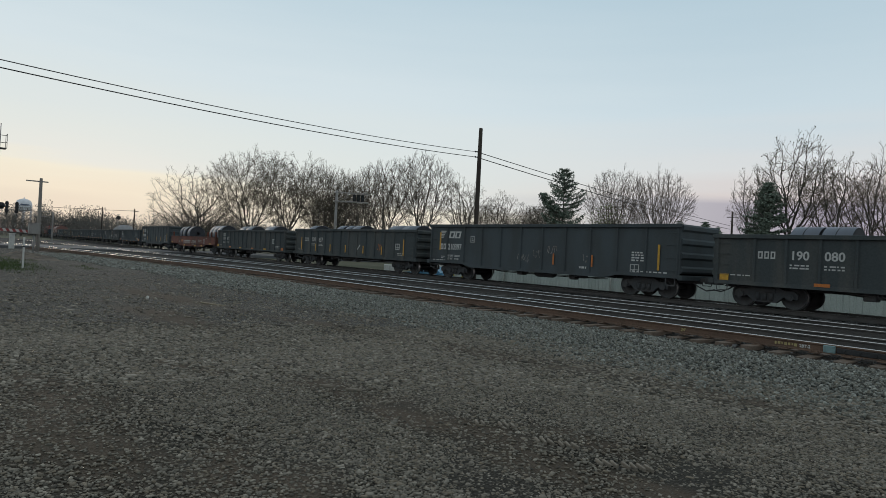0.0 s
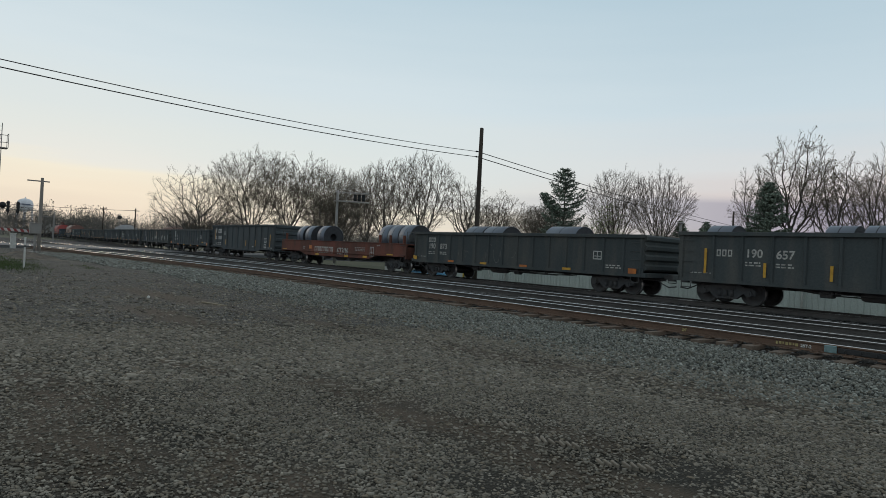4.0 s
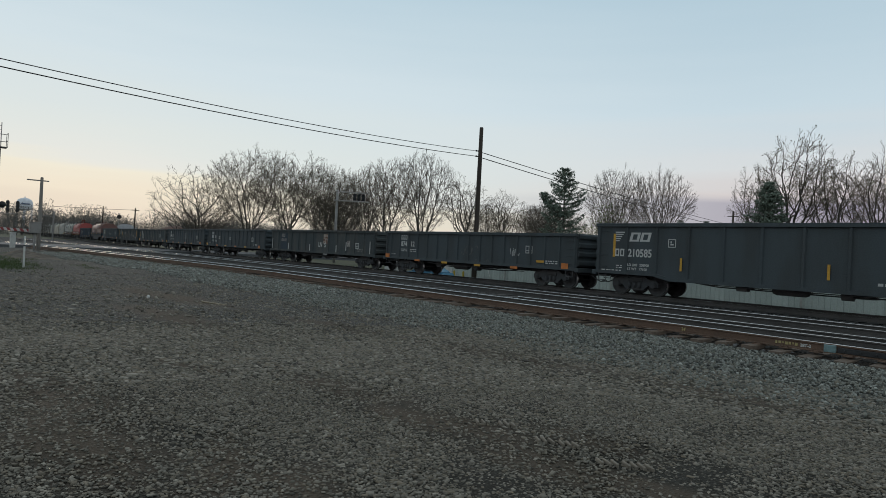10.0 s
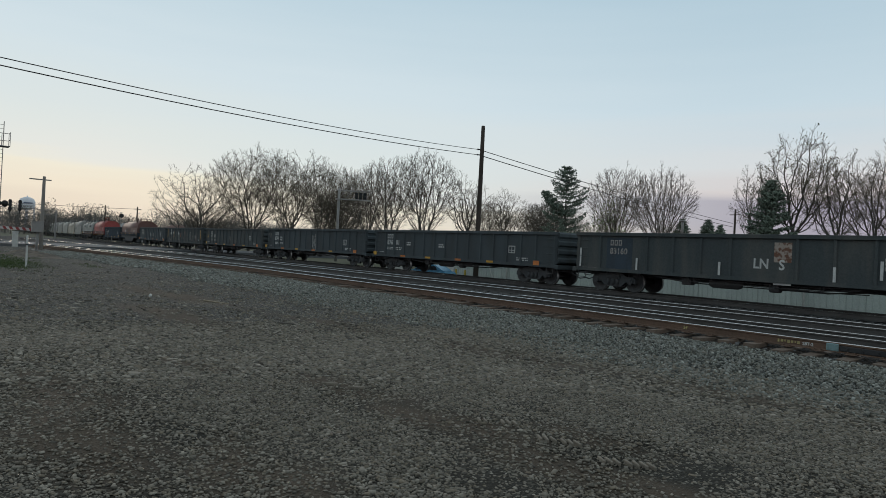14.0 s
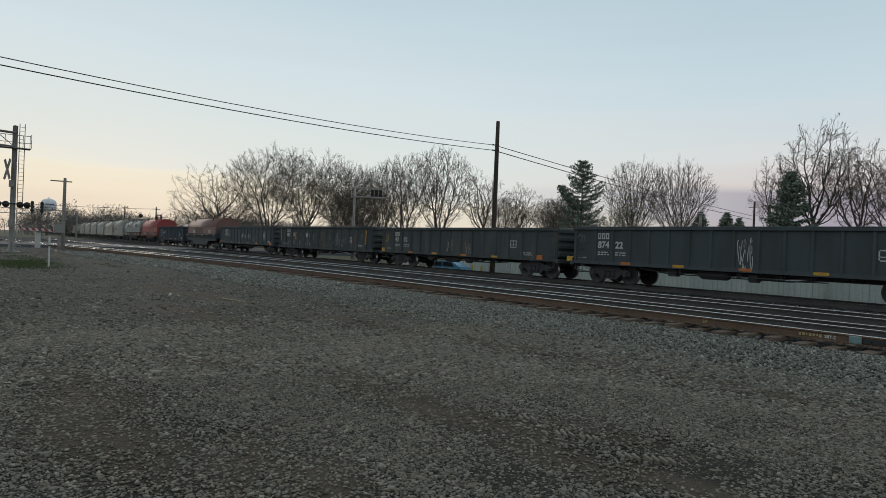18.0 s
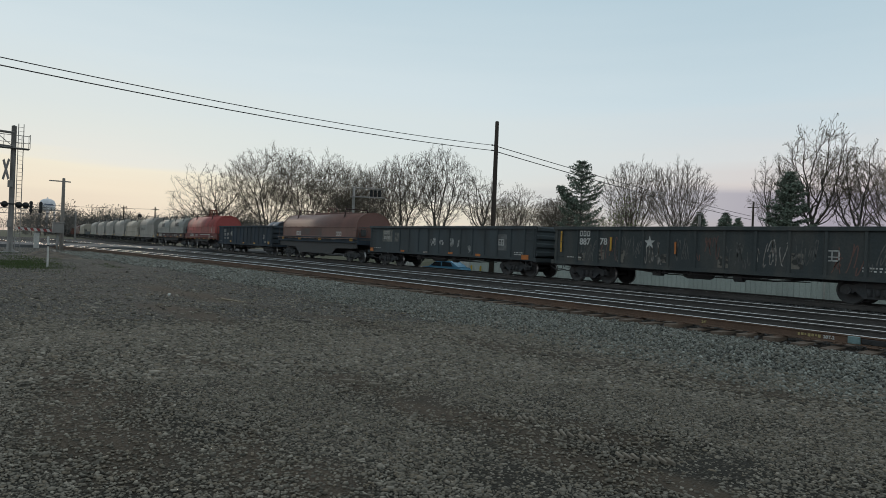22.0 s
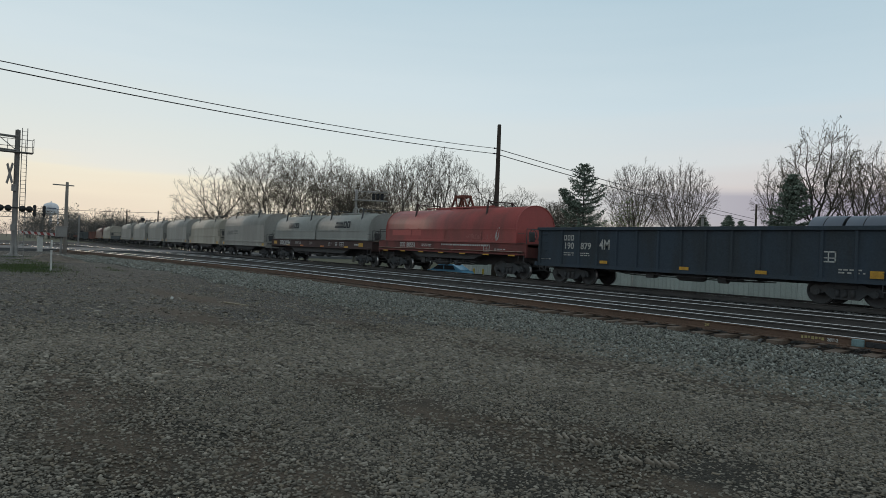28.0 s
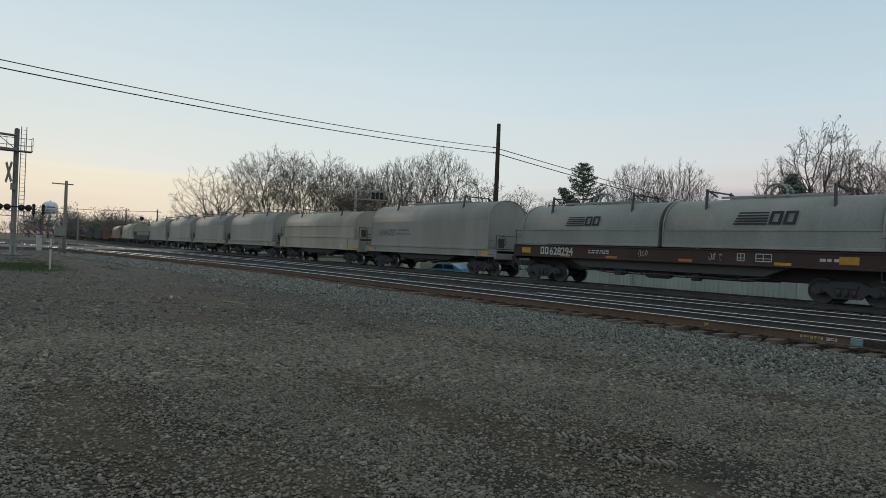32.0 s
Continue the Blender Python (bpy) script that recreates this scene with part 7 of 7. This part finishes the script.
# slanting guy rods and yellow bollards at the shed's corner
bm = B()
tube(bm, (-35.7, 34.5, -1.0), (-37.6, 34.4, 3.2), 0.035, n=8)
tagged(part("guy_rod", done(bm), PLASTIC_WHITE, None), "slanting white guy guard beside the pole", "guy guard")
for x in (-42.9, -41.7):
    bm = B()
    lathe(bm, [(0.01, -0.1), (0.09, -0.1), (0.09, 0.95), (0.06, 1.02), (0.01, 1.04)], "z", 12, (x, 36.6, -0.80))
    tagged(part("bollard", done(bm), mat("bollard_yellow", (0.42, 0.30, 0.04), 0.6) if x == -42.9 else bpy.data.materials["bollard_yellow"], None), "yellow steel bollard beside the shed", "bollard", "bollards by the shed")
bm = B()
cbox(bm, -51.3, -50.2, 35.0, 36.2, -0.95, 0.4, 0.04)
tagged(part("utility_box", done(bm), PLASTIC_WHITE, None), "pale square utility box on the ground", "utility box")


# ---- parked blue car ----
def parked_car():
    ob = empty("parked_car", pose(-41.3, 32.4, -0.85, 0, 0, 20), label="light blue hatchback parked beyond the tracks", category="car")
    side = [(-2.1, 0.32), (-2.15, 0.62), (-2.0, 0.88), (-1.1, 0.98), (1.3, 1.02), (1.95, 0.98), (2.08, 0.7), (2.08, 0.34)]
    bm = B()
    prism(bm, side, -0.86, 0.86, "y")
    bmesh.ops.bevel(bm, geom=[e for e in bm.edges], offset=0.06, segments=2, affect="EDGES")
    part("body", done(bm), CARBLUE, ob)
    cab = [(-1.15, 0.97), (-0.35, 1.42), (0.9, 1.47), (1.75, 1.0)]
    bm = B()
    prism(bm, cab, -0.74, 0.74, "y")
    bmesh.ops.bevel(bm, geom=[e for e in bm.edges], offset=0.05, segments=2, affect="EDGES")
    cabin = part("cabin", done(bm), CARBLUE, ob)
    for s in (-1, 1):
        for a, b in ((-0.75, 0.1), (0.18, 1.0)):
            bm = B()
            prism(bm, [(a - 0.15 if a < 0 else a, 1.04), (b, 1.04), (b if b < 0.5 else b + 0.2, 1.05), (b, 1.36), (a + 0.3 if a < 0 else a, 1.36)], min(s * 0.735, s * 0.75), max(s * 0.735, s * 0.75), "y")
            part("side_window", done(bm), GLASS, cabin)
    for x in (-1.35, 1.3):
        for s in (-1, 1):
            bm = B()
            lathe(bm, [(0.2, s * 0.70), (0.3, s * 0.70), (0.32, s * 0.74), (0.32, s * 0.86), (0.29, s * 0.89), (0.2, s * 0.88)], "y", 20, (x, 0, 0.32))
            w = part("wheel", done(bm), TYRE, ob)
            bm = B()
            lathe(bm, [(0.01, s * 0.87), (0.18, s * 0.88), (0.2, s * 0.86)], "y", 16, (x, 0, 0.32))
            part("rim", done(bm), GALV, w)
    for s in (-0.6, 0.6):
        bm = B()
        cbox(bm, -2.16, -2.05, s - 0.16, s + 0.16, 0.66, 0.82, 0.02)
        part("headlight", done(bm), GALV, ob)


parked_car()


# ---- small things on the lot ----
def tread_marks():
    # hardened tyre-lug prints pressed up out of the mud
    r = random.Random(3)
    mud = mat("dry_mud", (0.22, 0.19, 0.15), 0.95)
    for cx, cy, n, a in TREADS:
        for k in range(n):
            bm = B()
            cbox(bm, -0.011, 0.011, -0.07, 0.07, -0.02, 0.014, 0.005)
            ob = tagged(part("tread_print", done(bm), mud, None), "dried pale tyre lug print in the gravel", "tyre print", "tyre prints")
            ob.matrix_basis = pose(cx + 0.05 * k, cy + 0.035 * k, lot_z(cx, cy) + 0.012, 0, 0, a + r.uniform(-5, 5))


TREADS = [(-4.72, 4.43, 2, 60), (-4.53, 4.57, 3, 60), (-3.98, 4.50, 3, 60), (-3.80, 4.62, 3, 60), (-3.33, 4.55, 3, 60), (-3.17, 4.70, 4, 60), (-7.0, 4.0, 2, -20), (-6.7, 4.2, 2, -20), (-6.0, 4.2, 2, 20), (-5.4, 4.3, 2, 30)]
tread_marks()
bm = B()
cbox(bm, -0.55, 0.55, -0.05, 0.05, 0.0, 0.03, 0.008)
ob = tagged(part("plank", done(bm), mat("pale_wood", (0.22, 0.18, 0.12), 0.9, fine=20), None), "pale broken plank lying on the gravel", "plank")
ob.matrix_basis = pose(-17.4, 6.4, lot_z(-17.4, 6.4), 0, 0, 12)
bm = B()
tube(bm, (-0.22, 0, 0.02), (0.22, 0.03, 0.025), 0.02, 0.012, n=7)
tube(bm, (0.02, 0.0, 0.02), (0.14, 0.12, 0.03), 0.012, 0.006, n=6)
ob = tagged(part("stick", done(bm), BARK, None), "short dark stick lying on the gravel", "stick")
ob.matrix_basis = pose(-12.6, 6.1, lot_z(-12.6, 6.1), 0, 0, 30)
bm = B()
bmesh.ops.create_icosphere(bm, subdivisions=1, radius=0.07)
for v in bm.verts:
    v.co *= 0.7 + 0.5 * noise.noise(v.co * 9)
ob = tagged(part("white_stone", done(bm), PLASTIC_WHITE, None), "bright white stone on the grey lot", "stone")
ob.matrix_basis = pose(-19.28, 5.23, lot_z(-19.28, 5.23) + 0.03)


def dirt_mound():
    n, m = 44, 22
    verts, faces = [], []
    for i in range(n + 1):
        for j in range(m + 1):
            u, v = 2 * i / n - 1, 2 * j / m - 1
            x, y = -51.0 + 4.6 * u + 0.6 * v, 6.2 + 1.5 * v
            rise = max(0.0, 1 - u * u) * max(0.0, 1 - v * v)
            z = 0.42 * rise * (0.7 + 0.6 * noise.noise((x * 0.7, y * 0.9, 4.0))) + 0.10 * rise * noise.noise((x * 4, y * 4, 1.0))
            verts.append((x, y, lot_z(x, y) - 0.02 + z))
    for i in range(n):
        for j in range(m):
            a = i * (m + 1) + j
            faces.append((a, a + m + 1, a + m + 2, a + 1))
    dirt = mat("mound_dirt", (0.16, 0.125, 0.095), 0.95, second=(0.085, 0.07, 0.055), share=0.9, scale=1.6, fine=14, bump=0.6, spread=0.25)
    tagged(new("dirt_mound", mesh_of("dirt_mound", verts, faces, dirt)), "low mound of brown dirt and rubble by the crossing", "mound")


dirt_mound()


def grass():
    r = random.Random(8)
    verts, faces = [], []
    for k in range(14000):
        x, y = r.uniform(-62, -34), r.uniform(1.0, 7.5)
        if k % 3 == 0:
            x, y = r.gauss(-38.5, 2.6), r.gauss(3.2, 0.9)
        elif noise.noise((x * 0.15, y * 0.3, 2.0)) + 0.3 * noise.noise((x, y, 0)) < 0.16 or y > near_y(x) - 2.2:
            continue
        z, h, a = lot_z(x, y), r.uniform(0.04, 0.13), r.uniform(0, 6.28)
        i = len(verts)
        c, s = math.cos(a) * 0.012, math.sin(a) * 0.012
        verts += [(x - c, y - s, z), (x + c, y + s, z), (x + r.gauss(0, 0.03), y + r.gauss(0, 0.03), z + h)]
        faces.append((i, i + 1, i + 2))
    tagged(new("grass", mesh_of("grass", verts, faces, GRASS)), "thin short grass at the edge of the lot", "grass", kind="stuff")


grass()

# ---- ties, the pieces of the tracks ----
lay_ties("track_1", near_y, -78, 6, 0.56)
lay_ties("track_2", mid_y, -60, 6, 0.56)
lay_ties("track_3", far_y, -60, 12, 0.56)

# ---- what moves: the train rolls by, its wheels turn ----
def travelled(t):
    """Metres that the train has gone at t seconds, counted from 16 s."""
    u = (t - 16) / 16
    return u * (129.31 + u * (0.0045 + u * (-0.120 - 1.237 * u)))


def motions():
    times = [k * 1.0 for k in range(33)]
    for car, s in CARS:
        rows = []
        for t in times:
            x = s + travelled(t)
            a = math.degrees(math.atan(far_y(x + 4) / 8 - far_y(x - 4) / 8))
            rows.append((t, pose(x, (far_y(x + 5) + far_y(x - 5)) / 2, RAIL, 0, 0, a)))
        walk(car, rows)
    for load, s, z in LOADS:
        rows = []
        for t in times:
            x = s + travelled(t)
            a = math.degrees(math.atan(far_y(x + 4) / 8 - far_y(x - 4) / 8))
            rows.append((t, pose(x, (far_y(x + 5) + far_y(x - 5)) / 2, RAIL + z, 0, 0, a)))
        walk(load, rows)
    # a wheel turns under 70 degrees from row to row; the wheels at one end of a bogie share their turning
    first = {}
    for w, x in AXLES:
        if x not in first:
            first[x] = w
            rows = []
            for k in range(481):
                t = k / 15
                rows.append((t, Matrix.Translation((x, 0, 0.457)) @ Matrix.Rotation((travelled(t) + 140) / 0.457, 4, "Y")))
            walk(w, rows)
        else:
            w.rotation_mode = "QUATERNION"
            src = first[x].animation_data
            d = w.animation_data_create()
            d.action = src.action
            d.action_slot = src.action_slot


motions()
